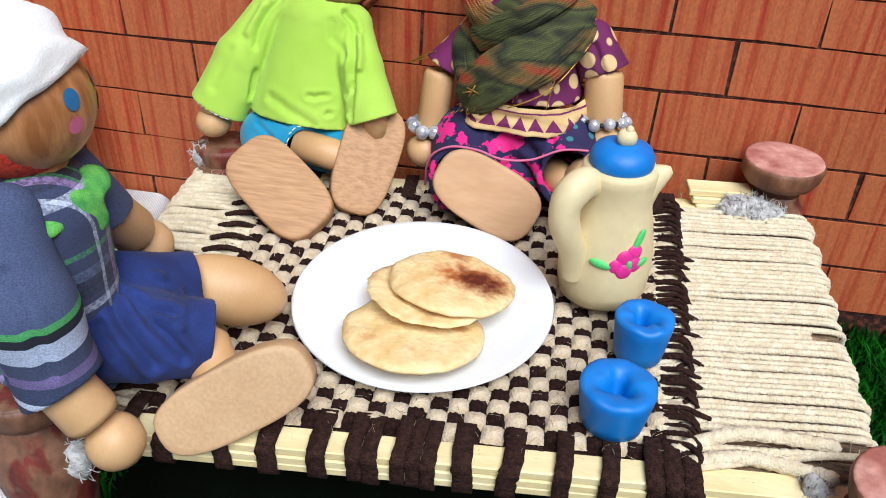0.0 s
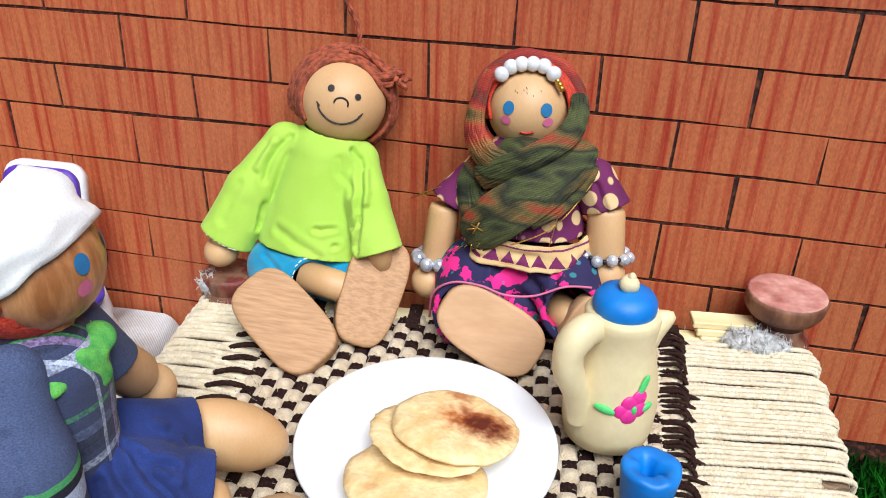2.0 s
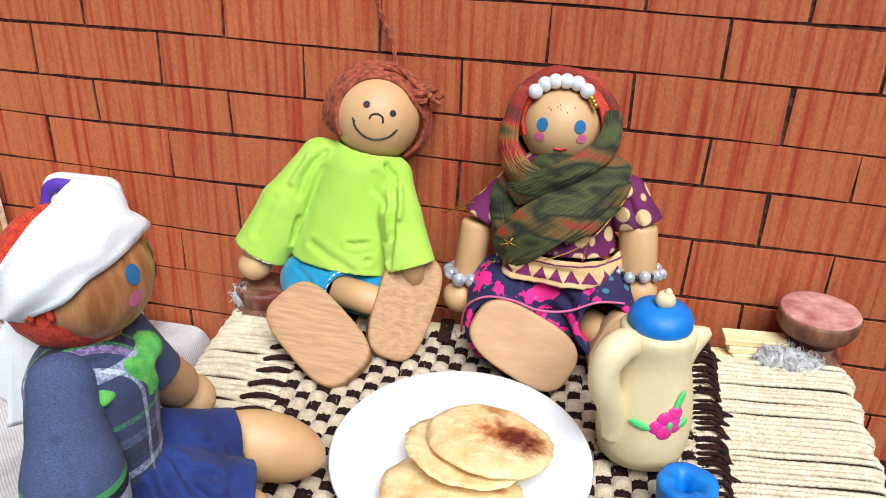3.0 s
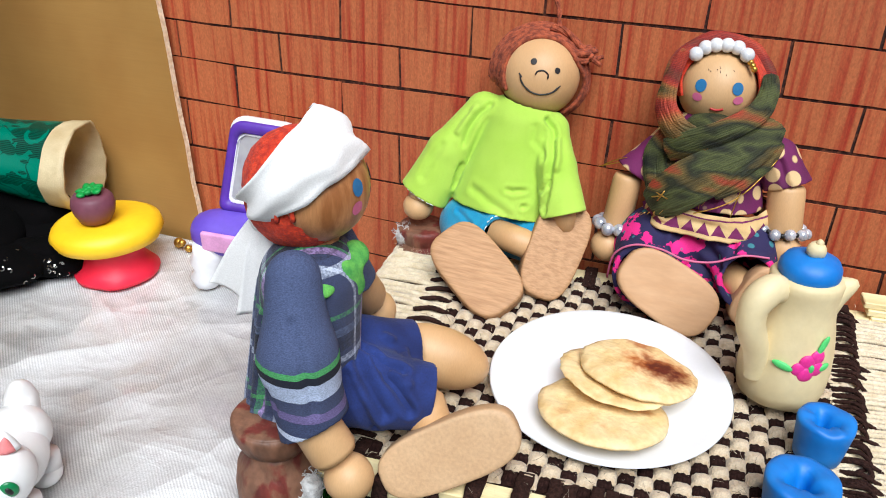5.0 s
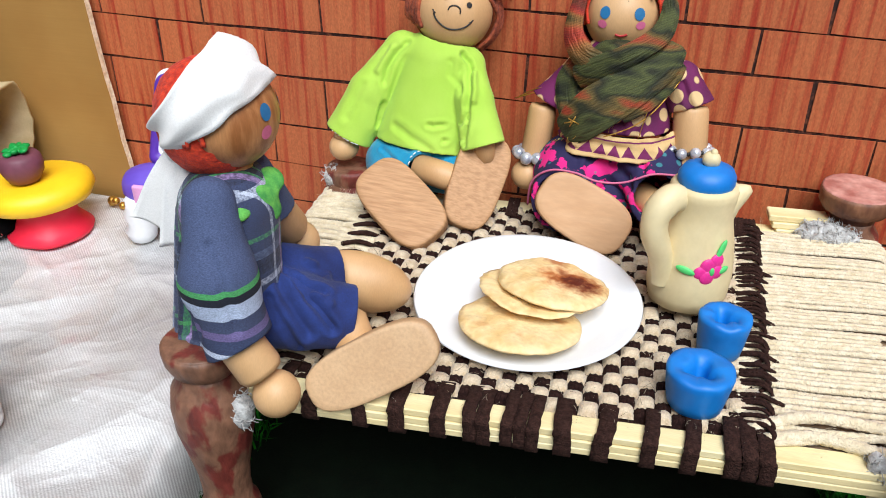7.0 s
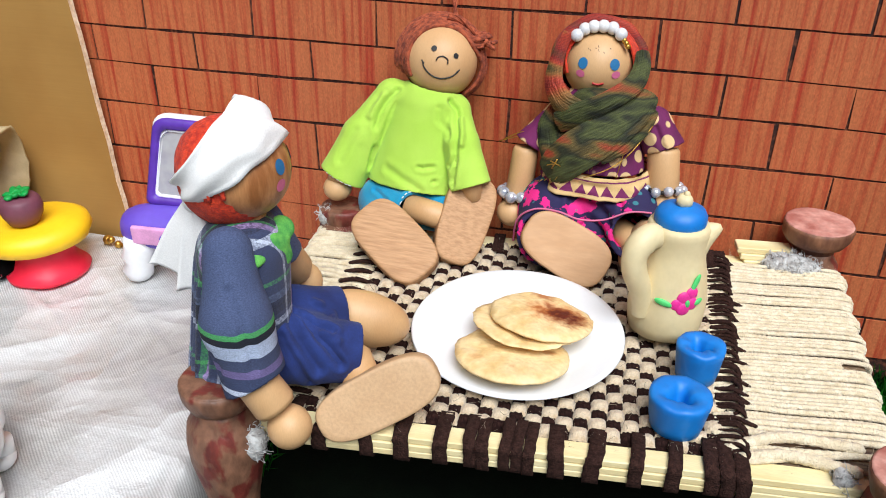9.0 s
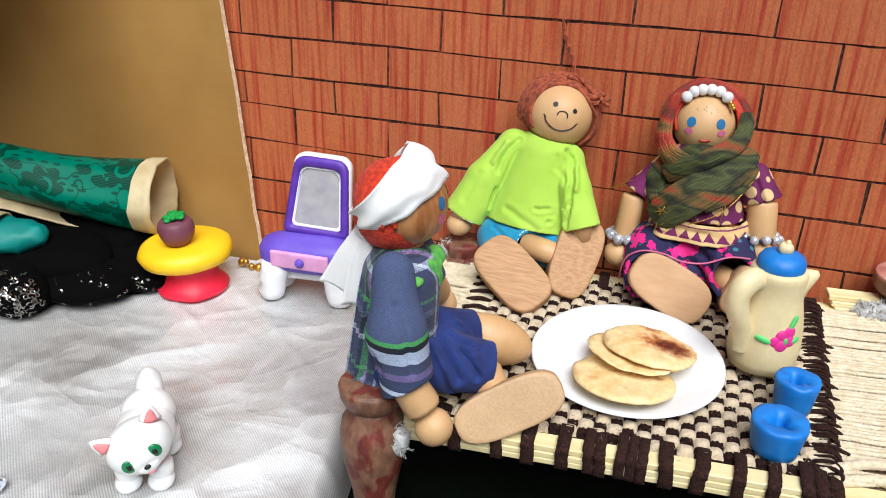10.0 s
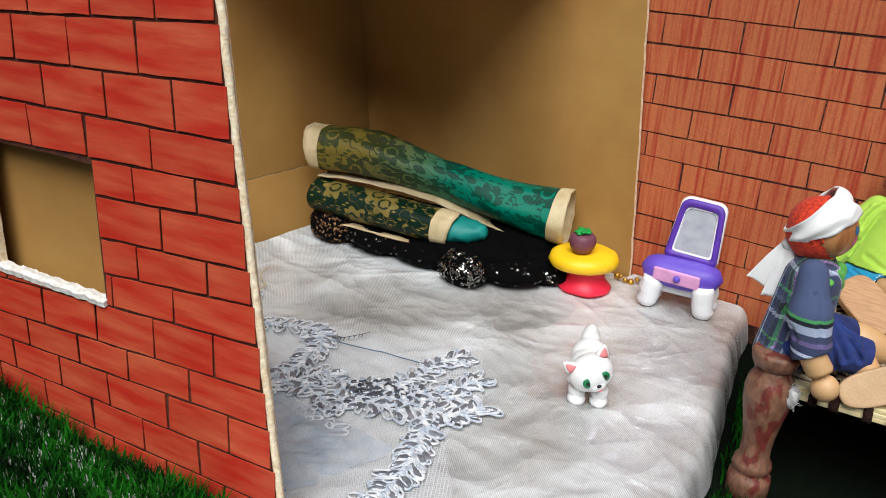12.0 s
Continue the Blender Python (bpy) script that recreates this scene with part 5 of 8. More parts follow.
def stitches(bm, pts, mi, w=0.00022, gap=0.0018, cloth=None):
    """A run of short thread stitches along a path, laid on a cloth where one is given."""
    path = spline(pts, 8)
    if cloth:
        near = [np.argmin(((cloth[0] - np.array(q)) ** 2).sum(1)) for q in path]
        path = [Vector(cloth[0][i] + cloth[1][i] * 0.0002) for i in near]
    run, out = 0.0, []
    for a, b in zip(path, path[1:]):
        run += (b - a).length
        out.append(b)
        if run > gap:
            if len(out) > 1:
                tube(bm, out, w, 5, mi)
            run, out = 0.0, []


X, Y, Z = V(1, 0, 0), V(0, 1, 0), V(0, 0, 1)


def build_boy():
    bm = bmesh.new()
    rng = random.Random(31)
    WOOD, HAIR, LIME, CYAN, SOLE, BLK, THR = range(7)
    c, r = V(-0.0618, -0.0235, 0.1430), 0.0178
    ball(bm, c, r, WOOD, 40)
    face = V(0.26, -0.92, 0.30).normalized()
    up = V(0.24, 0.30, 0.93)
    up = (up - face * up.dot(face)).normalized()
    sd = face.cross(up).normalized()
    at = lambda h, v: (face + sd * h + up * v)
    disc_on(bm, c, r, at(-0.34, 0.24), 0.0013, 0.0013, BLK)
    disc_on(bm, c, r, at(0.32, 0.24), 0.0014, 0.0014, BLK)
    arc_on(bm, c, r, [at(-0.17, -0.05), at(-0.13, 0.06), at(0.0, 0.10), at(0.12, 0.04), at(0.15, -0.06)], 0.00036, BLK)
    arc_on(bm, c, r, [at(-0.58, -0.16), at(-0.44, -0.36), at(-0.15, -0.52), at(0.16, -0.53), at(0.46, -0.38), at(0.56, -0.22)], 0.00038, BLK)
    for x0, y0, x1, y1 in ((-0.62, -0.10, -0.52, -0.22), (0.49, -0.26, 0.62, -0.19)):
        arc_on(bm, c, r, [at(x0, y0), at((x0 + x1) / 2, (y0 + y1) / 2), at(x1, y1)], 0.0003, BLK)
    # thick wool wig: plied strands combed from one side over the brow to a flick on the other
    sc = -sd
    def on_wig(th, o, d=0.0):
        R = r * (0.92 + 0.36 * o + d)
        return c + (sc * math.cos(th) + up * math.sin(th)) * R + face * r * (0.46 - 0.85 * o)
    ball(bm, c - face * 0.0050 + up * 0.0012 + sd * 0.0008, (r * 1.06, r * 1.06, r * 1.06), HAIR, 28, wob=0.0006, freq=220)
    for k in range(110):
        o = (k + rng.random()) / 110
        wav, ph = rng.uniform(0.002, 0.008), rng.uniform(0, 6.3)
        a0, a1 = radians(222 - 26 * o + rng.uniform(-6, 6)), radians(42 + 20 * rng.random())
        q = []
        for t in np.linspace(0, 1, 13):
            th = a0 + (a1 - a0) * t
            q.append(on_wig(th, o, wav * math.sin(ph + t * 22) + 0.05 * math.sin(t * 3.1) * o))
        if k % 2:
            e = q[-1]
            reach = rng.uniform(0.3, 1.0)
            q += [e + sc * 0.0040 * reach + up * 0.0002 - face * 0.001, e + sc * 0.0080 * reach + up * 0.0024 * reach - face * 0.002]
        else:
            q += [on_wig(radians(14), o * 0.4 + 0.55, 0.02), on_wig(radians(-14), o * 0.3 + 0.6), on_wig(radians(-38), o * 0.3 + 0.6, -0.04)]
        tube(bm, spline(q, 3), 0.00085 * rng.uniform(0.75, 1.25), 6, HAIR)
    for k in range(26):
        # a rolled lock that turns up at the end
        ph, rr = k * 0.5, 0.0013 * math.sqrt(rng.random())
        q = []
        for t in np.linspace(0, 1, 9):
            b = on_wig(radians(100 - 62 * t), 0.42, 0.10) + sc * 0.0070 * t ** 3 + up * (0.0010 * math.sin(t * 6) + 0.0012 * t ** 4)
            q.append(b + (up * math.cos(ph + t * 5) + face * math.sin(ph + t * 5)) * rr * (1.3 - 0.9 * t))
        tube(bm, spline(q, 3), 0.00055, 5, HAIR)
    # neck
    tube(bm, [c - up * 0.012, (-0.068, -0.030, 0.118)], 0.008, 12, WOOD)
    # shirt
    hem_n = (-0.086, -0.25, -1.0)
    shirt = stitched(bm, LIME, [
        ((-0.0660, -0.0320, 0.1200), (-0.0712, -0.0425, 0.0800), 0.0178, 0.0240, ((0, -1, 0.2), 0.74), ((-0.070, -0.048, 0.0842), hem_n)),
        ((-0.0850, -0.0310, 0.1262), (-0.0520, -0.0310, 0.1212), 0.0078, 0.0072),
        ((-0.0850, -0.0310, 0.1245), (-0.0985, -0.0400, 0.1060), 0.0090, 0.0104, ((0, 1, 0), 0.9)),
        ((-0.0985, -0.0400, 0.1060), (-0.1095, -0.0485, 0.0815), 0.0104, 0.0126, ((0, 1, 0), 0.85), ((-0.1083, -0.0480, 0.0858), (-0.40, -0.25, -0.85))),
        ((-0.0530, -0.0310, 0.1210), (-0.0465, -0.0425, 0.1080), 0.0082, 0.0092, ((0, 1, 0), 0.9)),
        ((-0.0465, -0.0425, 0.1080), (-0.0375, -0.0520, 0.0850), 0.0092, 0.0108, ((0, 1, 0), 0.85), ((-0.0395, -0.0500, 0.0892), (0.35, -0.3, -0.85))),
    ], 0.0016, [(c, r + 0.0008)],
        [([(-0.0480, -0.043, 0.131), (-0.0478, -0.052, 0.116), (-0.0478, -0.057, 0.104), (-0.0490, -0.058, 0.092)], 0.0013, -0.0017),
         ([(-0.0450, -0.046, 0.126), (-0.0440, -0.052, 0.112)], 0.0013, 0.0011),
         ([(-0.0800, -0.040, 0.133), (-0.0880, -0.043, 0.120), (-0.0915, -0.045, 0.102), (-0.0925, -0.047, 0.092)], 0.0014, -0.0015),
         ([(-0.0870, -0.040, 0.129), (-0.0930, -0.044, 0.118)], 0.0014, 0.0010),
         ([(-0.0490, -0.058, 0.106), (-0.0560, -0.060, 0.101), (-0.0640, -0.060, 0.100)], 0.0011, -0.0010),
         ([(-0.0480, -0.058, 0.100), (-0.0540, -0.060, 0.093)], 0.0011, -0.0010),
         ([(-0.0820, -0.054, 0.096), (-0.0720, -0.059, 0.093), (-0.0620, -0.060, 0.088)], 0.0018, -0.0008),
         ([(-0.0560, -0.046, 0.127), (-0.0540, -0.053, 0.116)], 0.0014, -0.0007),
         ([(-0.1000, -0.049, 0.112), (-0.1060, -0.054, 0.098)], 0.0020, -0.0007)], wrinkle=0.00012, seed=1.3)
    stitches(bm, [(-0.1186, -0.0470, 0.0880), (-0.1135, -0.0560, 0.0874), (-0.1050, -0.0575, 0.0852), (-0.0985, -0.0545, 0.0842)], THR, cloth=shirt)
    # hands
    tube(bm, [(-0.1020, -0.0430, 0.098), (-0.1085, -0.0485, 0.0860), (-0.1090, -0.0490, 0.0835)], [0.0060, 0.0066, 0.0060], 16, WOOD)
    ball(bm, (-0.1095, -0.0500, 0.0800), (0.0074, 0.0074, 0.0068), WOOD, 20)
    tube(bm, [(-0.042, -0.047, 0.098), (-0.0385, -0.049, 0.082)], 0.0060, 14, WOOD)
    ball(bm, (-0.038, -0.049, 0.0765), 0.0068, WOOD, 18)
    # shorts
    shorts = stitched(bm, CYAN, [
        ((-0.0870, -0.0440, 0.0730), (-0.0560, -0.0440, 0.0740), 0.0128, 0.0120),
        ((-0.0850, -0.0470, 0.0760), (-0.0640, -0.0610, 0.0780), 0.0115, 0.0098, ((0, 0, 1), 0.92), ((-0.0672, -0.0590, 0.0780), (0.80, -0.58, 0.05))),
        ((-0.0850, -0.0480, 0.0710), (-0.0800, -0.0660, 0.0700), 0.0110, 0.0098),
        ((-0.0600, -0.0470, 0.0725), (-0.0470, -0.0540, 0.0730), 0.0105, 0.0092),
    ], 0.003, (), [([(-0.088, -0.055, 0.084), (-0.078, -0.062, 0.081)], 0.0011, -0.0010), ([(-0.082, -0.052, 0.088), (-0.072, -0.059, 0.086)], 0.0011, -0.0008),
                   ([(-0.090, -0.052, 0.080), (-0.082, -0.060, 0.078)], 0.0010, 0.0007)], wrinkle=0.00012, seed=4.0)
    stitches(bm, [(-0.0712, -0.0655, 0.0790), (-0.0700, -0.0630, 0.0850), (-0.0668, -0.0585, 0.0878), (-0.0630, -0.0545, 0.0855)], THR, 0.0003, 0.0022, shorts)
    # legs and soles
    tube(bm, [(-0.079, -0.062, 0.070), (-0.0725, -0.076, 0.0710)], 0.0068, 16, WOOD)
    tube(bm, [(-0.0700, -0.0570, 0.0780), (-0.0560, -0.0585, 0.0760), (-0.0420, -0.0560, 0.0720)], 0.0066, 18, WOOD)
    slab(bm, (-0.0685, -0.0840, 0.0731), (0.796, -0.405, -0.450), (0.094, -0.65, 0.75), 0.0230, 0.0138, 0.0082, SOLE, 3.4)
    slab(bm, (-0.0388, -0.0605, 0.0768), (0.14, 0.665, 0.734), (0.36, -0.70, 0.60), 0.0230, 0.0124, 0.0098, SOLE, 3.2, taper=0.05)
    ob = finish("doll", bm, [M_WOOD, M_HAIRB, M_LIME, M_CYAN, M_SOLE, M_BLACK, M_THREAD])
    tagged(ob, "seated wooden ball-headed doll in lime shirt and turquoise shorts", "doll")


def sash(bm, pts, widths, mi, seed, out=(0.05, -0.93, 0.35), thick=0.0010, nfold=5, amp=0.0009, dome=0.0022):
    """A gathered length of scarf laid along a path, with sharp lengthwise pleats."""
    path = spline(pts, 9)
    m = len(path)
    rows, n = [], 34
    for k, p in enumerate(path):
        d = (path[min(k + 1, m - 1)] - path[max(k - 1, 0)]).normalized()
        s = d.cross(Vector(out)).normalized()
        o = s.cross(d).normalized()
        f = k / (m - 1) * (len(widths) - 1)
        i = min(int(f), len(widths) - 2)
        w = widths[i] + (widths[i + 1] - widths[i]) * (f - i)
        row = []
        for j in range(n + 1):
            t = j / n * 2 - 1
            x = t * nfold * 1.6 + seed + 1.6 * noise.noise(V(k * 0.06, t * 1.3, seed)) + 0.9 * noise.noise(V(k * 0.11, t * 4, seed + 5))
            saw = abs(x % 1.0 - 0.5) * 2
            big = 0.5 + 0.5 * noise.noise(V(k * 0.05, t * 2.2, seed + 9))
            row.append(p + s * w * t + o * (dome * (1 - abs(t) ** 2.5) + amp * (saw ** 0.7 - 0.5) * (0.5 + big) + 0.0007 * noise.noise(V(k * 0.09, t * 1.5, seed + 3))))
        for j in range(n, -1, -3):
            t = j / n * 2 - 1
            row.append(p + s * w * t * 0.97 - o * thick)
        rows.append(row)
    loft(bm, rows, mi)


def build_girl():
    bm = bmesh.new()
    rng = random.Random(41)
    WOOD, HAIR, SC, SCO, BLOUSE, SKIRT, SOLE, BLUE, PINK, RED, PEARL, BEAD, GOLDM, HEMT, BLK = range(15)
    c, r = V(0.0150, -0.0240, 0.1480), 0.0162
    ball(bm, c, r, WOOD, 40)
    face = V(0.03, -0.93, 0.30).normalized()
    up = V(-0.03, 0.3, 0.95)
    up = (up - face * up.dot(face)).normalized()
    sd = face.cross(up).normalized()
    at = lambda h, v: (face + sd * h + up * v)
    for h in (-0.52, 0.46):
        disc_on(bm, c, r, at(h, -0.02), 0.0024, 0.0026, BLUE)
        disc_on(bm, c, r, at(h * 1.22, -0.36), 0.0022, 0.0017, PINK)
    arc_on(bm, c, r, [at(-0.24, -0.66), at(-0.05, -0.72), at(0.14, -0.67)], 0.0005, RED)
    for k in range(7):
        h, v = rng.uniform(-0.5, 0.4), rng.uniform(0.2, 0.55)
        arc_on(bm, c, r, [at(h, v), at(h + 0.02, v + 0.03), at(h + 0.03, v + rng.uniform(0.04, 0.09))], 0.00009, BLK)
    # red wool hair combed across the brow
    ball(bm, c - face * 0.0040 + up * 0.0020, r * 1.05, HAIR, 24)
    for k in range(80):
        o = (k + rng.random()) / 80
        ph = rng.uniform(0, 6.3)
        q = []
        for t in np.linspace(0, 1, 12):
            th = radians(200 - 4 * o) + (radians(-32) - radians(200)) * t
            R = r * (0.90 + 0.24 * o + 0.014 * math.sin(ph + 17 * t)) * (1.0 + 0.05 * math.sin(math.pi * t) + 0.10 * t * t)
            q.append(c + (-sd * math.cos(th) + up * math.sin(th)) * R + face * r * (0.56 - 0.62 * o))
        tube(bm, spline(q, 3), 0.0006, 5, HAIR)
    # pearl band
    pearls = ((0.98, 1.10), (0.74, 1.50), (0.34, 1.60), (-0.08, 1.62), (-0.50, 1.60), (-0.80, 1.20))
    for h, v in pearls:
        ball(bm, c + Vector(at(h, v)).normalized() * (r + 0.0034), 0.0030, PEARL, 20)
    arc_on(bm, c, r + 0.0032, [at(h, v) for h, v in pearls], 0.0004, GOLDM)
    for k in range(3):
        ball(bm, c + Vector(at(-0.90 - 0.06 * k, 0.90 - 0.12 * k)).normalized() * (r + 0.0030), 0.0013, GOLDM, 10)
    # scarf hood: open round the face, drawn to a point under the chin
    rings, n = [], 60
    for k, (push, scale, out) in enumerate(((0.10, 0.98, 0.0012), (0.18, 1.02, 0.0052), (0.12, 1.10, 0.0066), (0.02, 1.15, 0.0070), (-0.3, 1.1, 0.0068), (-0.7, 0.8, 0.0060), (-1.0, 0.3, 0.0050))):
        rr = []
        for j in range(n):
            t = 2 * math.pi * j / n
            h, v = math.cos(t), math.sin(t)
            low = max(0.0, -v)
            front = max(0.0, 1 - k / 3)
            hh = h * (1 - 0.45 * low ** 2 * front)
            q = sd * (hh - 0.10) * scale + up * v * scale * 1.06 + face * push * (1 - 0.15 * low)
            w = 1 + 0.03 * noise.noise(V(h * 2.5, v * 2.5, k * 0.7)) + 0.012 * math.sin(t * 9 + k)
            rr.append(c + q.normalized() * (r + out) * w)
        rings.append(rr)
    loft(bm, rings, SCO, False, True)
    ball(bm, (0.0165, -0.0365, 0.1320), (0.0125, 0.0110, 0.0095), SC, 24, wob=0.001)
    # wraps crossing over neck and chest
    sash(bm, [(0.0000, -0.0320, 0.1640), (-0.0035, -0.0365, 0.1520), (-0.0035, -0.0400, 0.1420), (0.0015, -0.0450, 0.1355), (0.0090, -0.0480, 0.1325), (0.0165, -0.0490, 0.1300)], [0.0018, 0.0036, 0.0048, 0.0056, 0.0052, 0.0040], SCO, 1.0, (-0.35, -0.9, 0.2), nfold=4)
    sash(bm, [(0.0345, -0.0300, 0.1570), (0.0350, -0.0345, 0.1520), (0.0335, -0.0395, 0.1465), (0.0280, -0.0455, 0.1420), (0.0185, -0.0500, 0.1368), (0.0080, -0.0490, 0.1305), (0.0005, -0.0460, 0.1255)], [0.0030, 0.0040, 0.0046, 0.0046, 0.0046, 0.0056, 0.0050], SC, 2.0, (0.2, -0.9, 0.3), nfold=4)
    sash(bm, [(0.0005, -0.0380, 0.1300), (-0.0030, -0.0410, 0.1220), (-0.0010, -0.0460, 0.1130), (0.0015, -0.0495, 0.1060)], [0.0050, 0.0066, 0.0072, 0.0056], SC, 3.4, (-0.25, -0.93, 0.2), nfold=4)
    sash(bm, [(0.0400, -0.0370, 0.1400), (0.0350, -0.0450, 0.1330), (0.0240, -0.0520, 0.1255), (0.0120, -0.0550, 0.1165), (0.0035, -0.0545, 0.1080), (-0.0015, -0.0520, 0.1020)], [0.0046, 0.0070, 0.0090, 0.0100, 0.0092, 0.0066], SC, 5.1, nfold=6, amp=0.0011)
    sash(bm, [(0.0420, -0.0370, 0.1330), (0.0375, -0.0440, 0.1270), (0.0290, -0.0510, 0.1200), (0.0210, -0.0540, 0.1130)], [0.0035, 0.0055, 0.0060, 0.0036], SC, 7.7, nfold=3)
    stitches(bm, [(0.0440, -0.0420, 0.1280), (0.0350, -0.0510, 0.1160), (0.0260, -0.0560, 0.1090), (0.0120, -0.0585, 0.1030), (0.0000, -0.0560, 0.0970)], GOLDM, 0.0003, 0.02)
    for k in range(16):
        # fringe of the scarf's ends
        t = k / 15
        p = V(-0.0070 + 0.026 * t, -0.0540 - 0.002 * math.sin(t * 3), 0.0985 + 0.010 * t)
        tube(bm, [p, p + V(rng.uniform(-0.002, 0.0005), -0.0004, -rng.uniform(0.001, 0.0028))], 0.00014, 4, rng.choice((SC, GOLDM)))
    for p, q, s in (((-0.010, -0.038, 0.1180), (-0.0290, -0.034, 0.1085), 0.0), ((-0.009, -0.038, 0.1175), (-0.0270, -0.034, 0.1095), 0.002), ((0.033, -0.0500, 0.120), (0.0300, -0.055, 0.1040), 0.001)):
        mid = (Vector(p) + Vector(q)) / 2 + V(0, -0.001, s)
        tube(bm, spline([p, mid, q], 4), 0.00024, 4, GOLDM)
    for a0, a1 in (((-0.0005, -0.0570, 0.1105), (0.0045, -0.0575, 0.1085)), ((0.0005, -0.0575, 0.1070), (0.0028, -0.0578, 0.1120)), ((-0.002, -0.0565, 0.108), (0.001, -0.0575, 0.1092))):
        tube(bm, [a0, a1], 0.0003, 4, GOLDM)
    # blouse with a printed border
    stitched(bm, BLOUSE, [
        ((0.0175, -0.0300, 0.1230), (0.0195, -0.0370, 0.0950), 0.0200, 0.0245, ((0, -1, 0.2), 0.72), ((0.0195, -0.04, 0.1035), (-0.03, 0, -1))),
        ((0.0020, -0.0300, 0.1235), (0.0370, -0.0300, 0.1255), 0.0066, 0.0066),
        ((-0.0005, -0.0300, 0.1235), (-0.0135, -0.0350, 0.1070), 0.0072, 0.0092, None, ((-0.0122, -0.0345, 0.1085), (-0.45, -0.25, -0.85))),
    ], 0.0045, (), [([(0.0330, -0.046, 0.122), (0.0310, -0.052, 0.106)], 0.0012, -0.0010), ([(0.0250, -0.050, 0.112), (0.0250, -0.053, 0.104)], 0.0012, 0.0008)], wrinkle=0.00012, seed=2.2)
    stitched(bm, BLOUSE, [
        ((0.0360, -0.0300, 0.1260), (0.0430, -0.0315, 0.1235), 0.0078, 0.0088),
        ((0.0430, -0.0315, 0.1235), (0.0520, -0.0350, 0.1110), 0.0088, 0.0096, None, ((0.0502, -0.0345, 0.1140), (0.40, -0.2, -0.88))),
    ], 0.003, (), [([(0.0450, -0.042, 0.126), (0.0500, -0.045, 0.116)], 0.0012, -0.0012)], wrinkle=0.0002, seed=5.0)
    garment(bm, [((0.0195, -0.0365, 0.1040), X, Y, 0.0250, 0.0186), ((0.0205, -0.0378, 0.0990), X, Y, 0.0258, 0.0194), ((0.0210, -0.0385, 0.0940), X, Y, 0.0266, 0.0204)], HEMT, 44, 6, 0.035, 2.2)
    # arms with bead bracelets
    for sx, el, wr, hand, rad in ((-1, (-0.0150, -0.0355, 0.1075), (-0.0168, -0.0405, 0.0835), (-0.0190, -0.0440, 0.0755), 0.0064),
                                  (1, (0.0500, -0.0350, 0.1140), (0.0520, -0.0400, 0.0950), (0.0532, -0.0430, 0.0890), 0.0075)):
        w, e = Vector(wr), Vector(el)
        tube(bm, [e, e.lerp(w, 0.06), e.lerp(w, 0.12), e.lerp(w, 0.95), w], [rad * 0.86, rad * 0.97, rad, rad * 1.04, rad * 0.95], 24, WOOD)
        ball(bm, hand, (0.0076, 0.0076, 0.0072), WOOD, 20)
        dd = (w - e).normalized()
        a, b = frame_of(dd)
        for k in range(10):
            t = 2 * math.pi * k / 10
            q = w - dd * 0.0005 + (a * math.cos(t) + b * math.sin(t)) * (rad + 0.0018) + dd * rng.uniform(-0.0008, 0.0008)
            ball(bm, q, 0.0030 if sx < 0 else 0.0025, BEAD, 14)
            ball(bm, q + (a * math.cos(t + 0.31) + b * math.sin(t + 0.31) - a * math.cos(t) - b * math.sin(t)) * (rad + 0.0018), 0.0010, BLK, 8)
    # skirt draped over the legs
    stitched(bm, SKIRT, [
        ((0.0010, -0.0420, 0.0840), (0.0400, -0.0420, 0.0860), 0.0130, 0.0125, None, ((0, -0.068, 0), (0.0, -1, 0))),
        ((-0.0005, -0.0450, 0.0780), (0.0020, -0.0680, 0.0760), 0.0150, 0.0142, None, ((0.005, -0.0665, 0.0870), (-0.10, -0.90, 0.25))),
        ((0.0360, -0.0450, 0.0830), (0.0430, -0.0660, 0.0810), 0.0128, 0.0120, None, ((0.045, -0.0620, 0.0900), (0.10, -0.92, 0.25))),
    ], 0.008, (), [([(0.0200, -0.054, 0.096), (0.0220, -0.062, 0.090), (0.0220, -0.068, 0.086)], 0.0020, -0.0016), ([(0.0080, -0.052, 0.098), (0.0100, -0.064, 0.092)], 0.0014, 0.0009),
                   ([(0.0340, -0.050, 0.097), (0.0330, -0.062, 0.093)], 0.0013, -0.0010)], wrinkle=0.0002, seed=1.1)
    tube(bm, spline([(-0.0150, -0.0600, 0.0680), (-0.0130, -0.0640, 0.0820), (-0.0050, -0.0665, 0.0895), (0.0060, -0.0680, 0.0905), (0.0160, -0.0680, 0.0878), (0.0270, -0.0660, 0.0880), (0.0380, -0.0640, 0.0925), (0.0480, -0.0620, 0.0925)], 6), 0.0005, 5, PINK)
    ball(bm, (0.0200, -0.0400, 0.0720), (0.026, 0.020, 0.0125), SKIRT, 22, wob=0.001)
    for p, q in (((0.004, -0.056, 0.075), (0.010, -0.070, 0.0730)), ((0.034, -0.050, 0.0755), (0.046, -0.062, 0.0740))):
        tube(bm, [p, q], 0.0068, 14, WOOD)
    slab(bm, (0.0123, -0.0748, 0.0753), (0.886, -0.036, -0.462), (0.2, -0.86, 0.45), 0.0217, 0.0130, 0.0088, SOLE, 2.9, taper=0.04)
    slab(bm, (0.0490, -0.0660, 0.0745), (0.35, 0.25, 0.80), (0.25, -0.90, 0.30), 0.0140, 0.0100, 0.0085, SOLE, 3.2)
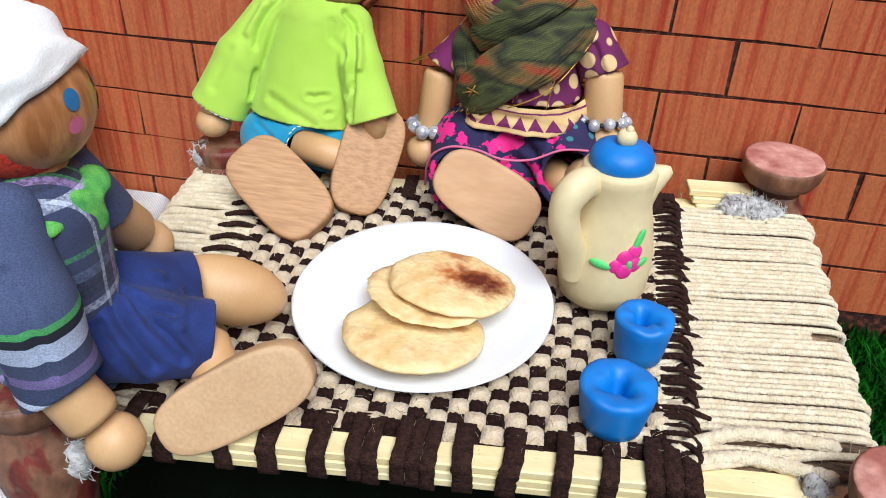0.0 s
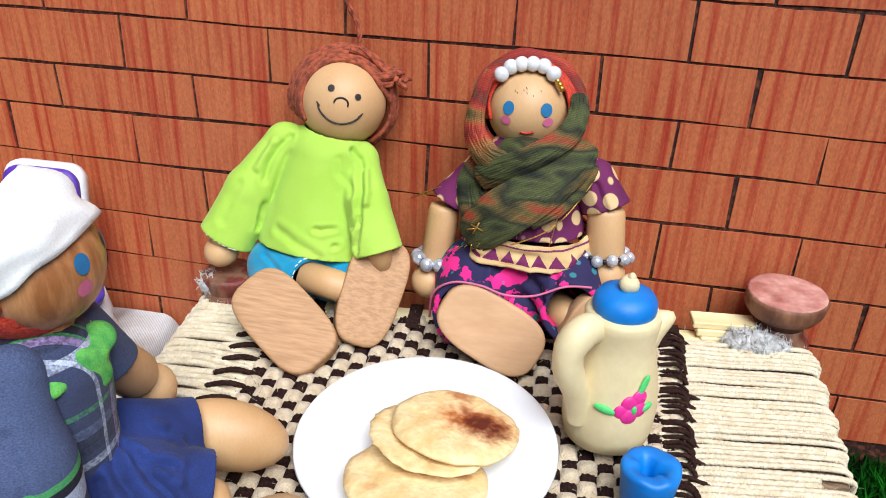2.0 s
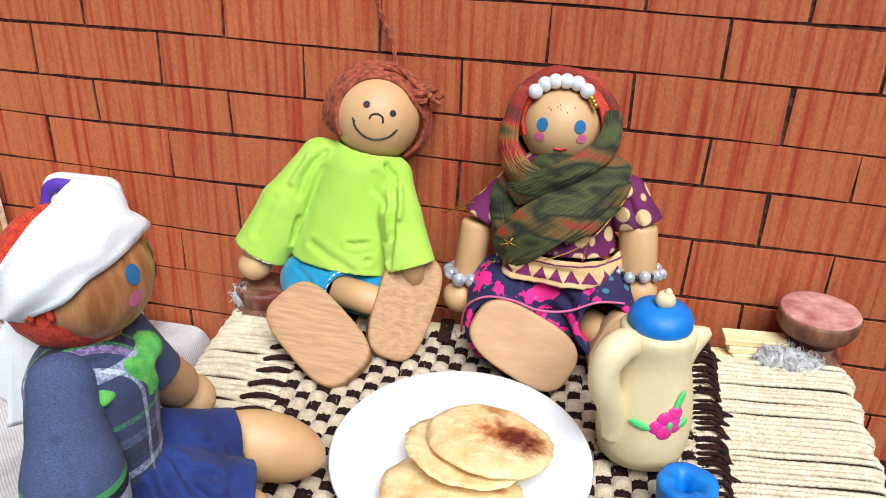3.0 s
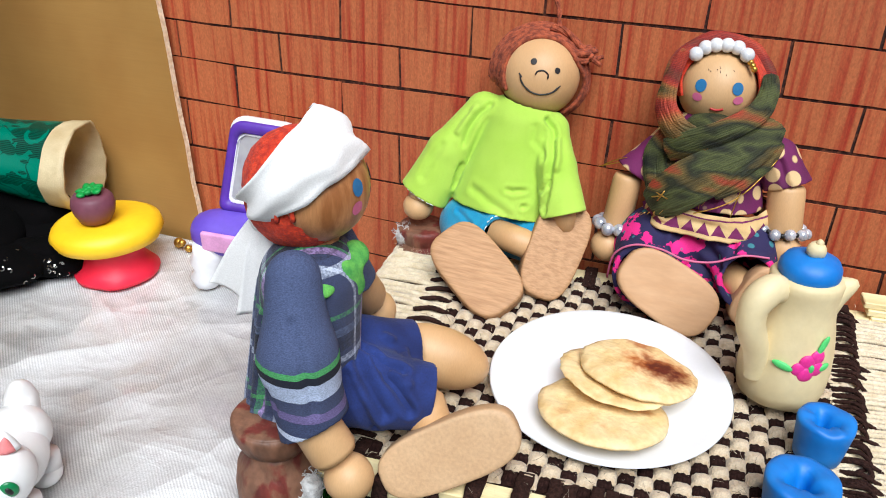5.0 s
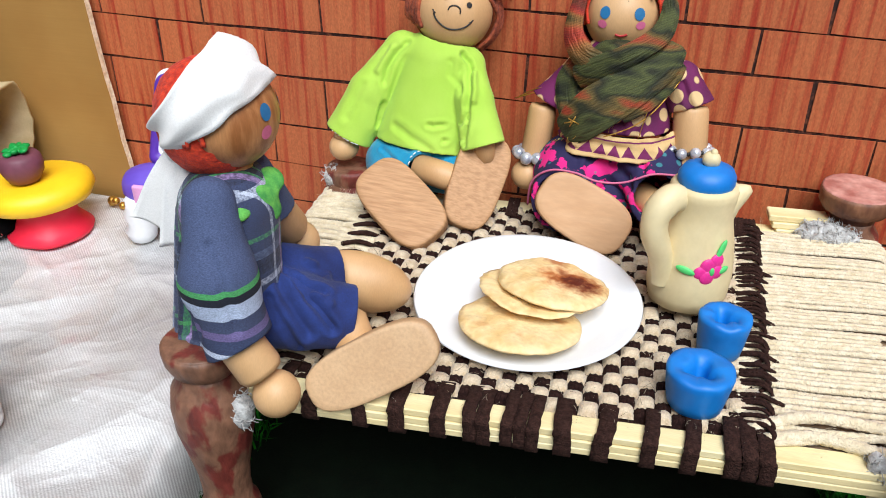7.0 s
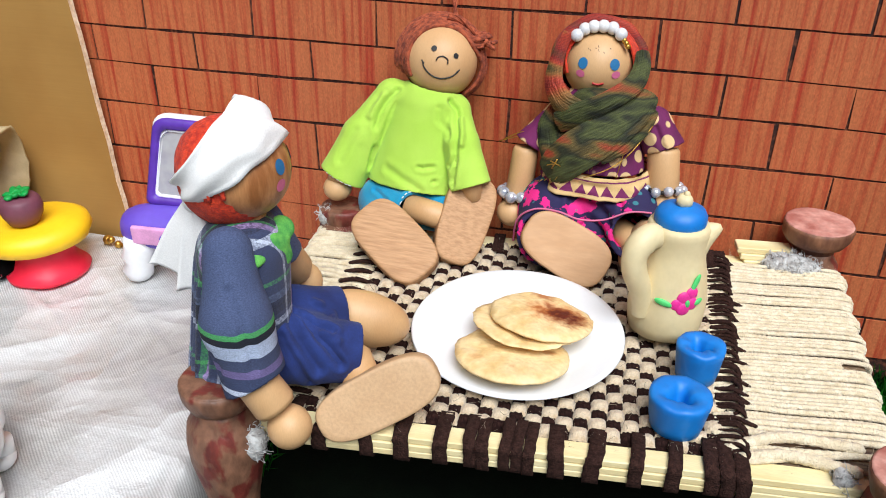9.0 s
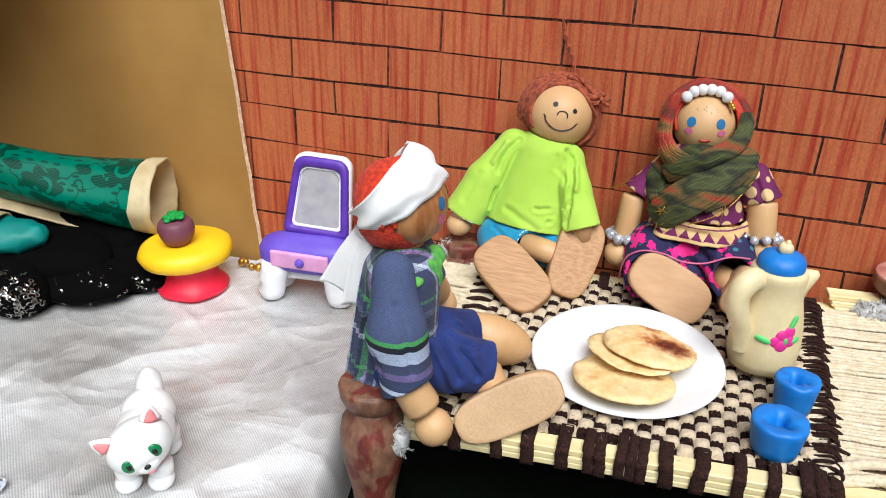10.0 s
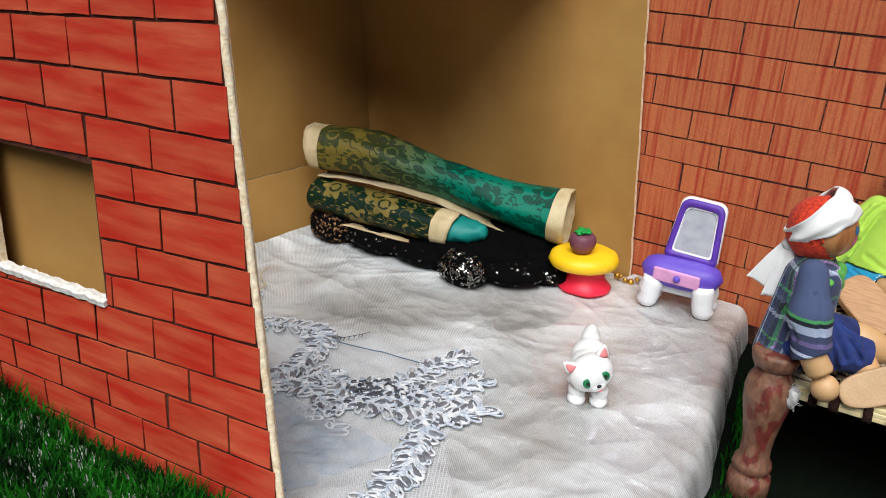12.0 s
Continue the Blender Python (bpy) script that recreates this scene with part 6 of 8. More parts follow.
    ob = finish("doll", bm, [M_WOOD, M_HAIRR, M_SCARF, M_SCARFO, M_BLOUSE, M_SKIRT, M_SOLESMOOTH, M_BLUEDOT, M_PINKDOT, M_RED, M_PEARL, M_SILVERBEAD, M_GOLD, M_HEMTRIM, M_BLACK])
    tagged(ob, "seated wooden doll in olive headscarf, purple dress and pearl headband", "doll")


def build_man():
    bm = bmesh.new()
    rng = random.Random(51)
    HEAD, HAIR, WHITE, PLAID, GRN, DENIM, WOOD, SOLE, BLUE, PINK, SLV = range(11)
    c, r = V(-0.0895, -0.1835, 0.1480), 0.0170
    ball(bm, c, r, HEAD, 40)
    face = V(0.965, 0.20, 0.10).normalized()
    up = (V(-0.16, -0.02, 0.98)).normalized()
    up = (up - face * up.dot(face)).normalized()
    sd = face.cross(up).normalized()
    at = lambda h, v: (face + sd * h + up * v)
    for h in (-0.46, 0.42):
        disc_on(bm, c, r, at(h, 0.14), 0.0022, 0.0027, BLUE)
        disc_on(bm, c, r, at(h * 1.15, -0.26), 0.0022, 0.0022, PINK)
    yarn_cap(bm, c, r, face, up, HAIR, 150, rng, 1.80, 0.02, 0.0008)
    ball(bm, c - face * 0.0042 - up * 0.0022, r * 0.995, HAIR, 24, wob=0.0005, freq=300)
    # hanging locks at the nape
    for k in range(60):
        d0 = (-face * rng.uniform(0.75, 1.2) - sd * rng.uniform(-1.0, 1.0)).normalized()
        p = c + (d0 - up * rng.uniform(0.0, 0.5)).normalized() * (r + 0.0006)
        q = [p + up * 0.0008]
        for j in range(6):
            p = p - up * rng.uniform(0.0005, 0.0016) - (p - c).normalized() * 0.0003 + V(rng.uniform(-1, 1), rng.uniform(-1, 1), rng.uniform(-0.6, 0.6)) * 0.0006
            q.append(p)
        tube(bm, spline(q, 3), 0.00055, 5, HAIR)
    # folded head cloth: a tilted band from the brow to the knot at the back
    axis = (up * 0.87 - face * 0.50).normalized()
    e1 = (face - axis * face.dot(axis)).normalized()
    e2 = axis.cross(e1).normalized()
    rows = []
    n = 60
    for j in range(n):
        t = 2 * math.pi * j / n
        d = e1 * math.cos(t) + e2 * math.sin(t)
        back = 0.5 - 0.5 * math.cos(t)
        row = []
        wl, wh = 0.0045 - 0.0010 * back, 0.0156 - 0.0096 * back
        prof = []
        for k in range(13):
            s = k / 12
            off = -wl + (wl + wh) * s + 0.0008 * noise.noise(V(math.cos(t) * 2, math.sin(t) * 2, s * 3))
            rad = math.sqrt(max((r + 0.0016) ** 2 - (off * 0.76) ** 2, 1e-6)) + 0.0012 + 0.0011 * math.sin(s * 9 + 2.2 * math.sin(t * 1.0) + 3 * noise.noise(V(math.cos(t) * 1.5, math.sin(t) * 1.5, 2)))
            prof.append((off, rad))
        for off, rad in prof:
            row.append(c + axis * (off + 0.0040) + d * rad)
        for off, rad in reversed(prof):
            row.append(c + axis * (off * 0.97 + 0.0040) + d * (rad - 0.0016))
        rows.append(row)
    rows.append(rows[0])
    loft(bm, rows, WHITE, False, False)
    # knot and tails
    kn = c - e1 * 0.0195 - axis * 0.0005 + sd * -0.001
    ball(bm, kn, (0.0052, 0.0046, 0.0050), WHITE, 20, wob=0.0016, freq=160)
    def tail(p0, p1, p2, w0, w1, seed):
        rows = []
        path = spline([p0, p1, p2], 9)
        for k, p in enumerate(path):
            d = (path[min(k + 1, len(path) - 1)] - path[max(k - 1, 0)]).normalized()
            s = d.cross(V(0.3, -0.9, 0.2)).normalized()
            o = s.cross(d).normalized()
            t = k / (len(path) - 1)
            w = w0 + (w1 - w0) * t
            fr = 0.0012 * noise.noise(V(seed, t * 8, 0)) if t > 0.9 else 0
            up_row = [p + s * w * x + o * (0.0014 * math.sin(x * 3 + seed + t * 2)) + d * fr * x for x in np.linspace(-1, 1, 11)]
            rows.append(up_row + [q - o * 0.0006 for q in reversed(up_row)])
        loft(bm, rows, WHITE)
    tail(kn, kn + V(-0.0045, -0.004, -0.012), kn + V(-0.0110, -0.004, -0.0290), 0.0035, 0.0100, 1.0)
    tail(kn + V(0.001, -0.001, 0), kn + V(0.000, -0.005, -0.012), kn + V(-0.0030, -0.005, -0.0350), 0.0032, 0.0070, 2.0)
    for k in range(8):
        p = kn + V(-0.009 + k * 0.0010, -0.002, -0.0305)
        tube(bm, [p, p + V(rng.uniform(-0.002, 0.002), 0, -rng.uniform(0.002, 0.005))], 0.00016, 4, WHITE)
    # shirt
    tube(bm, [c - up * 0.012, (-0.090, -0.188, 0.126)], 0.0075, 12, HEAD)
    stitched(bm, PLAID, [
        ((-0.0895, -0.1880, 0.1180), (-0.0935, -0.1905, 0.0700), 0.0160, 0.0192, None, ((-0.093, -0.19, 0.0672), (0.05, 0, -1))),
        ((-0.0900, -0.1990, 0.1235), (-0.0905, -0.1760, 0.1240), 0.0078, 0.0078),
    ], 0.006, [(c, r + 0.0006)], [([(-0.1060, -0.200, 0.118), (-0.1085, -0.203, 0.095), (-0.1090, -0.203, 0.072)], 0.0012, -0.0012), ([(-0.1010, -0.207, 0.112), (-0.1035, -0.209, 0.090), (-0.1030, -0.209, 0.070)], 0.0014, 0.0012),
                                  ([(-0.0980, -0.210, 0.110), (-0.0990, -0.211, 0.080)], 0.0011, -0.0014)], wrinkle=0.0002, seed=3.0)
    # raised collar and open front in green
    stitched(bm, GRN, [
        ((-0.0800, -0.1980, 0.1238), (-0.0775, -0.1800, 0.1262), 0.0042, 0.0046, ((0.6, -0.3, 0.7), 0.45)),
        ((-0.0770, -0.1900, 0.1240), (-0.0752, -0.1860, 0.1190), 0.0048, 0.0042, ((1, -0.3, 0.3), 0.45)),
    ], 0.003, [(c, r + 0.0004)], shell=0.01, wrinkle=0.0003, seed=2.0)
    # sleeves, arms and hands
    stitched(bm, SLV, [
        ((-0.0875, -0.2010, 0.1262), (-0.0830, -0.2085, 0.1050), 0.0082, 0.0106),
        ((-0.0830, -0.2085, 0.1050), (-0.0755, -0.2120, 0.0790), 0.0106, 0.0112, None, ((-0.0775, -0.2118, 0.0832), (0.50, -0.10, -0.86))),
    ], 0.006, (), [([(-0.0800, -0.217, 0.122), (-0.0740, -0.219, 0.105), (-0.0720, -0.220, 0.095)], 0.0015, -0.0008), ([(-0.0900, -0.214, 0.104), (-0.0860, -0.221, 0.092)], 0.0014, -0.0007)], wrinkle=0.00012, seed=1.0)
    stitched(bm, SLV, [((-0.0890, -0.1750, 0.1240), (-0.0870, -0.1660, 0.1040), 0.0085, 0.0100, None, ((-0.0875, -0.1665, 0.1065), (0.2, 0.2, -0.9)))], 0.004, seed=2.0)
    for el, wr, hand in (((-0.0775, -0.2118, 0.0850), (-0.0695, -0.2122, 0.0738), (-0.0660, -0.2115, 0.0660)), ((-0.0870, -0.1640, 0.1060), (-0.0865, -0.1545, 0.0930), (-0.0860, -0.1490, 0.0850))):
        e, w = Vector(el), Vector(wr)
        tube(bm, [e - (w - e) * 0.6, e, e.lerp(w, 0.85), w], [0.0070, 0.0073, 0.0076, 0.0066], 20, WOOD)
        ball(bm, hand, (0.0078, 0.0078, 0.0080), WOOD, 20)
    # denim shorts and legs
    denim = stitched(bm, DENIM, [
        ((-0.0880, -0.1960, 0.0800), (-0.0880, -0.1720, 0.0800), 0.0135, 0.0130),
        ((-0.0820, -0.1900, 0.0830), (-0.0480, -0.1735, 0.0730), 0.0142, 0.0110, None, ((-0.0545, -0.1762, 0.0745), (0.86, 0.42, -0.27))),
        ((-0.0830, -0.1720, 0.0830), (-0.0640, -0.1565, 0.0775), 0.0125, 0.0105, None, ((-0.0672, -0.1590, 0.0780), (0.74, 0.62, -0.20))),
    ], 0.003, (), [
        ([(-0.0738, -0.1843, 0.0943), (-0.0646, -0.1886, 0.0903), (-0.0594, -0.1897, 0.0858), (-0.055, -0.1899, 0.0795)], 0.0014, -0.0026),
        ([(-0.0774, -0.1851, 0.0955), (-0.0692, -0.1936, 0.0909), (-0.0616, -0.1942, 0.0785)], 0.0016, -0.0016),
        ([(-0.0697, -0.1852, 0.0932), (-0.0662, -0.1861, 0.0917), (-0.0598, -0.1834, 0.0892)], 0.0014, -0.0026),
        ([(-0.0717, -0.1705, 0.0912), (-0.0657, -0.1704, 0.0856), (-0.0567, -0.1864, 0.0862)], 0.0013, 0.0013),
        ([(-0.0736, -0.1965, 0.0924), (-0.069, -0.1982, 0.0845), (-0.0655, -0.1934, 0.0716)], 0.0014, -0.0014),
    ], wrinkle=0.0004, seed=6.0)
    stitches(bm, [(-0.0552, -0.1881, 0.0833), (-0.0524, -0.1845, 0.0842), (-0.0479, -0.1801, 0.0835), (-0.0462, -0.1778, 0.0833)], DENIM, 0.0003, 0.05, denim)
    tube(bm, [(-0.0620, -0.1790, 0.0765), (-0.0535, -0.1800, 0.0735), (-0.0475, -0.1865, 0.0685)], [0.0072, 0.0074, 0.0070], 18, WOOD)
    slab(bm, (-0.0396, -0.1955, 0.0706), (0.815, 0.391, 0.429), (0.15, -0.90, 0.42), 0.0234, 0.0104, 0.0090, SOLE, 2.9, taper=0.03)
    rot = V(0.93, 0.24, -0.26).to_track_quat("X", "Z").to_matrix()
    ball(bm, (-0.0600, -0.1520, 0.0735), (0.0195, 0.0105, 0.0115), WOOD, 28, rot)
    ob = finish("doll", bm, [M_MANWOOD, M_HAIRR, M_WHITECLOTH, M_PLAID, M_GREENCLOTH, M_DENIM, M_WOOD, M_SOLEGREY, M_BLUEDOT, M_PINKDOT, M_SLEEVE])
    tagged(ob, "wooden doll in plaid shirt, denim shorts and white head cloth", "doll")


build_boy()
build_girl()
build_man()


# ---- meal on the cot ----
def build_plate():
    plate = thing("plate", (-0.0010, -0.1275, 0.0572), "round white glazed plate on the woven cot", "plate")
    bm = bmesh.new()
    lathe(bm, [(0.0001, 0.0016), (0.0290, 0.0016), (0.0315, 0.0022), (0.0420, 0.0052), (0.0438, 0.0058), (0.0444, 0.0064), (0.0438, 0.0071), (0.0415, 0.0066), (0.0330, 0.0042),
               (0.0305, 0.0034), (0.0270, 0.0031), (0.0001, 0.0031)], (0, 0, 0), 72)
    part("dish", bm, M_PLATE, plate)
    plate.rotation_euler = (radians(2.5), 0, 0)
    bm = bmesh.new()
    lathe(bm, [(0.0255, 0.0), (0.0262, 0.0016), (0.0242, 0.0016), (0.0245, 0.0)], (0, 0, 0), 48, cap0=False, cap1=False)
    part("foot_ring", bm, M_PLATE, plate)


build_plate()


def flatbread(bm, c, r, thick, seed, tilt=(0, 0, 0), dome=0.0008, curl=None, ragged=0.008):
    m = pose(*c, *tilt)
    n, rad = 96, 10
    rows = []
    for side in (1, -1):
        for k in (range(rad + 1) if side == 1 else range(rad, -1, -1)):
            f = max(k / rad, 0.01)
            rr = []
            for j in range(n):
                t = 2 * math.pi * j / n
                edge = 1 + 0.022 * noise.noise(V(math.cos(t) * 2.2, math.sin(t) * 2.2, seed)) + ragged * noise.noise(V(math.cos(t) * 9, math.sin(t) * 9, seed))
                x, y = f * r * edge * math.cos(t), f * r * edge * math.sin(t)
                z = dome * (1 - f * f) + 0.0006 * noise.noise(V(x * 160, y * 160, seed)) + 0.0012 * noise.noise(V(x * 45, y * 45, seed)) * f
                if curl:
                    z += curl * max(0, (-x / r)) ** 2
                z += side * thick / 2 * (1 if f < 0.96 else 0.35)
                rr.append(m @ V(x, y, z))
            rows.append(rr)
    loft(bm, rows, 0, True, True)


def browned(m, spots):
    """Browned spots of a baked bread, given in its own coordinates as (x, y, radius, depth)."""
    nt = m.node_tree
    tc = nt.nodes.new("ShaderNodeTexCoord")
    ns = nt.nodes.new("ShaderNodeTexNoise")
    ns.inputs["Scale"].default_value, ns.inputs["Detail"].default_value = 300, 4
    link(nt, tc.outputs["Object"], ns.inputs["Vector"])
    hsv = [n for n in nt.nodes if n.type == "HUE_SAT"][0]
    col = hsv.inputs["Color"].links[0].from_socket
    for x, y, sx, sy, dark, tint in spots:
        mp = nt.nodes.new("ShaderNodeMapping")
        mp.inputs["Location"].default_value = (-x / sx, -y / sy, 0)
        mp.inputs["Scale"].default_value = (1 / sx, 1 / sy, 0)
        link(nt, tc.outputs["Object"], mp.inputs["Vector"])
        ln = nt.nodes.new("ShaderNodeVectorMath")
        ln.operation = "LENGTH"
        link(nt, mp.outputs[0], ln.inputs[0])
        ad = nt.nodes.new("ShaderNodeMath")
        ad.operation = "MULTIPLY_ADD"
        link(nt, ns.outputs["Fac"], ad.inputs[0])
        ad.inputs[1].default_value = 1.3
        link(nt, ln.outputs["Value"], ad.inputs[2])
        mr = nt.nodes.new("ShaderNodeMapRange")
        mr.inputs["From Min"].default_value, mr.inputs["From Max"].default_value = 1.0, 1.75
        mr.inputs["To Min"].default_value, mr.inputs["To Max"].default_value = dark, 0.0
        link(nt, ad.outputs[0], mr.inputs["Value"])
        mx = nt.nodes.new("ShaderNodeMix")
        mx.data_type = "RGBA"
        link(nt, mr.outputs[0], mx.inputs[0])
        link(nt, col, mx.inputs[6])
        mx.inputs[7].default_value = (*tint, 1)
        col = mx.outputs[2]
    link(nt, col, hsv.inputs["Color"])
    return m


def build_breads():
    group = "flatbreads on the plate"
    def bread(at, r, th, seed, tilt, material, label, **kw):
        bm = bmesh.new()
        flatbread(bm, (0, 0, 0), r, th, seed, (0, 0, 0), **kw)
        ob = finish("flatbread", bm, material)
        ob.matrix_world = pose(*at, *tilt)
        tagged(ob, label, "flatbread", group)
    tan = lambda n: mat(n, lin(236, 212, 160), 0.65, second=lin(224, 188, 124), scale=130, lo=0.3, hi=0.62, bump=0.5, bscale=500, fine=0.1)
    low = browned(tan("lower flatbread"), [(0.013, 0.004, 0.004, 0.0025, 0.6, lin(176, 104, 44)), (-0.012, -0.010, 0.003, 0.002, 0.4, lin(190, 120, 60)), (0.002, -0.012, 0.002, 0.002, 0.4, lin(190, 120, 60))])
    top = browned(tan("upper flatbread"), [(0.0062, 0.0020, 0.0140, 0.0112, 0.95, lin(200, 104, 26)), (-0.003, 0.0165, 0.0065, 0.0045, 0.75, lin(170, 84, 28)), (0.0085, 0.0010, 0.0108, 0.0084, 1.0, lin(92, 28, 6)), (0.002, 0.006, 0.004, 0.003, 0.6, lin(110, 40, 14))])
    bread((0.0002, -0.1480, 0.0648), 0.0228, 0.0024, 1.0, (-8, 1, 0), low, "pale round flatbread lying on the white plate")
    bread((0.0030, -0.1300, 0.0676), 0.0222, 0.0009, 5.0, (-8, 3, 20), tan("thin flatbread"), "thin torn flatbread with a curled edge in the stack", curl=0.0028, ragged=0.05)
    bread((0.0085, -0.1262, 0.0702), 0.0214, 0.0024, 9.0, (-9, 3, -6), top, "round flatbread with dark browned spot topping the stack", dome=0.0014)


build_breads()


def build_jug():
    c = V(0.0580, -0.1035, 0.0598)
    jug = thing("jug", c, "cream clay jug with blue lid and pink flower on the cot", "jug")
    bm = bmesh.new()
    lathe(bm, [(0.0140, 0), (0.0165, 0.0012), (0.0176, 0.006), (0.0178, 0.013), (0.0170, 0.021), (0.0156, 0.029), (0.0140, 0.035), (0.0134, 0.040), (0.0138, 0.0455), (0.0140, 0.0482), (0.0128, 0.0498), (0.0001, 0.0502)], (0, 0, 0), 48, wob=0.02)
    part("body", bm, M_JUG, jug)
    bm = bmesh.new()
    tube(bm, spline([(0.0045, -0.001, 0.0360), (0.0100, -0.0015, 0.0435), (0.0182, -0.002, 0.0488)], 5), [0.0070, 0.0074, 0.0076, 0.0074, 0.0070, 0.0064, 0.0055, 0.0045, 0.0034, 0.0023, 0.0012], 18)
    part("spout", bm, M_JUG, jug).rotation_euler = (0, 0, radians(14))
    bm = bmesh.new()
    hp = spline([(-0.0105, -0.003, 0.0445), (-0.0165, -0.005, 0.0462), (-0.0225, -0.0068, 0.0420), (-0.0228, -0.0072, 0.0340), (-0.0182, -0.0068, 0.0240), (-0.0160, -0.0062, 0.0160), (-0.0158, -0.006, 0.0110)], 6)
    tube(bm, hp, [0.0044 + 0.0016 * math.sin(min(k / 14, 1.0) * 2.2) - 0.0018 * max(0, k - 18) / 18 for k in range(len(hp))], 18)
    part("handle", bm, M_JUG, jug).rotation_euler = (0, 0, radians(28))
    bm = bmesh.new()
    lathe(bm, [(0.0112, 0.0490), (0.0118, 0.0506), (0.0116, 0.0530), (0.0100, 0.0554), (0.0060, 0.0568), (0.0001, 0.0572)], (0, 0, 0), 40, wob=0.02)
    lid = part("lid", bm, M_BLUECLAY, jug, "blue clay lid")
    bm = bmesh.new()
    ball(bm, (0.0005, 0, 0.0588), (0.0036, 0.0036, 0.0032), 0, 16, wob=0.0008, freq=300)
    ball(bm, (0.0010, 0, 0.0612), (0.0016, 0.0016, 0.0018), 0, 10)
    k = finish("knob", bm, M_JUG, lid)
    # flower on the front
    def on(h, z, out=0.0005):
        rr = 0.0172 - max(0, z - 0.014) * 0.14
        t = math.asin(max(-0.95, min(0.95, h / rr)))
        return V(rr * math.sin(t), -rr * math.cos(t), z) * 1.0 + V(math.sin(t), -math.cos(t), 0) * out, V(math.sin(t), -math.cos(t), 0)
    for h, z, rr, mm, nm in ((0.0065, 0.0225, 0.0028, M_PINKCLAY, "petal"), (0.0095, 0.0242, 0.0028, M_PINKCLAY, "petal"), (0.0040, 0.0198, 0.0024, M_PINKCLAY, "petal"), (0.0068, 0.0180, 0.0027, M_PINKCLAY, "petal"), (0.0102, 0.0198, 0.0026, M_PINKCLAY, "petal")):
        p, nn = on(h, z)
        bm = bmesh.new()
        ball(bm, p, (rr * 1.2, rr * 0.42, rr * 1.15), 0, 14, nn.to_track_quat("-Y", "Z").to_matrix())
        part(nm, bm, mm, jug, "pink clay petal")
    for h, z, lx, lz, ang in ((0.0100, 0.0290, 0.0015, 0.0042, -25), (-0.0018, 0.0205, 0.0015, 0.0042, 78), (0.0122, 0.0205, 0.0014, 0.0026, -75), (0.0080, 0.0205, 0.0012, 0.0018, 0)):
        p, nn = on(h, z, 0.0012)
        bm = bmesh.new()
        ball(bm, p, (lx, 0.0009, lz), 0, 14, nn.to_track_quat("-Y", "Z").to_matrix() @ Euler((0, radians(-ang), 0)).to_matrix())
        part("leaf", bm, M_GREENCLAY, jug, "light green clay leaf")
    jug.rotation_euler = (0, 0, radians(-2))
    jug.scale = (0.89, 0.89, 1.01)


build_jug()


def build_cup(c, r, h, turn, label):
    bm = bmesh.new()
    prof = [(0.0001, 0.0), (r * 0.72, 0.0), (r * 0.82, 0.0008), (r * 0.88, h * 0.3), (r * 0.97, h * 0.75), (r, h * 0.9), (r * 0.97, h * 0.975), (r * 0.84, h), (r * 0.60, h * 0.985), (r * 0.43, h * 0.92), (r * 0.33, h * 0.74), (r * 0.26, h * 0.5), (r * 0.20, h * 0.4), (0.0001, h * 0.38)]
    rings = []
    for k, (rr, z) in enumerate(prof):
        inner = k > 7
        ring_pts = []
        for j in range(36):
            t = 2 * math.pi * j / 36
            w = 1 + 0.03 * noise.noise(V(math.cos(t) * 1.6, math.sin(t) * 1.6, z * 90 + turn))
            if inner:
                w *= 1 + 0.22 * math.cos(3 * t + turn)
            ring_pts.append(V(rr * w * math.cos(t), rr * w * math.sin(t), z + (0.0008 * noise.noise(V(math.cos(t) * 2, math.sin(t) * 2, turn)) if k > 4 else 0)))
        rings.append(ring_pts)
    loft(bm, rings)
    ob = finish("cup", bm, M_BLUECLAY)
    ob.location = c
    tagged(ob, label, "cup", "blue clay cups")


build_cup((0.0715, -0.1345, 0.0582), 0.0094, 0.0160, 0.4, "small blue clay cup with a pinched hollow beside the jug")
build_cup((0.0640, -0.1660, 0.0580), 0.0112, 0.0152, 1.9, "larger blue clay cup with a pinched hollow on the checks")


# ---- things in the house ----
def build_table():
    t = thing("pedestal_table", (-0.2880, -0.0640, 0.0095), "toy pedestal table with yellow top and red foot", "table")
    bm = bmesh.new()
    lathe(bm, [(0.0150, 0), (0.0225, 0.0008), (0.0228, 0.0030), (0.0195, 0.0065), (0.0162, 0.0110), (0.0155, 0.0160), (0.0165, 0.0215)], (0, 0, 0), 40, wob=0.05)
    part("foot", bm, M_REDCLAY, t, "red clay spool foot")
    bm = bmesh.new()
    lathe(bm, [(0.0001, 0.0190), (0.0220, 0.0190), (0.0285, 0.0210), (0.0305, 0.0255), (0.0290, 0.0300), (0.0240, 0.0328), (0.0001, 0.0335)], (-0.0035, 0.002, 0), 44, wob=0.03)
    top = part("tabletop", bm, M_YELLOW, t, "yellow clay round top")
    top.rotation_euler = (0, radians(-3), 0)


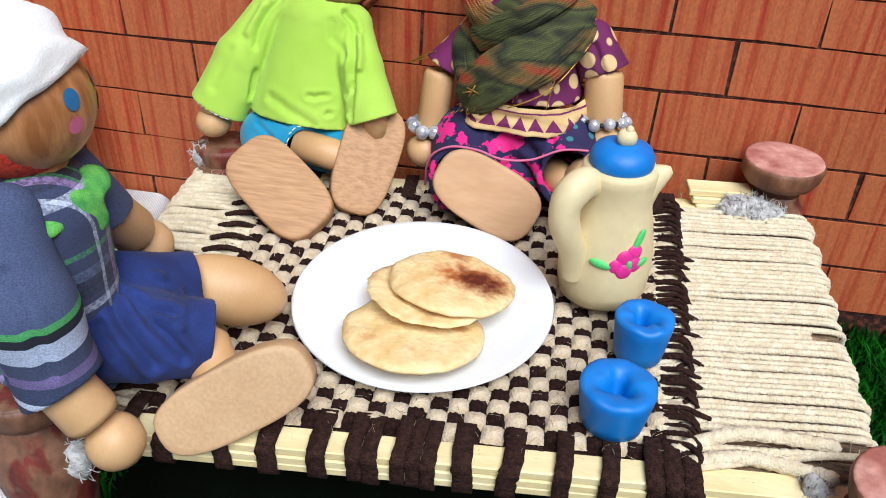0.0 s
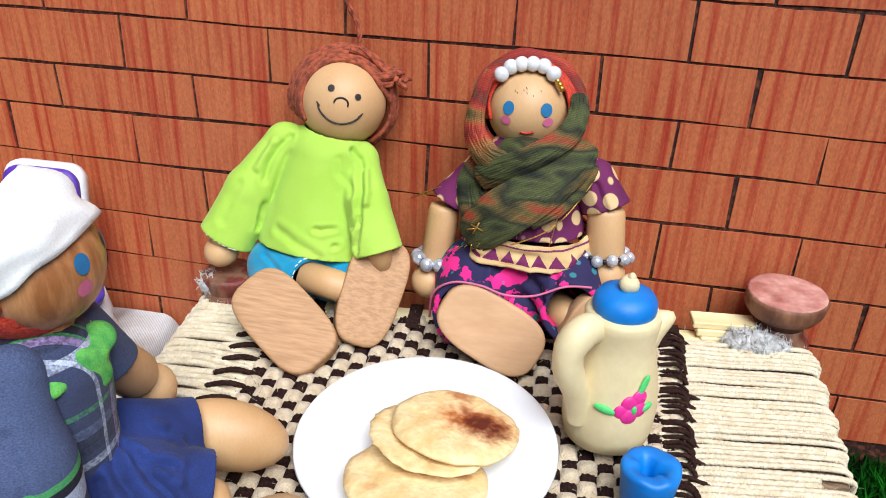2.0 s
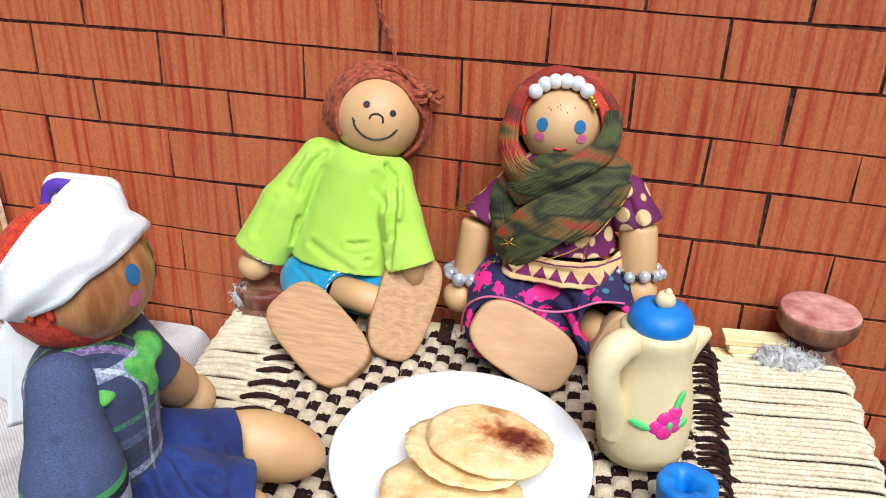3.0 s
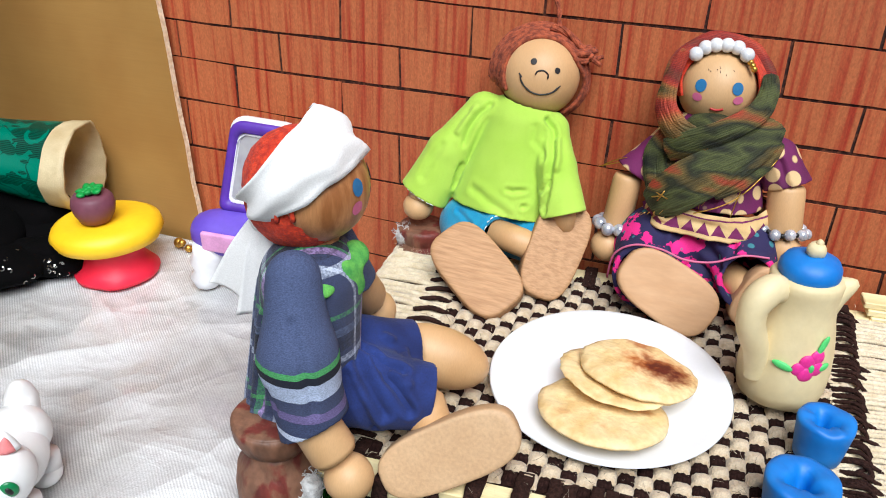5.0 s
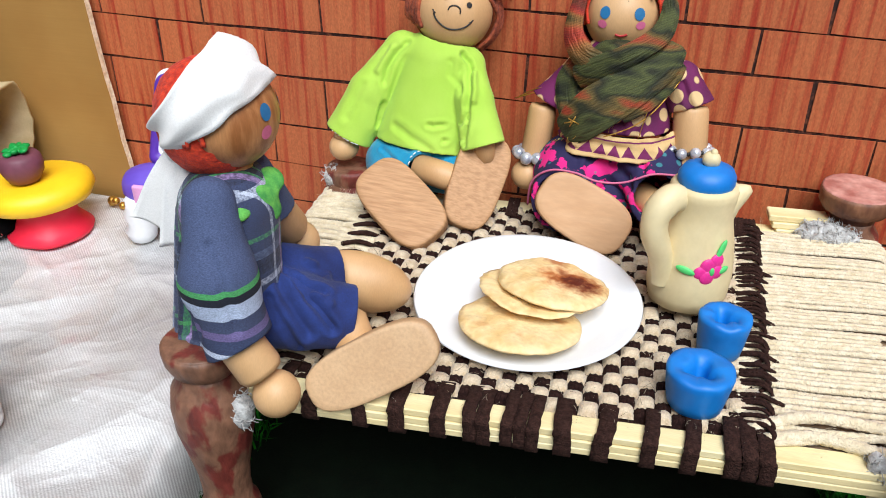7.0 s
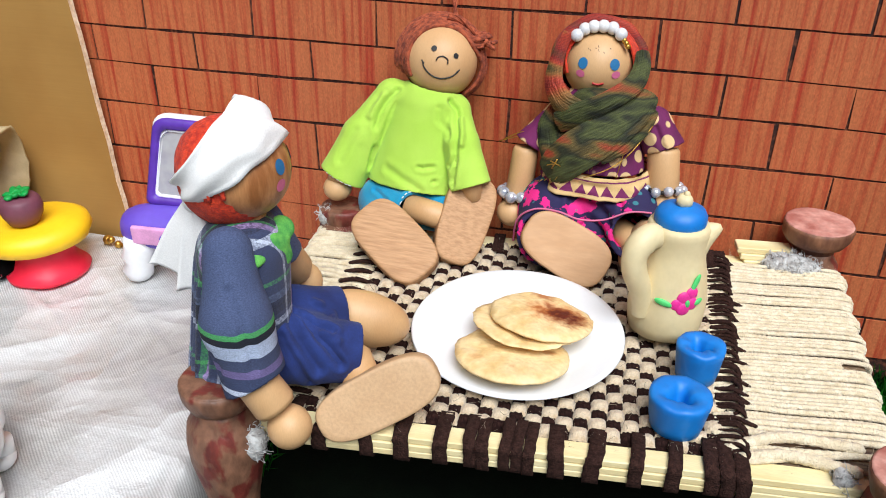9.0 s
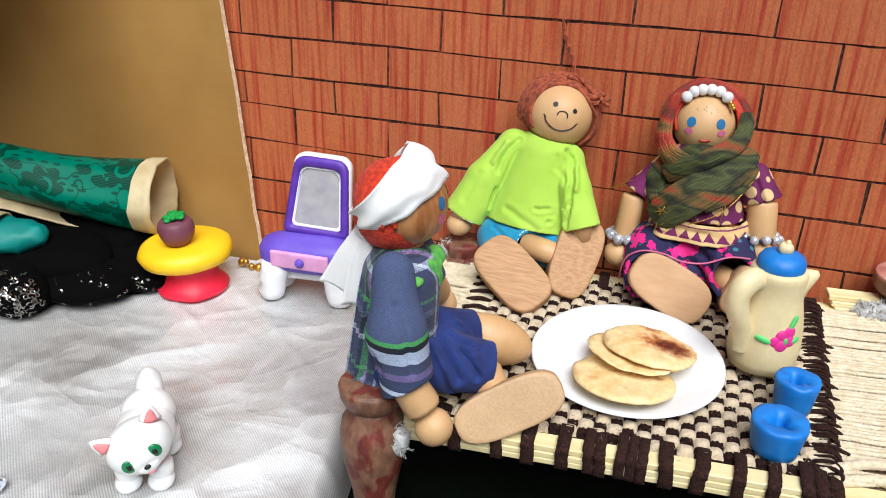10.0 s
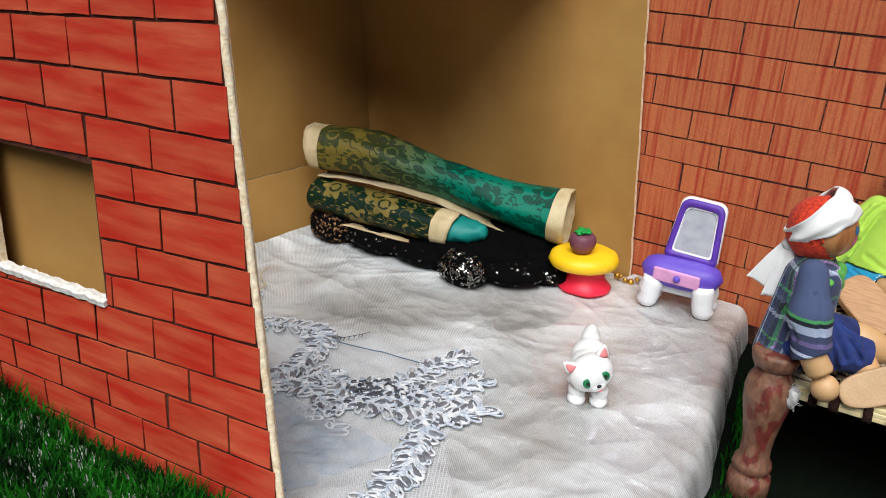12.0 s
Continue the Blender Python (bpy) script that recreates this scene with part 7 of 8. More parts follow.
def build_pot():
    p = thing("flower_pot", (-0.2925, -0.0690, 0.0432), "plum clay pot with green sprout on the yellow table", "pot")
    bm = bmesh.new()
    lathe(bm, [(0.0060, 0), (0.0080, 0.0008), (0.0108, 0.006), (0.0116, 0.0105), (0.0108, 0.0145), (0.0090, 0.0165), (0.0001, 0.0170)], (0, 0, 0), 32, wob=0.03)
    part("pot_body", bm, M_PLUM, p)
    bm = bmesh.new()
    rng = random.Random(5)
    for k in range(16):
        a = k * 2.4
        rr = 0.0012 + 0.0055 * (k / 16)
        ball(bm, (rr * math.cos(a), rr * math.sin(a), 0.0185 + rng.uniform(-0.0006, 0.0008)), (0.0026, 0.0022, 0.0014), 0, 10, Euler((rng.uniform(-0.4, 0.4), rng.uniform(-0.4, 0.4), a)).to_matrix(), wob=0.0006, freq=500)
    part("sprout", bm, M_LEAFCLAY, p, "green clay leaves")


def build_dresser():
    d = thing("dressing_table", (-0.2120, -0.0440, 0.0090), "toy dressing table in purple clay with framed mirror", "dressing table")
    rz = radians(8)
    d.rotation_euler = (0, 0, rz)
    for x in (-0.0205, 0.0205):
        for y in (-0.0085, 0.010):
            bm = bmesh.new()
            st = [(x * 1.10, y, 0.0), (x * 1.10, y, 0.002), (x * 1.12, y, 0.006), (x * 1.06, y, 0.0105), (x * 1.08, y * 0.95, 0.015), (x * 1.0, y * 0.9, 0.021), (x * 0.98, y * 0.9, 0.027)]
            tube(bm, st, [0.0052, 0.0078, 0.0088, 0.0080, 0.0090, 0.0092, 0.0085], 18)
            for vert in bm.verts:
                vert.co += (vert.co - V(x, y, vert.co.z)) * 0.16 * noise.noise(vert.co * 140)
            part("leg", bm, M_WHITECLAY, d, "white clay leg")
    bm = bmesh.new()
    rbox(bm, (0.052, 0.016, 0.010), pose(0, 0.003, 0.017), 0.004, 3)
    part("apron", bm, M_WHITECLAY, d, "white clay underside")
    bm = bmesh.new()
    rings = []
    for k in range(17):
        t = k / 16 * 2 - 1
        w = (1 - abs(t) ** 3.2) ** 0.45 if abs(t) < 1 else 0.02
        w = max(w, 0.05)
        rings.append(ring((t * 0.0335, 0.0, 0.0315 - 0.0012 * (1 - t * t)), Y, Z, 0.0150 * w, 0.0122 * w, 24, 2.4, 0.03, t))
    loft(bm, rings)
    part("cabinet", bm, M_PURPLE, d, "rounded purple clay body")
    bm = bmesh.new()
    rbox(bm, (0.038, 0.003, 0.0115), pose(-0.001, -0.0146, 0.0312, 6, 2, 0), 0.0014, 3)
    drawer = part("drawer", bm, M_PALEPINK, d, "pale pink clay drawer front")
    bm = bmesh.new()
    ball(bm, (0, -0.0175, 0.0312), (0.0030, 0.0022, 0.0030), 0, 14)
    finish("drawer_knob", bm, M_PURPLE, drawer)
    # mirror, leaning back
    mm = pose(0.0035, 0.0055, 0.0405, -13, 3, 0)
    def plate(name, w0, w1, h, th, y, material, parent, z0=0.0, label="", hole=None):
        bm = bmesh.new()
        outs = []
        def outline(w0, w1, za, zb, rr):
            pts = []
            for cx, cz, a0 in ((w1 / 2 - rr, zb - rr, 0), (-w1 / 2 + rr, zb - rr, 90), (-w0 / 2 + rr * 0.5, za + rr * 0.5, 180), (w0 / 2 - rr * 0.5, za + rr * 0.5, 270)):
                q = rr if a0 < 180 else rr * 0.5
                for k in range(6):
                    a = radians(a0 + 18 * k)
                    pts.append((cx + q * math.cos(a), cz + q * math.sin(a)))
            return pts
        o = outline(w0, w1, z0, h, 0.008)
        e = 0.0012
        rows = []
        sh = lambda pts, s: [(x * (1 - s / (w1 / 2)), (z - h / 2) * (1 - s / (h / 2)) + h / 2) for x, z in pts]
        if hole:
            i = outline(*hole[:4], 0.0045)
            for pts, yy in ((i, y), (sh(i, -0.0006), y - th), (sh(o, 0.001), y - th), (o, y - th + e), (o, y)):
                rows.append([mm @ V(x, yy, z) for x, z in pts])
            rows.append(rows[0])
            loft(bm, rows, 0, False, False)
        else:
            for pts, yy in ((sh(o, e), y), (o, y - e), (o, y - th + e), (sh(o, e), y - th)):
                rows.append([mm @ V(x, yy, z) for x, z in pts])
            loft(bm, rows)
        return part(name, bm, material, parent, label)
    back = plate("mirror_back", 0.044, 0.038, 0.0525, 0.0070, 0.0070, M_WHITECLAY, d, label="white clay mirror backing")
    plate("mirror_frame", 0.043, 0.036, 0.0505, 0.0030, -0.0002, M_VIOLET, d, label="violet clay mirror frame", hole=(0.032, 0.0265, 0.0055, 0.0440))
    bm = bmesh.new()
    v = [bm.verts.new(mm @ V(x, -0.0012, z)) for x, z in ((-0.016, 0.004), (0.016, 0.004), (0.0135, 0.0445), (-0.0135, 0.0445))]
    bm.faces.new(v)
    part("mirror", bm, M_MIRROR, d, "hazy silver foil mirror", smooth=False)
    plate("mirror_rim", 0.0335, 0.0280, 0.0448, 0.0012, -0.0012, M_WHITECLAY, d, z0=0.0045, label="thin white rim round the mirror", hole=(0.0295, 0.0242, 0.0068, 0.0428))


def build_cat():
    bm = bmesh.new()
    W, G, P, K = range(4)
    h = V(-0.1985, -0.2300, 0.0320)
    f = V(0.70, -0.66, 0.0).normalized()
    up = V(-0.36, -0.28, 1.0)
    up = (up - f * up.dot(f)).normalized()
    sd = f.cross(up).normalized()
    rot = Matrix((sd, -f, up)).transposed()
    ball(bm, h, (0.0150, 0.0130, 0.0122), W, 28, rot)
    ball(bm, h + f * 0.0075 - up * 0.0045, (0.0066, 0.0060, 0.0048), W, 20, rot)
    for s in (-1, 1):
        p = h + sd * s * 0.0108 + up * 0.0086
        for base, tip, m, off in ((0.0048, 0.0078, W, 0.0), (0.0032, 0.0060, P, 0.0014)):
            rings = []
            d = (up + sd * s * 0.55).normalized()
            a, b = frame_of(d, f)
            for t in np.linspace(0, 1, 6):
                rings.append(ring(p + d * tip * t + f * off, a, b, base * (1 - t) ** 0.75 + 0.0002, base * 0.55 * (1 - t) ** 0.75 + 0.0002, 14))
            loft(bm, rings, m)
        e = h + sd * s * 0.0062 + f * 0.0112 + up * 0.0008
        ball(bm, e, (0.0030, 0.0012, 0.0036), G, 16, rot)
        ball(bm, e + f * 0.0007, (0.0012, 0.0010, 0.0020), K, 12, rot)
    ball(bm, h + f * 0.0135 - up * 0.0030, (0.0016, 0.0010, 0.0011), K, 12, rot)
    ball(bm, h + f * 0.0125 - up * 0.0072, (0.0018, 0.0008, 0.0006), P, 10, rot)
    # body, upright behind the tilted head
    f = V(0.46, -0.84, -0.10).normalized()
    up = V(0.03, -0.05, 1.0)
    up = (up - f * up.dot(f)).normalized()
    sd = f.cross(up).normalized()
    rot = Matrix((sd, -f, up)).transposed()
    ball(bm, h - f * 0.0140 - up * 0.0055, (0.0135, 0.0175, 0.0115), W, 28, rot)
    ball(bm, h - f * 0.0255 - up * 0.0035, (0.0125, 0.0115, 0.0115), W, 24, rot)
    tube(bm, spline([h - f * 0.033 - up * 0.002, h - f * 0.037 + up * 0.006, h - f * 0.035 + up * 0.0130], 5), [0.0066, 0.0068, 0.0068, 0.0066, 0.0064, 0.0060, 0.0054, 0.0046, 0.0036, 0.0024, 0.001], 14, W)
    for s in (-1, 1):
        for fwd in (-0.002, -0.026):
            q = h + sd * s * 0.0072 + f * fwd
            tube(bm, [V(q.x, q.y, h.z - 0.012), V(q.x, q.y, 0.0115)], [0.0058, 0.0056], 14, W)
            ball(bm, V(q.x, q.y, 0.0118) + f * 0.0018, (0.0062, 0.0070, 0.0040), W, 16, rot)
    ob = finish("cat_figurine", bm, [M_CAT, M_CATGREEN, M_CATPINK, M_BLACK])
    tagged(ob, "white cat figurine with green eyes on the silver cloth", "figurine")


build_table()
build_pot()
build_dresser()
build_cat()


# ---- folded and rolled fabrics ----
def roll_cloth(name, pts, radii, material, label, hem0=0.0, hem1=0.0, flat=0.8, seed=0, open_end=True, fold=0.06):
    """A soft roll of cloth with cream hems at its ends."""
    t = thing(name, pts[0], label, "fabric roll", "rolled fabrics in the house")
    path = spline(pts, 10)
    m = len(path)
    rows = []
    for k, p in enumerate(path):
        d = (path[min(k + 1, m - 1)] - path[max(k - 1, 0)]).normalized()
        a, b = frame_of(d)
        f = k / (m - 1) * (len(radii) - 1)
        i = min(int(f), len(radii) - 2)
        r = radii[i] + (radii[i + 1] - radii[i]) * (f - i)
        rr = []
        for j in range(40):
            th = 2 * math.pi * j / 40
            w = 1 + fold * noise.noise(V(math.cos(th) * 1.6, math.sin(th) * 1.6, k * 0.10 + seed)) + 0.03 * noise.noise(V(math.cos(th) * 4, math.sin(th) * 4, k * 0.25 + seed))
            rr.append(p + a * r * w * math.cos(th) + b * r * flat * w * math.sin(th))
        rows.append(rr)
    k0, k1 = int(hem0 * m), m - 1 - int(hem1 * m)
    bm = bmesh.new()
    vs = loft(bm, rows[k0:k1 + 1], 0, False, False)
    uvl = bm.loops.layers.uv.new("cloth")
    lens = [0.0]
    for p, q in zip(path, path[1:]):
        lens.append(lens[-1] + (q - p).length)
    place = {}
    for k, row in enumerate(vs):
        for j, vert in enumerate(row):
            place[vert] = (lens[k0 + k], j / 40 * 2 * math.pi * radii[0])
    for f in bm.faces:
        hi = max(place[lp.vert][1] for lp in f.loops)
        for lp in f.loops:
            u, v = place[lp.vert]
            if hi - v > 0.5 * 2 * math.pi * radii[0]:
                v += 2 * math.pi * radii[0]
            lp[uvl].uv = (u, v)
    if hem0 == 0:
        bm.faces.new(vs[0][::-1])
    wpart("brocade", bm, material, t)
    for lo, hi in ((0, k0), (k1, m - 1)):
        if hi > lo:
            bm = bmesh.new()
            grow = []
            for k in range(lo, hi + 1):
                last = k in (0, m - 1)
                dd = (path[min(k + 1, m - 1)] - path[max(k - 1, 0)]).normalized()
                grow.append([path[k] + (q - path[k]) * (1.035 + 0.02 * noise.noise(q * 130)) + dd * ((0.0016 * noise.noise(V(j * 0.5, k, seed)) + 0.003 * math.cos(j / 40 * 6.283 + seed)) if last else 0)
                             for j, q in enumerate(rows[k])])
            if lo:
                end = grow[-1]
                ce = path[-1]
                grow += [[ce + (q - ce) * 0.93 for q in end], [path[-4] + (q - path[-4]) * 0.85 for q in rows[-4]], [path[-9] + (q - path[-9]) * 0.8 for q in rows[-9]]]
                loft(bm, grow, 0, False, True)
            else:
                loft(bm, grow, 0, True, False)
            wpart("hem", bm, M_CUFF, t, "cream satin hem")
    return t


def sheet(parent, name, rows_pts, material, thick=0.0012, label=""):
    """A draped layer through rows of points."""
    bm = bmesh.new()
    cols = [spline(r, 6) for r in rows_pts]
    n = len(cols[0])
    grid = []
    for i in range(n):
        grid.append(spline([c[i] for c in cols], 4))
    rows = []
    for g in grid:
        g2 = [p + V(0, 0, 0.0014 * noise.noise(p * 70)) for p in g]
        rows.append(g2 + [p - V(0, 0, thick) for p in reversed(g2)])
    loft(bm, rows)
    return wpart(name, bm, material, parent, label)


roll_top = roll_cloth("brocade_roll", [(-0.566, -0.118, 0.092), (-0.50, -0.098, 0.091), (-0.44, -0.078, 0.080), (-0.38, -0.055, 0.065), (-0.322, -0.040, 0.058)], [0.0225, 0.0236, 0.0178, 0.0222, 0.0265],
                      M_BROCADE, "rolled green and gold brocade with cream hems on the fabric pile", 0.085, 0.075, 0.92, 1.0, fold=0.16)
sheet(roll_top, "lining", [[(-0.545, -0.1335, 0.0695), (-0.50, -0.1225, 0.0710), (-0.44, -0.0990, 0.0635), (-0.385, -0.073, 0.0440), (-0.335, -0.058, 0.0310)],
                           [(-0.550, -0.125, 0.0680), (-0.50, -0.112, 0.0690), (-0.44, -0.092, 0.0630), (-0.385, -0.062, 0.0430), (-0.330, -0.045, 0.0300)],
                           [(-0.555, -0.090, 0.0700), (-0.50, -0.080, 0.0700), (-0.44, -0.060, 0.0660), (-0.385, -0.040, 0.0450), (-0.335, -0.025, 0.0330)]], M_HEM, 0.0014, "cream lining layer")
roll_low = roll_cloth("brocade_roll", [(-0.548, -0.128, 0.0490), (-0.500, -0.124, 0.0490), (-0.450, -0.116, 0.0470), (-0.400, -0.107, 0.0445)], [0.0185, 0.0190, 0.0185, 0.0175],
                      M_BROCADE2, "folded dark green brocade with gold flowers under the roll", 0.0, 0.13, 0.86, 5.0)
bm = bmesh.new()
tube(bm, spline([(-0.425, -0.1110, 0.0455), (-0.395, -0.1050, 0.0450), (-0.372, -0.0960, 0.0470)], 6), [0.0150, 0.0150, 0.0150, 0.0148, 0.0146, 0.0140, 0.0135, 0.0128, 0.0120, 0.0110, 0.0095, 0.0075, 0.004], 24, 0, 0.8)
for v in bm.verts:
    v.co += V(0.0, 0.8, 1.0) * 0.0042 * noise.noise(v.co * 120)
wpart("lining", bm, M_TEAL, roll_low, "teal net lining")
sheet(roll_low, "lining_edge", [[(-0.53, -0.139, 0.0300), (-0.48, -0.136, 0.0308), (-0.43, -0.127, 0.0288), (-0.385, -0.116, 0.0275)], [(-0.53, -0.118, 0.0310), (-0.48, -0.112, 0.0320), (-0.43, -0.104, 0.0300), (-0.37, -0.090, 0.0280)],
                                [(-0.53, -0.080, 0.0300), (-0.48, -0.075, 0.0300), (-0.43, -0.070, 0.0280), (-0.36, -0.062, 0.0270)]], M_HEM, 0.0013, "beige fold edge")
sheet(roll_low, "lining_strip", [[(-0.395, -0.118, 0.0305), (-0.370, -0.112, 0.0290), (-0.345, -0.104, 0.0280)], [(-0.395, -0.110, 0.0315), (-0.368, -0.104, 0.0300), (-0.340, -0.096, 0.0285)],
                                 [(-0.395, -0.100, 0.0305), (-0.366, -0.094, 0.0290), (-0.338, -0.088, 0.0280)]], M_TEAL, 0.0012, "teal strip of lining")


def build_sequin_cloth():
    t = thing("sequin_cloth", (-0.45, -0.10, 0.009), "bundled black velvet cloth with silver sequins under the brocade", "fabric")
    rng = random.Random(77)
    lumps = [((-0.525, -0.128, 0.0215), (0.026, 0.022, 0.0150)), ((-0.480, -0.115, 0.0200), (0.040, 0.030, 0.0130)), ((-0.425, -0.105, 0.0190), (0.040, 0.034, 0.0125)),
             ((-0.372, -0.128, 0.0225), (0.022, 0.020, 0.0150)), ((-0.350, -0.092, 0.0190), (0.036, 0.030, 0.0115)), ((-0.325, -0.070, 0.0170), (0.026, 0.024, 0.0095)), ((-0.44, -0.06, 0.0230), (0.085, 0.034, 0.0150)), ((-0.47, -0.083, 0.0260), (0.070, 0.032, 0.0150)), ((-0.385, -0.085, 0.0270), (0.050, 0.034, 0.0150)), ((-0.365, -0.055, 0.0230), (0.045, 0.030, 0.0130))]
    for k, (c, r) in enumerate(lumps):
        bm = bmesh.new()
        ball(bm, c, r, 0, 36, wob=0.0045, freq=55)
        wpart("fold", bm, M_BLACKCLOTH, t)
    bm = bmesh.new()
    stitched(bm, 0, [((-0.545, -0.122, 0.0200), (-0.400, -0.112, 0.0200), 0.0150, 0.0150), ((-0.400, -0.112, 0.0200), (-0.322, -0.076, 0.0170), 0.0150, 0.0120),
                     ((-0.535, -0.085, 0.0270), (-0.345, -0.052, 0.0240), 0.0220, 0.0190), ((-0.400, -0.110, 0.0220), (-0.372, -0.124, 0.0210), 0.0150, 0.0160)], 0.008, shell=1.0, cell=0.0016, wrinkle=0.0015, seed=3.0)
    wpart("velvet_layer", bm, M_BLACKCLOTH, t)
    bm = bmesh.new()
    for k, (c, r) in enumerate(lumps[:6]):
        count = 190 if k == 3 else (130 if k == 0 else 70)
        for _ in range(count):
            d = V(rng.gauss(0.2, 1), -abs(rng.gauss(0.7, 0.9)), rng.gauss(0.35, 0.7)).normalized()
            if k not in (0, 3) and noise.noise(V(d.x * 3 + k, d.y * 3, d.z * 3)) < 0.08:
                continue
            p = Vector(c) + V(d.x * r[0], d.y * r[1], d.z * r[2])
            p += d * (0.0045 * noise.noise(p * 55) + 0.0005)
            nn = (d + V(rng.uniform(-0.5, 0.5), rng.uniform(-0.5, 0.5), rng.uniform(-0.5, 0.5))).normalized()
            a, b = frame_of(nn)
            rr = rng.uniform(0.0013, 0.0019) if k == 3 else rng.uniform(0.0010, 0.0015)
            turn = rng.uniform(0, 6.3)
            arc = [turn + q for q in np.linspace(0, 3.9, 7)]
            oc = [bm.verts.new(p + (a * math.cos(q) + b * math.sin(q)) * rr + nn * 0.0002) for q in arc]
            ic = [bm.verts.new(p + (a * math.cos(q) + b * math.sin(q)) * rr * 0.55 + nn * 0.0004) for q in arc]
            for q in range(6):
                bm.faces.new((oc[q], oc[q + 1], ic[q + 1], ic[q])).material_index = 1 if k == 0 else 0
    me = bpy.data.meshes.new("sequin_layer")
    bm.to_mesh(me)
    bm.free()
    me.materials.append(M_SEQUIN)
    me.materials.append(M_COPPER)
    ob = new("sequin_layer", me)
    under(ob, t)
    tagged(ob, "scattered dark silver sequins", kind="stuff")


build_sequin_cloth()


# ---- lace on the floor ----
def build_lace():
    t = thing("lace_trim", (-0.34, -0.32, 0.012), "white looped cord lace with grey beads on tulle netting", "lace")
    rng = random.Random(88)
    zf = lambda x, y, o=0.0: max(cloth_z(x, y), 0.006) + 0.0014 + o
    net = bpy.data.materials.new("white tulle")
    net.use_nodes = True
    nt = net.node_tree
    p = nt.nodes["Principled BSDF"]
    p.inputs["Base Color"].default_value = (*lin(240, 241, 243), 1)
    p.inputs["Roughness"].default_value = 0.6
    tc = nt.nodes.new("ShaderNodeTexCoord")
    sp = nt.nodes.new("ShaderNodeSeparateXYZ")
    link(nt, tc.outputs["Object"], sp.inputs[0])

    def threads(ax, ay):
        mu = [nt.nodes.new("ShaderNodeMath") for _ in range(4)]
        mu[0].operation, mu[1].operation, mu[2].operation, mu[3].operation = "MULTIPLY", "MULTIPLY_ADD", "FRACT", "LESS_THAN"
        link(nt, sp.outputs["X"], mu[0].inputs[0])
        mu[0].inputs[1].default_value = ax
        link(nt, sp.outputs["Y"], mu[1].inputs[0])
        mu[1].inputs[1].default_value = ay
        link(nt, mu[0].outputs[0], mu[1].inputs[2])
        link(nt, mu[1].outputs[0], mu[2].inputs[0])
        link(nt, mu[2].outputs[0], mu[3].inputs[0])
        mu[3].inputs[1].default_value = 0.24
        return mu[3].outputs[0]
    mxn = nt.nodes.new("ShaderNodeMath")
    mxn.operation = "MAXIMUM"
    link(nt, threads(430, 250), mxn.inputs[0])
    link(nt, threads(-250, 430), mxn.inputs[1])
    mr = nt.nodes.new("ShaderNodeMapRange")
    mr.inputs["To Min"].default_value, mr.inputs["To Max"].default_value = 0.05, 0.62
    link(nt, mxn.outputs[0], mr.inputs["Value"])
    link(nt, mr.outputs[0], p.inputs["Alpha"])

    def along(pts, v):
        for (a, xa), (b, xb) in zip(pts, pts[1:]):
            if a <= v <= b:
                return xa + (xb - xa) * (v - a) / (b - a)
        return pts[-1][1]
    right = [(-0.54, -0.20), (-0.42, -0.20), (-0.365, -0.209), (-0.34, -0.232), (-0.3135, -0.2497), (-0.292, -0.2405), (-0.26, -0.262), (-0.2326, -0.280), (-0.229, -0.295)]
    left = [(-0.54, -0.52), (-0.32, -0.52), (-0.3005, -0.5134), (-0.2886, -0.4617), (-0.2713, -0.4026), (-0.246, -0.347), (-0.229, -0.300)]
    bm = bmesh.new()
    rows = []
    for j in range(81):
        y = -0.53 + 0.3008 * j / 80
        row = []
        for i in range(61):
            u = i / 60
            x = along(left, y) + (along(right, y) - along(left, y)) * u
            x += 0.003 * noise.noise(V(y * 60, u * 2, 1)) * (u > 0.9 or u < 0.1)
            row.append(bm.verts.new((x, y, zf(x, y) + 0.0025 * max(0, noise.noise(V(x * 26, y * 26, 6))))))
        rows.append(row)
    for r0, r1 in zip(rows, rows[1:]):
        for k in range(60):
            bm.faces.new((r0[k], r0[k + 1], r1[k + 1], r1[k]))
    wpart("tulle", bm, net, t, "white tulle net")

    def loop(x, y, ang, ln, wd, out):
        """A looped cord: two uneven turns of thin white braid."""
        for turn in range(2 if rng.random() < 0.45 else 1):
            pts = []
            l, w = ln * (1 - 0.34 * turn), wd * (1 - 0.45 * turn)
            bend = rng.uniform(-0.35, 0.35)
            for k in range(13):
                q = 2 * math.pi * k / 12
                lx = l * 0.5 * (1 - math.cos(q))
                ly = w * math.sin(q) * (0.55 + 0.45 * math.sin(q / 2)) + bend * lx * lx / ln
                ca, sa = math.cos(ang), math.sin(ang)
                px, py = x + ca * lx - sa * ly, y + sa * lx + ca * ly
                pts.append((px, py, zf(px, py, 0.0016 + 0.0010 * rng.random() + 0.0006 * turn)))
            tube(out, pts, 0.00080, 5)

    def bead(x, y, ang, ln, wd):
        m2 = bmesh.new()
        ball(m2, (x, y, zf(x, y, 0.0022)), (ln, wd, 0.0014), 0, 12, Euler((0, 0, ang)).to_matrix())
        wpart("bead", m2, M_LACEBEAD, t)
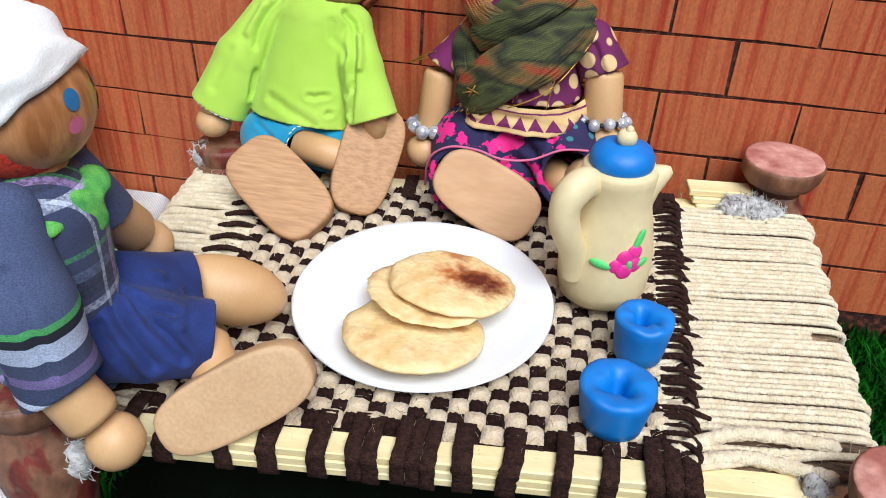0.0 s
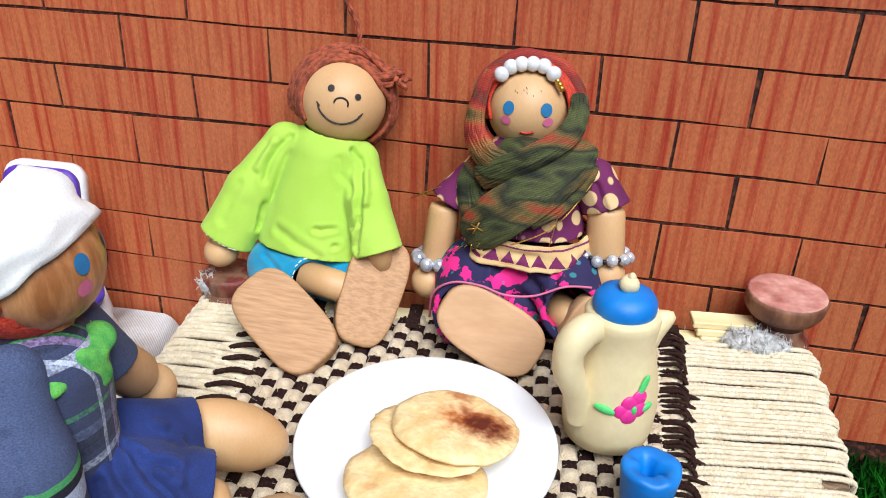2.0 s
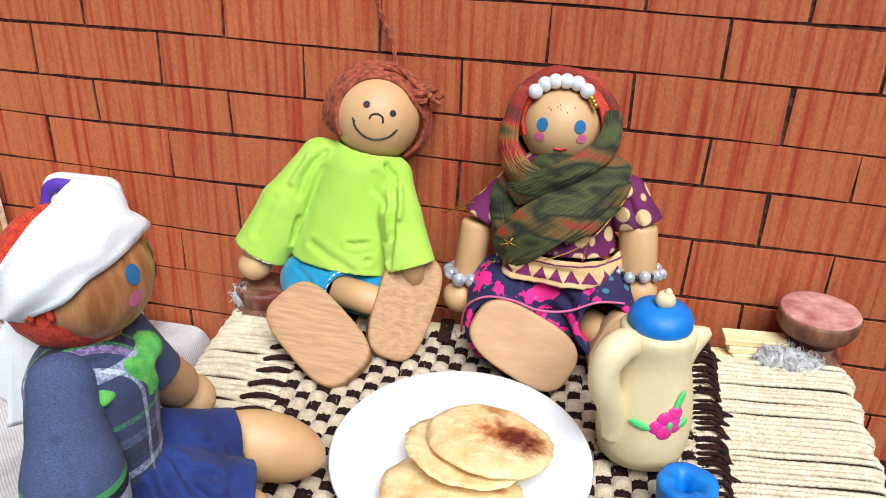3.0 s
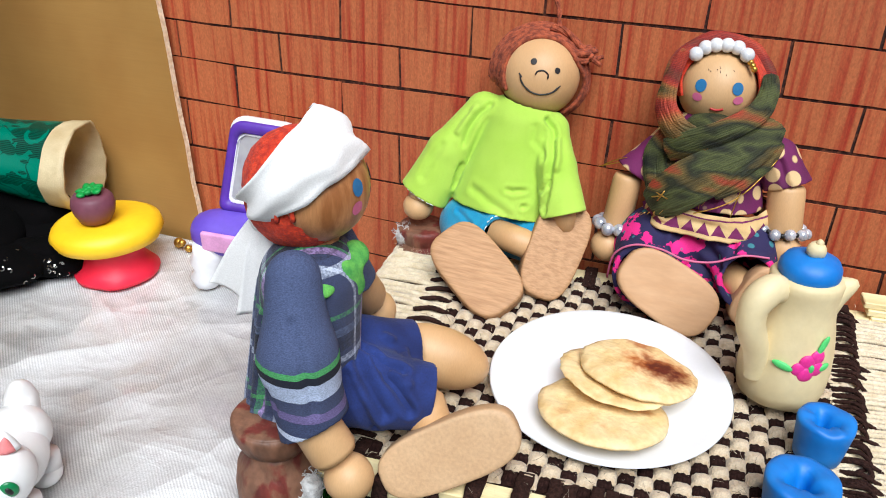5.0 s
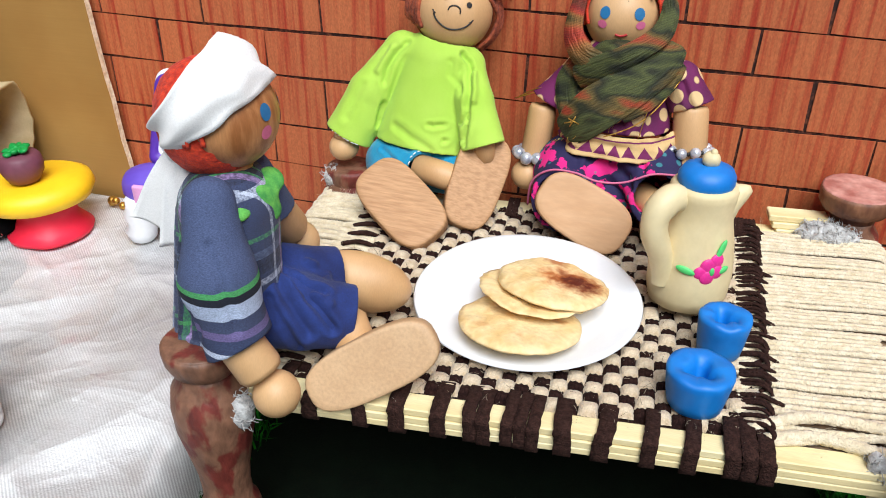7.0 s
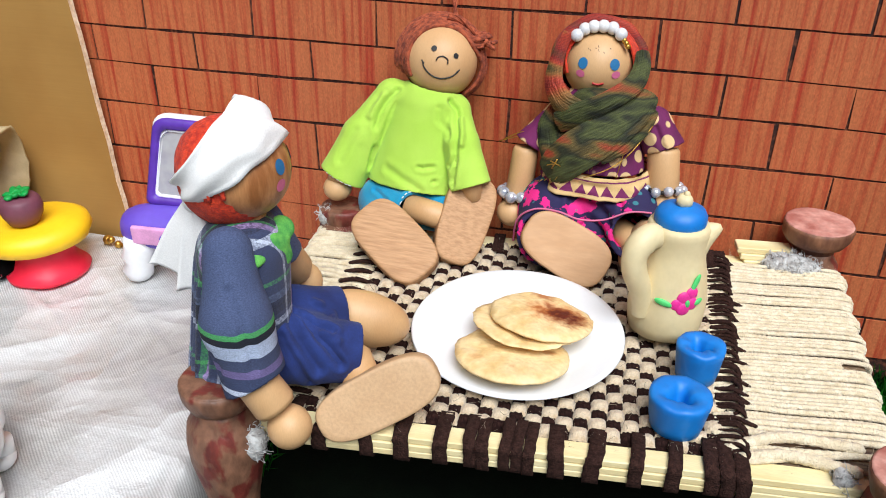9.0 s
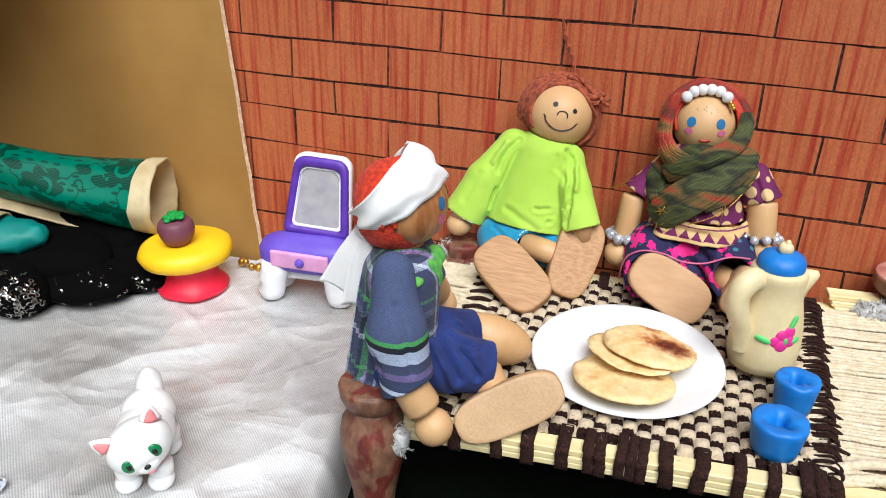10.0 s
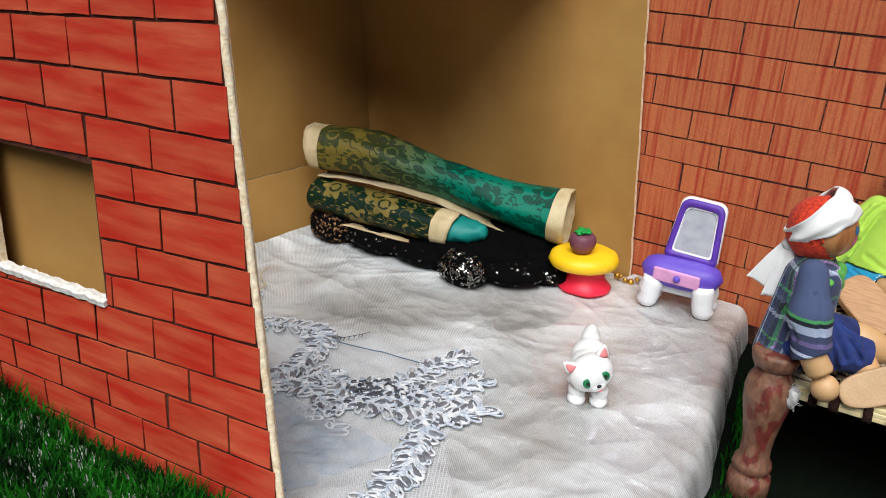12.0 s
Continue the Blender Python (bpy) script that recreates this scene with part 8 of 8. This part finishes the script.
    branches = [[(-0.470, -0.352), (-0.4564, -0.3385), (-0.4469, -0.3154), (-0.428, -0.2982), (-0.3987, -0.2821), (-0.3807, -0.293), (-0.3692, -0.3211), (-0.3679, -0.3413)],
                [(-0.392, -0.405), (-0.3778, -0.3874), (-0.368, -0.365), (-0.3576, -0.3413), (-0.3443, -0.3228), (-0.3171, -0.3256)],
                [(-0.3172, -0.3384), (-0.3168, -0.3214), (-0.3108, -0.3089), (-0.2933, -0.3032)],
                [(-0.3007, -0.305), (-0.298, -0.2782), (-0.2983, -0.2563), (-0.2887, -0.2394)],
                [(-0.2896, -0.3119), (-0.2796, -0.2886), (-0.2677, -0.2713), (-0.265, -0.2608)],
                [(-0.2835, -0.3183), (-0.2664, -0.3087), (-0.2493, -0.2992), (-0.2457, -0.2855)],
                [(-0.2657, -0.3189), (-0.2527, -0.3355), (-0.2453, -0.3543), (-0.240, -0.370), (-0.2372, -0.3862), (-0.2342, -0.4034), (-0.236, -0.425)],
                [(-0.300, -0.322), (-0.281, -0.302), (-0.262, -0.285)],
                [(-0.310, -0.332), (-0.290, -0.327), (-0.270, -0.318), (-0.256, -0.306)],
                [(-0.352, -0.338), (-0.330, -0.346), (-0.308, -0.345)],
                [(-0.4127, -0.3638), (-0.4083, -0.3474), (-0.389, -0.3494)],
                [(-0.490, -0.322), (-0.4833, -0.3118), (-0.4799, -0.2915), (-0.4732, -0.280)]]
    for pts in branches:
        bm = bmesh.new()
        path = spline([(x, y, 0) for x, y in pts], 5)
        tube(bm, [(q.x, q.y, zf(q.x, q.y, 0.0018)) for q in path], 0.0007, 5)
        for k in range(0, len(path) - 1):
            d = path[k + 1] - path[k]
            a = math.atan2(d.y, d.x)
            for s in (-1, 1):
                an = a + s * rng.uniform(0.6, 1.15)
                ln = rng.uniform(0.010, 0.016)
                px, py = path[k].x + rng.uniform(-0.002, 0.002), path[k].y + rng.uniform(-0.002, 0.002)
                loop(px, py, an, ln, rng.uniform(0.0026, 0.0042), bm)
                if (k + (s > 0)) % 2 == 0:
                    bead(px + math.cos(an) * ln * 0.55, py + math.sin(an) * ln * 0.55, an, rng.uniform(0.0042, 0.0056), rng.uniform(0.0019, 0.0025))
        wpart("corded_branch", bm, M_CORD, t, "white looped cord branch")
    for k in range(60):
        f = rng.random()
        x, y = -0.322 + 0.030 * f + rng.gauss(0, 0.006), -0.330 + 0.026 * f + rng.gauss(0, 0.006)
        bm = bmesh.new()
        r0 = rng.uniform(0.0018, 0.0030)
        white = k % 8 == 0
        ball(bm, (x, y, zf(x, y, 0.0026 + 0.001 * rng.random())), (r0, r0, r0 if white else 0.0008), 0, 10, Euler((rng.uniform(-0.5, 0.5), rng.uniform(-0.5, 0.5), 0)).to_matrix())
        wpart("pearl" if white else "sequin", bm, M_PEARL if white else M_DARKSEQUIN, t)
    for cx, cy in ((-0.2947, -0.3799), (-0.2984, -0.3672), (-0.3205, -0.3677)):
        bm = bmesh.new()
        for k in range(5):
            loop(cx, cy, k * 1.257 + cx * 50, 0.011, 0.0036, bm)
        wpart("corded_flower", bm, M_CORD, t, "white looped cord flower")
    # dark feathered sprig
    bm = bmesh.new()
    stem = spline([(-0.380, -0.2826, 0), (-0.3751, -0.2786, 0), (-0.3678, -0.2626, 0)], 5)
    for k, q in enumerate(stem):
        for s in (-1, 1):
            e = q + V(0.003, s * 0.0045, 0)
            tube(bm, [(q.x, q.y, zf(q.x, q.y, 0.0022)), (e.x, e.y, zf(e.x, e.y, 0.0026))], 0.00035, 4)
    wpart("sprig", bm, M_LACEBEAD, t, "grey feathered thread sprig")
    # bunched fold of the net
    bm = bmesh.new()
    rows = []
    for j in range(41):
        row = []
        for i in range(41):
            u, v = i / 40 * 2 - 1, j / 40 * 2 - 1
            x, y = -0.318 + 0.050 * u + 0.012 * v, -0.395 + 0.040 * v
            lift = max(0, 1 - u * u) * max(0, 1 - v * v)
            row.append(bm.verts.new((x + 0.006 * noise.noise(V(v * 4, u, 3)), y, zf(x, y, 0.0008) + lift * (0.004 + 0.006 * abs(noise.noise(V(x * 60, y * 60, 2)))))))
        rows.append(row)
    for r0, r1 in zip(rows, rows[1:]):
        for k in range(40):
            bm.faces.new((r0[k], r0[k + 1], r1[k + 1], r1[k]))
    bunch = mat("bunched tulle", lin(222, 230, 238), 0.6, second=lin(190, 206, 222), scale=60, bump=0.5, bscale=900, fine=0.15)
    bunch.node_tree.nodes["Principled BSDF"].inputs["Alpha"].default_value = 0.42
    wpart("tulle_fold", bm, bunch, t, "bunched blue-white tulle")
    thread = mat("blue thread", lin(70, 104, 136), 0.7, bump=0)
    bm = bmesh.new()
    tube(bm, [(q.x, q.y, zf(q.x, q.y, 0.0026)) for q in spline([(-0.378, -0.285, 0), (-0.3679, -0.2828, 0), (-0.3397, -0.275, 0), (-0.3072, -0.2678, 0)], 8)], 0.0004, 5)
    wpart("thread", bm, thread, t, "loose blue thread")
    bm = bmesh.new()
    for pts in ([(-0.5093, -0.2289, 0), (-0.500, -0.246, 0), (-0.4822, -0.2556, 0), (-0.4771, -0.277, 0)], [(-0.4822, -0.2556, 0), (-0.490, -0.262, 0), (-0.496, -0.275, 0)]):
        tube(bm, [(q.x, q.y, zf(q.x, q.y, 0.0026)) for q in spline(pts, 8)], 0.0005, 5)
    wpart("thread", bm, M_HEM, t, "loose tan thread")


build_lace()


def build_chain():
    t = thing("bead_chain", (-0.262, -0.030, 0.010), "short chain of gold and clear beads by the card edge", "beads")
    rng = random.Random(6)
    for k in range(9):
        bm = bmesh.new()
        p = V(-0.275 + 0.0045 * k, -0.026 - 0.003 * math.sin(k), 0.0125 + 0.002 * math.sin(k * 1.7))
        ball(bm, p, 0.0024 if k % 3 else 0.0032, 0, 12)
        wpart("bead", bm, M_GOLD if k < 5 else M_SILVERBEAD, t)


build_chain()


def build_string():
    bm = bmesh.new()
    pts = spline([(-0.068, -0.004, 0.192), (-0.0655, -0.004, 0.180), (-0.060, -0.006, 0.170), (-0.0575, -0.012, 0.160)], 8)
    for s in range(2):
        tube(bm, [p + V(math.cos(k * 0.9 + s * 3.14), 0.3, math.sin(k * 0.9 + s * 3.14)) * 0.0006 for k, p in enumerate(pts)], 0.0007, 5)
    tagged(finish("yarn_strand", bm, M_HAIRB), "brown yarn strand hanging on the brick card wall", "yarn")


build_string()

# ---- pieces of the weave and the walls ----
build_checks()
build_wall_bricks()
build_facade_bricks()
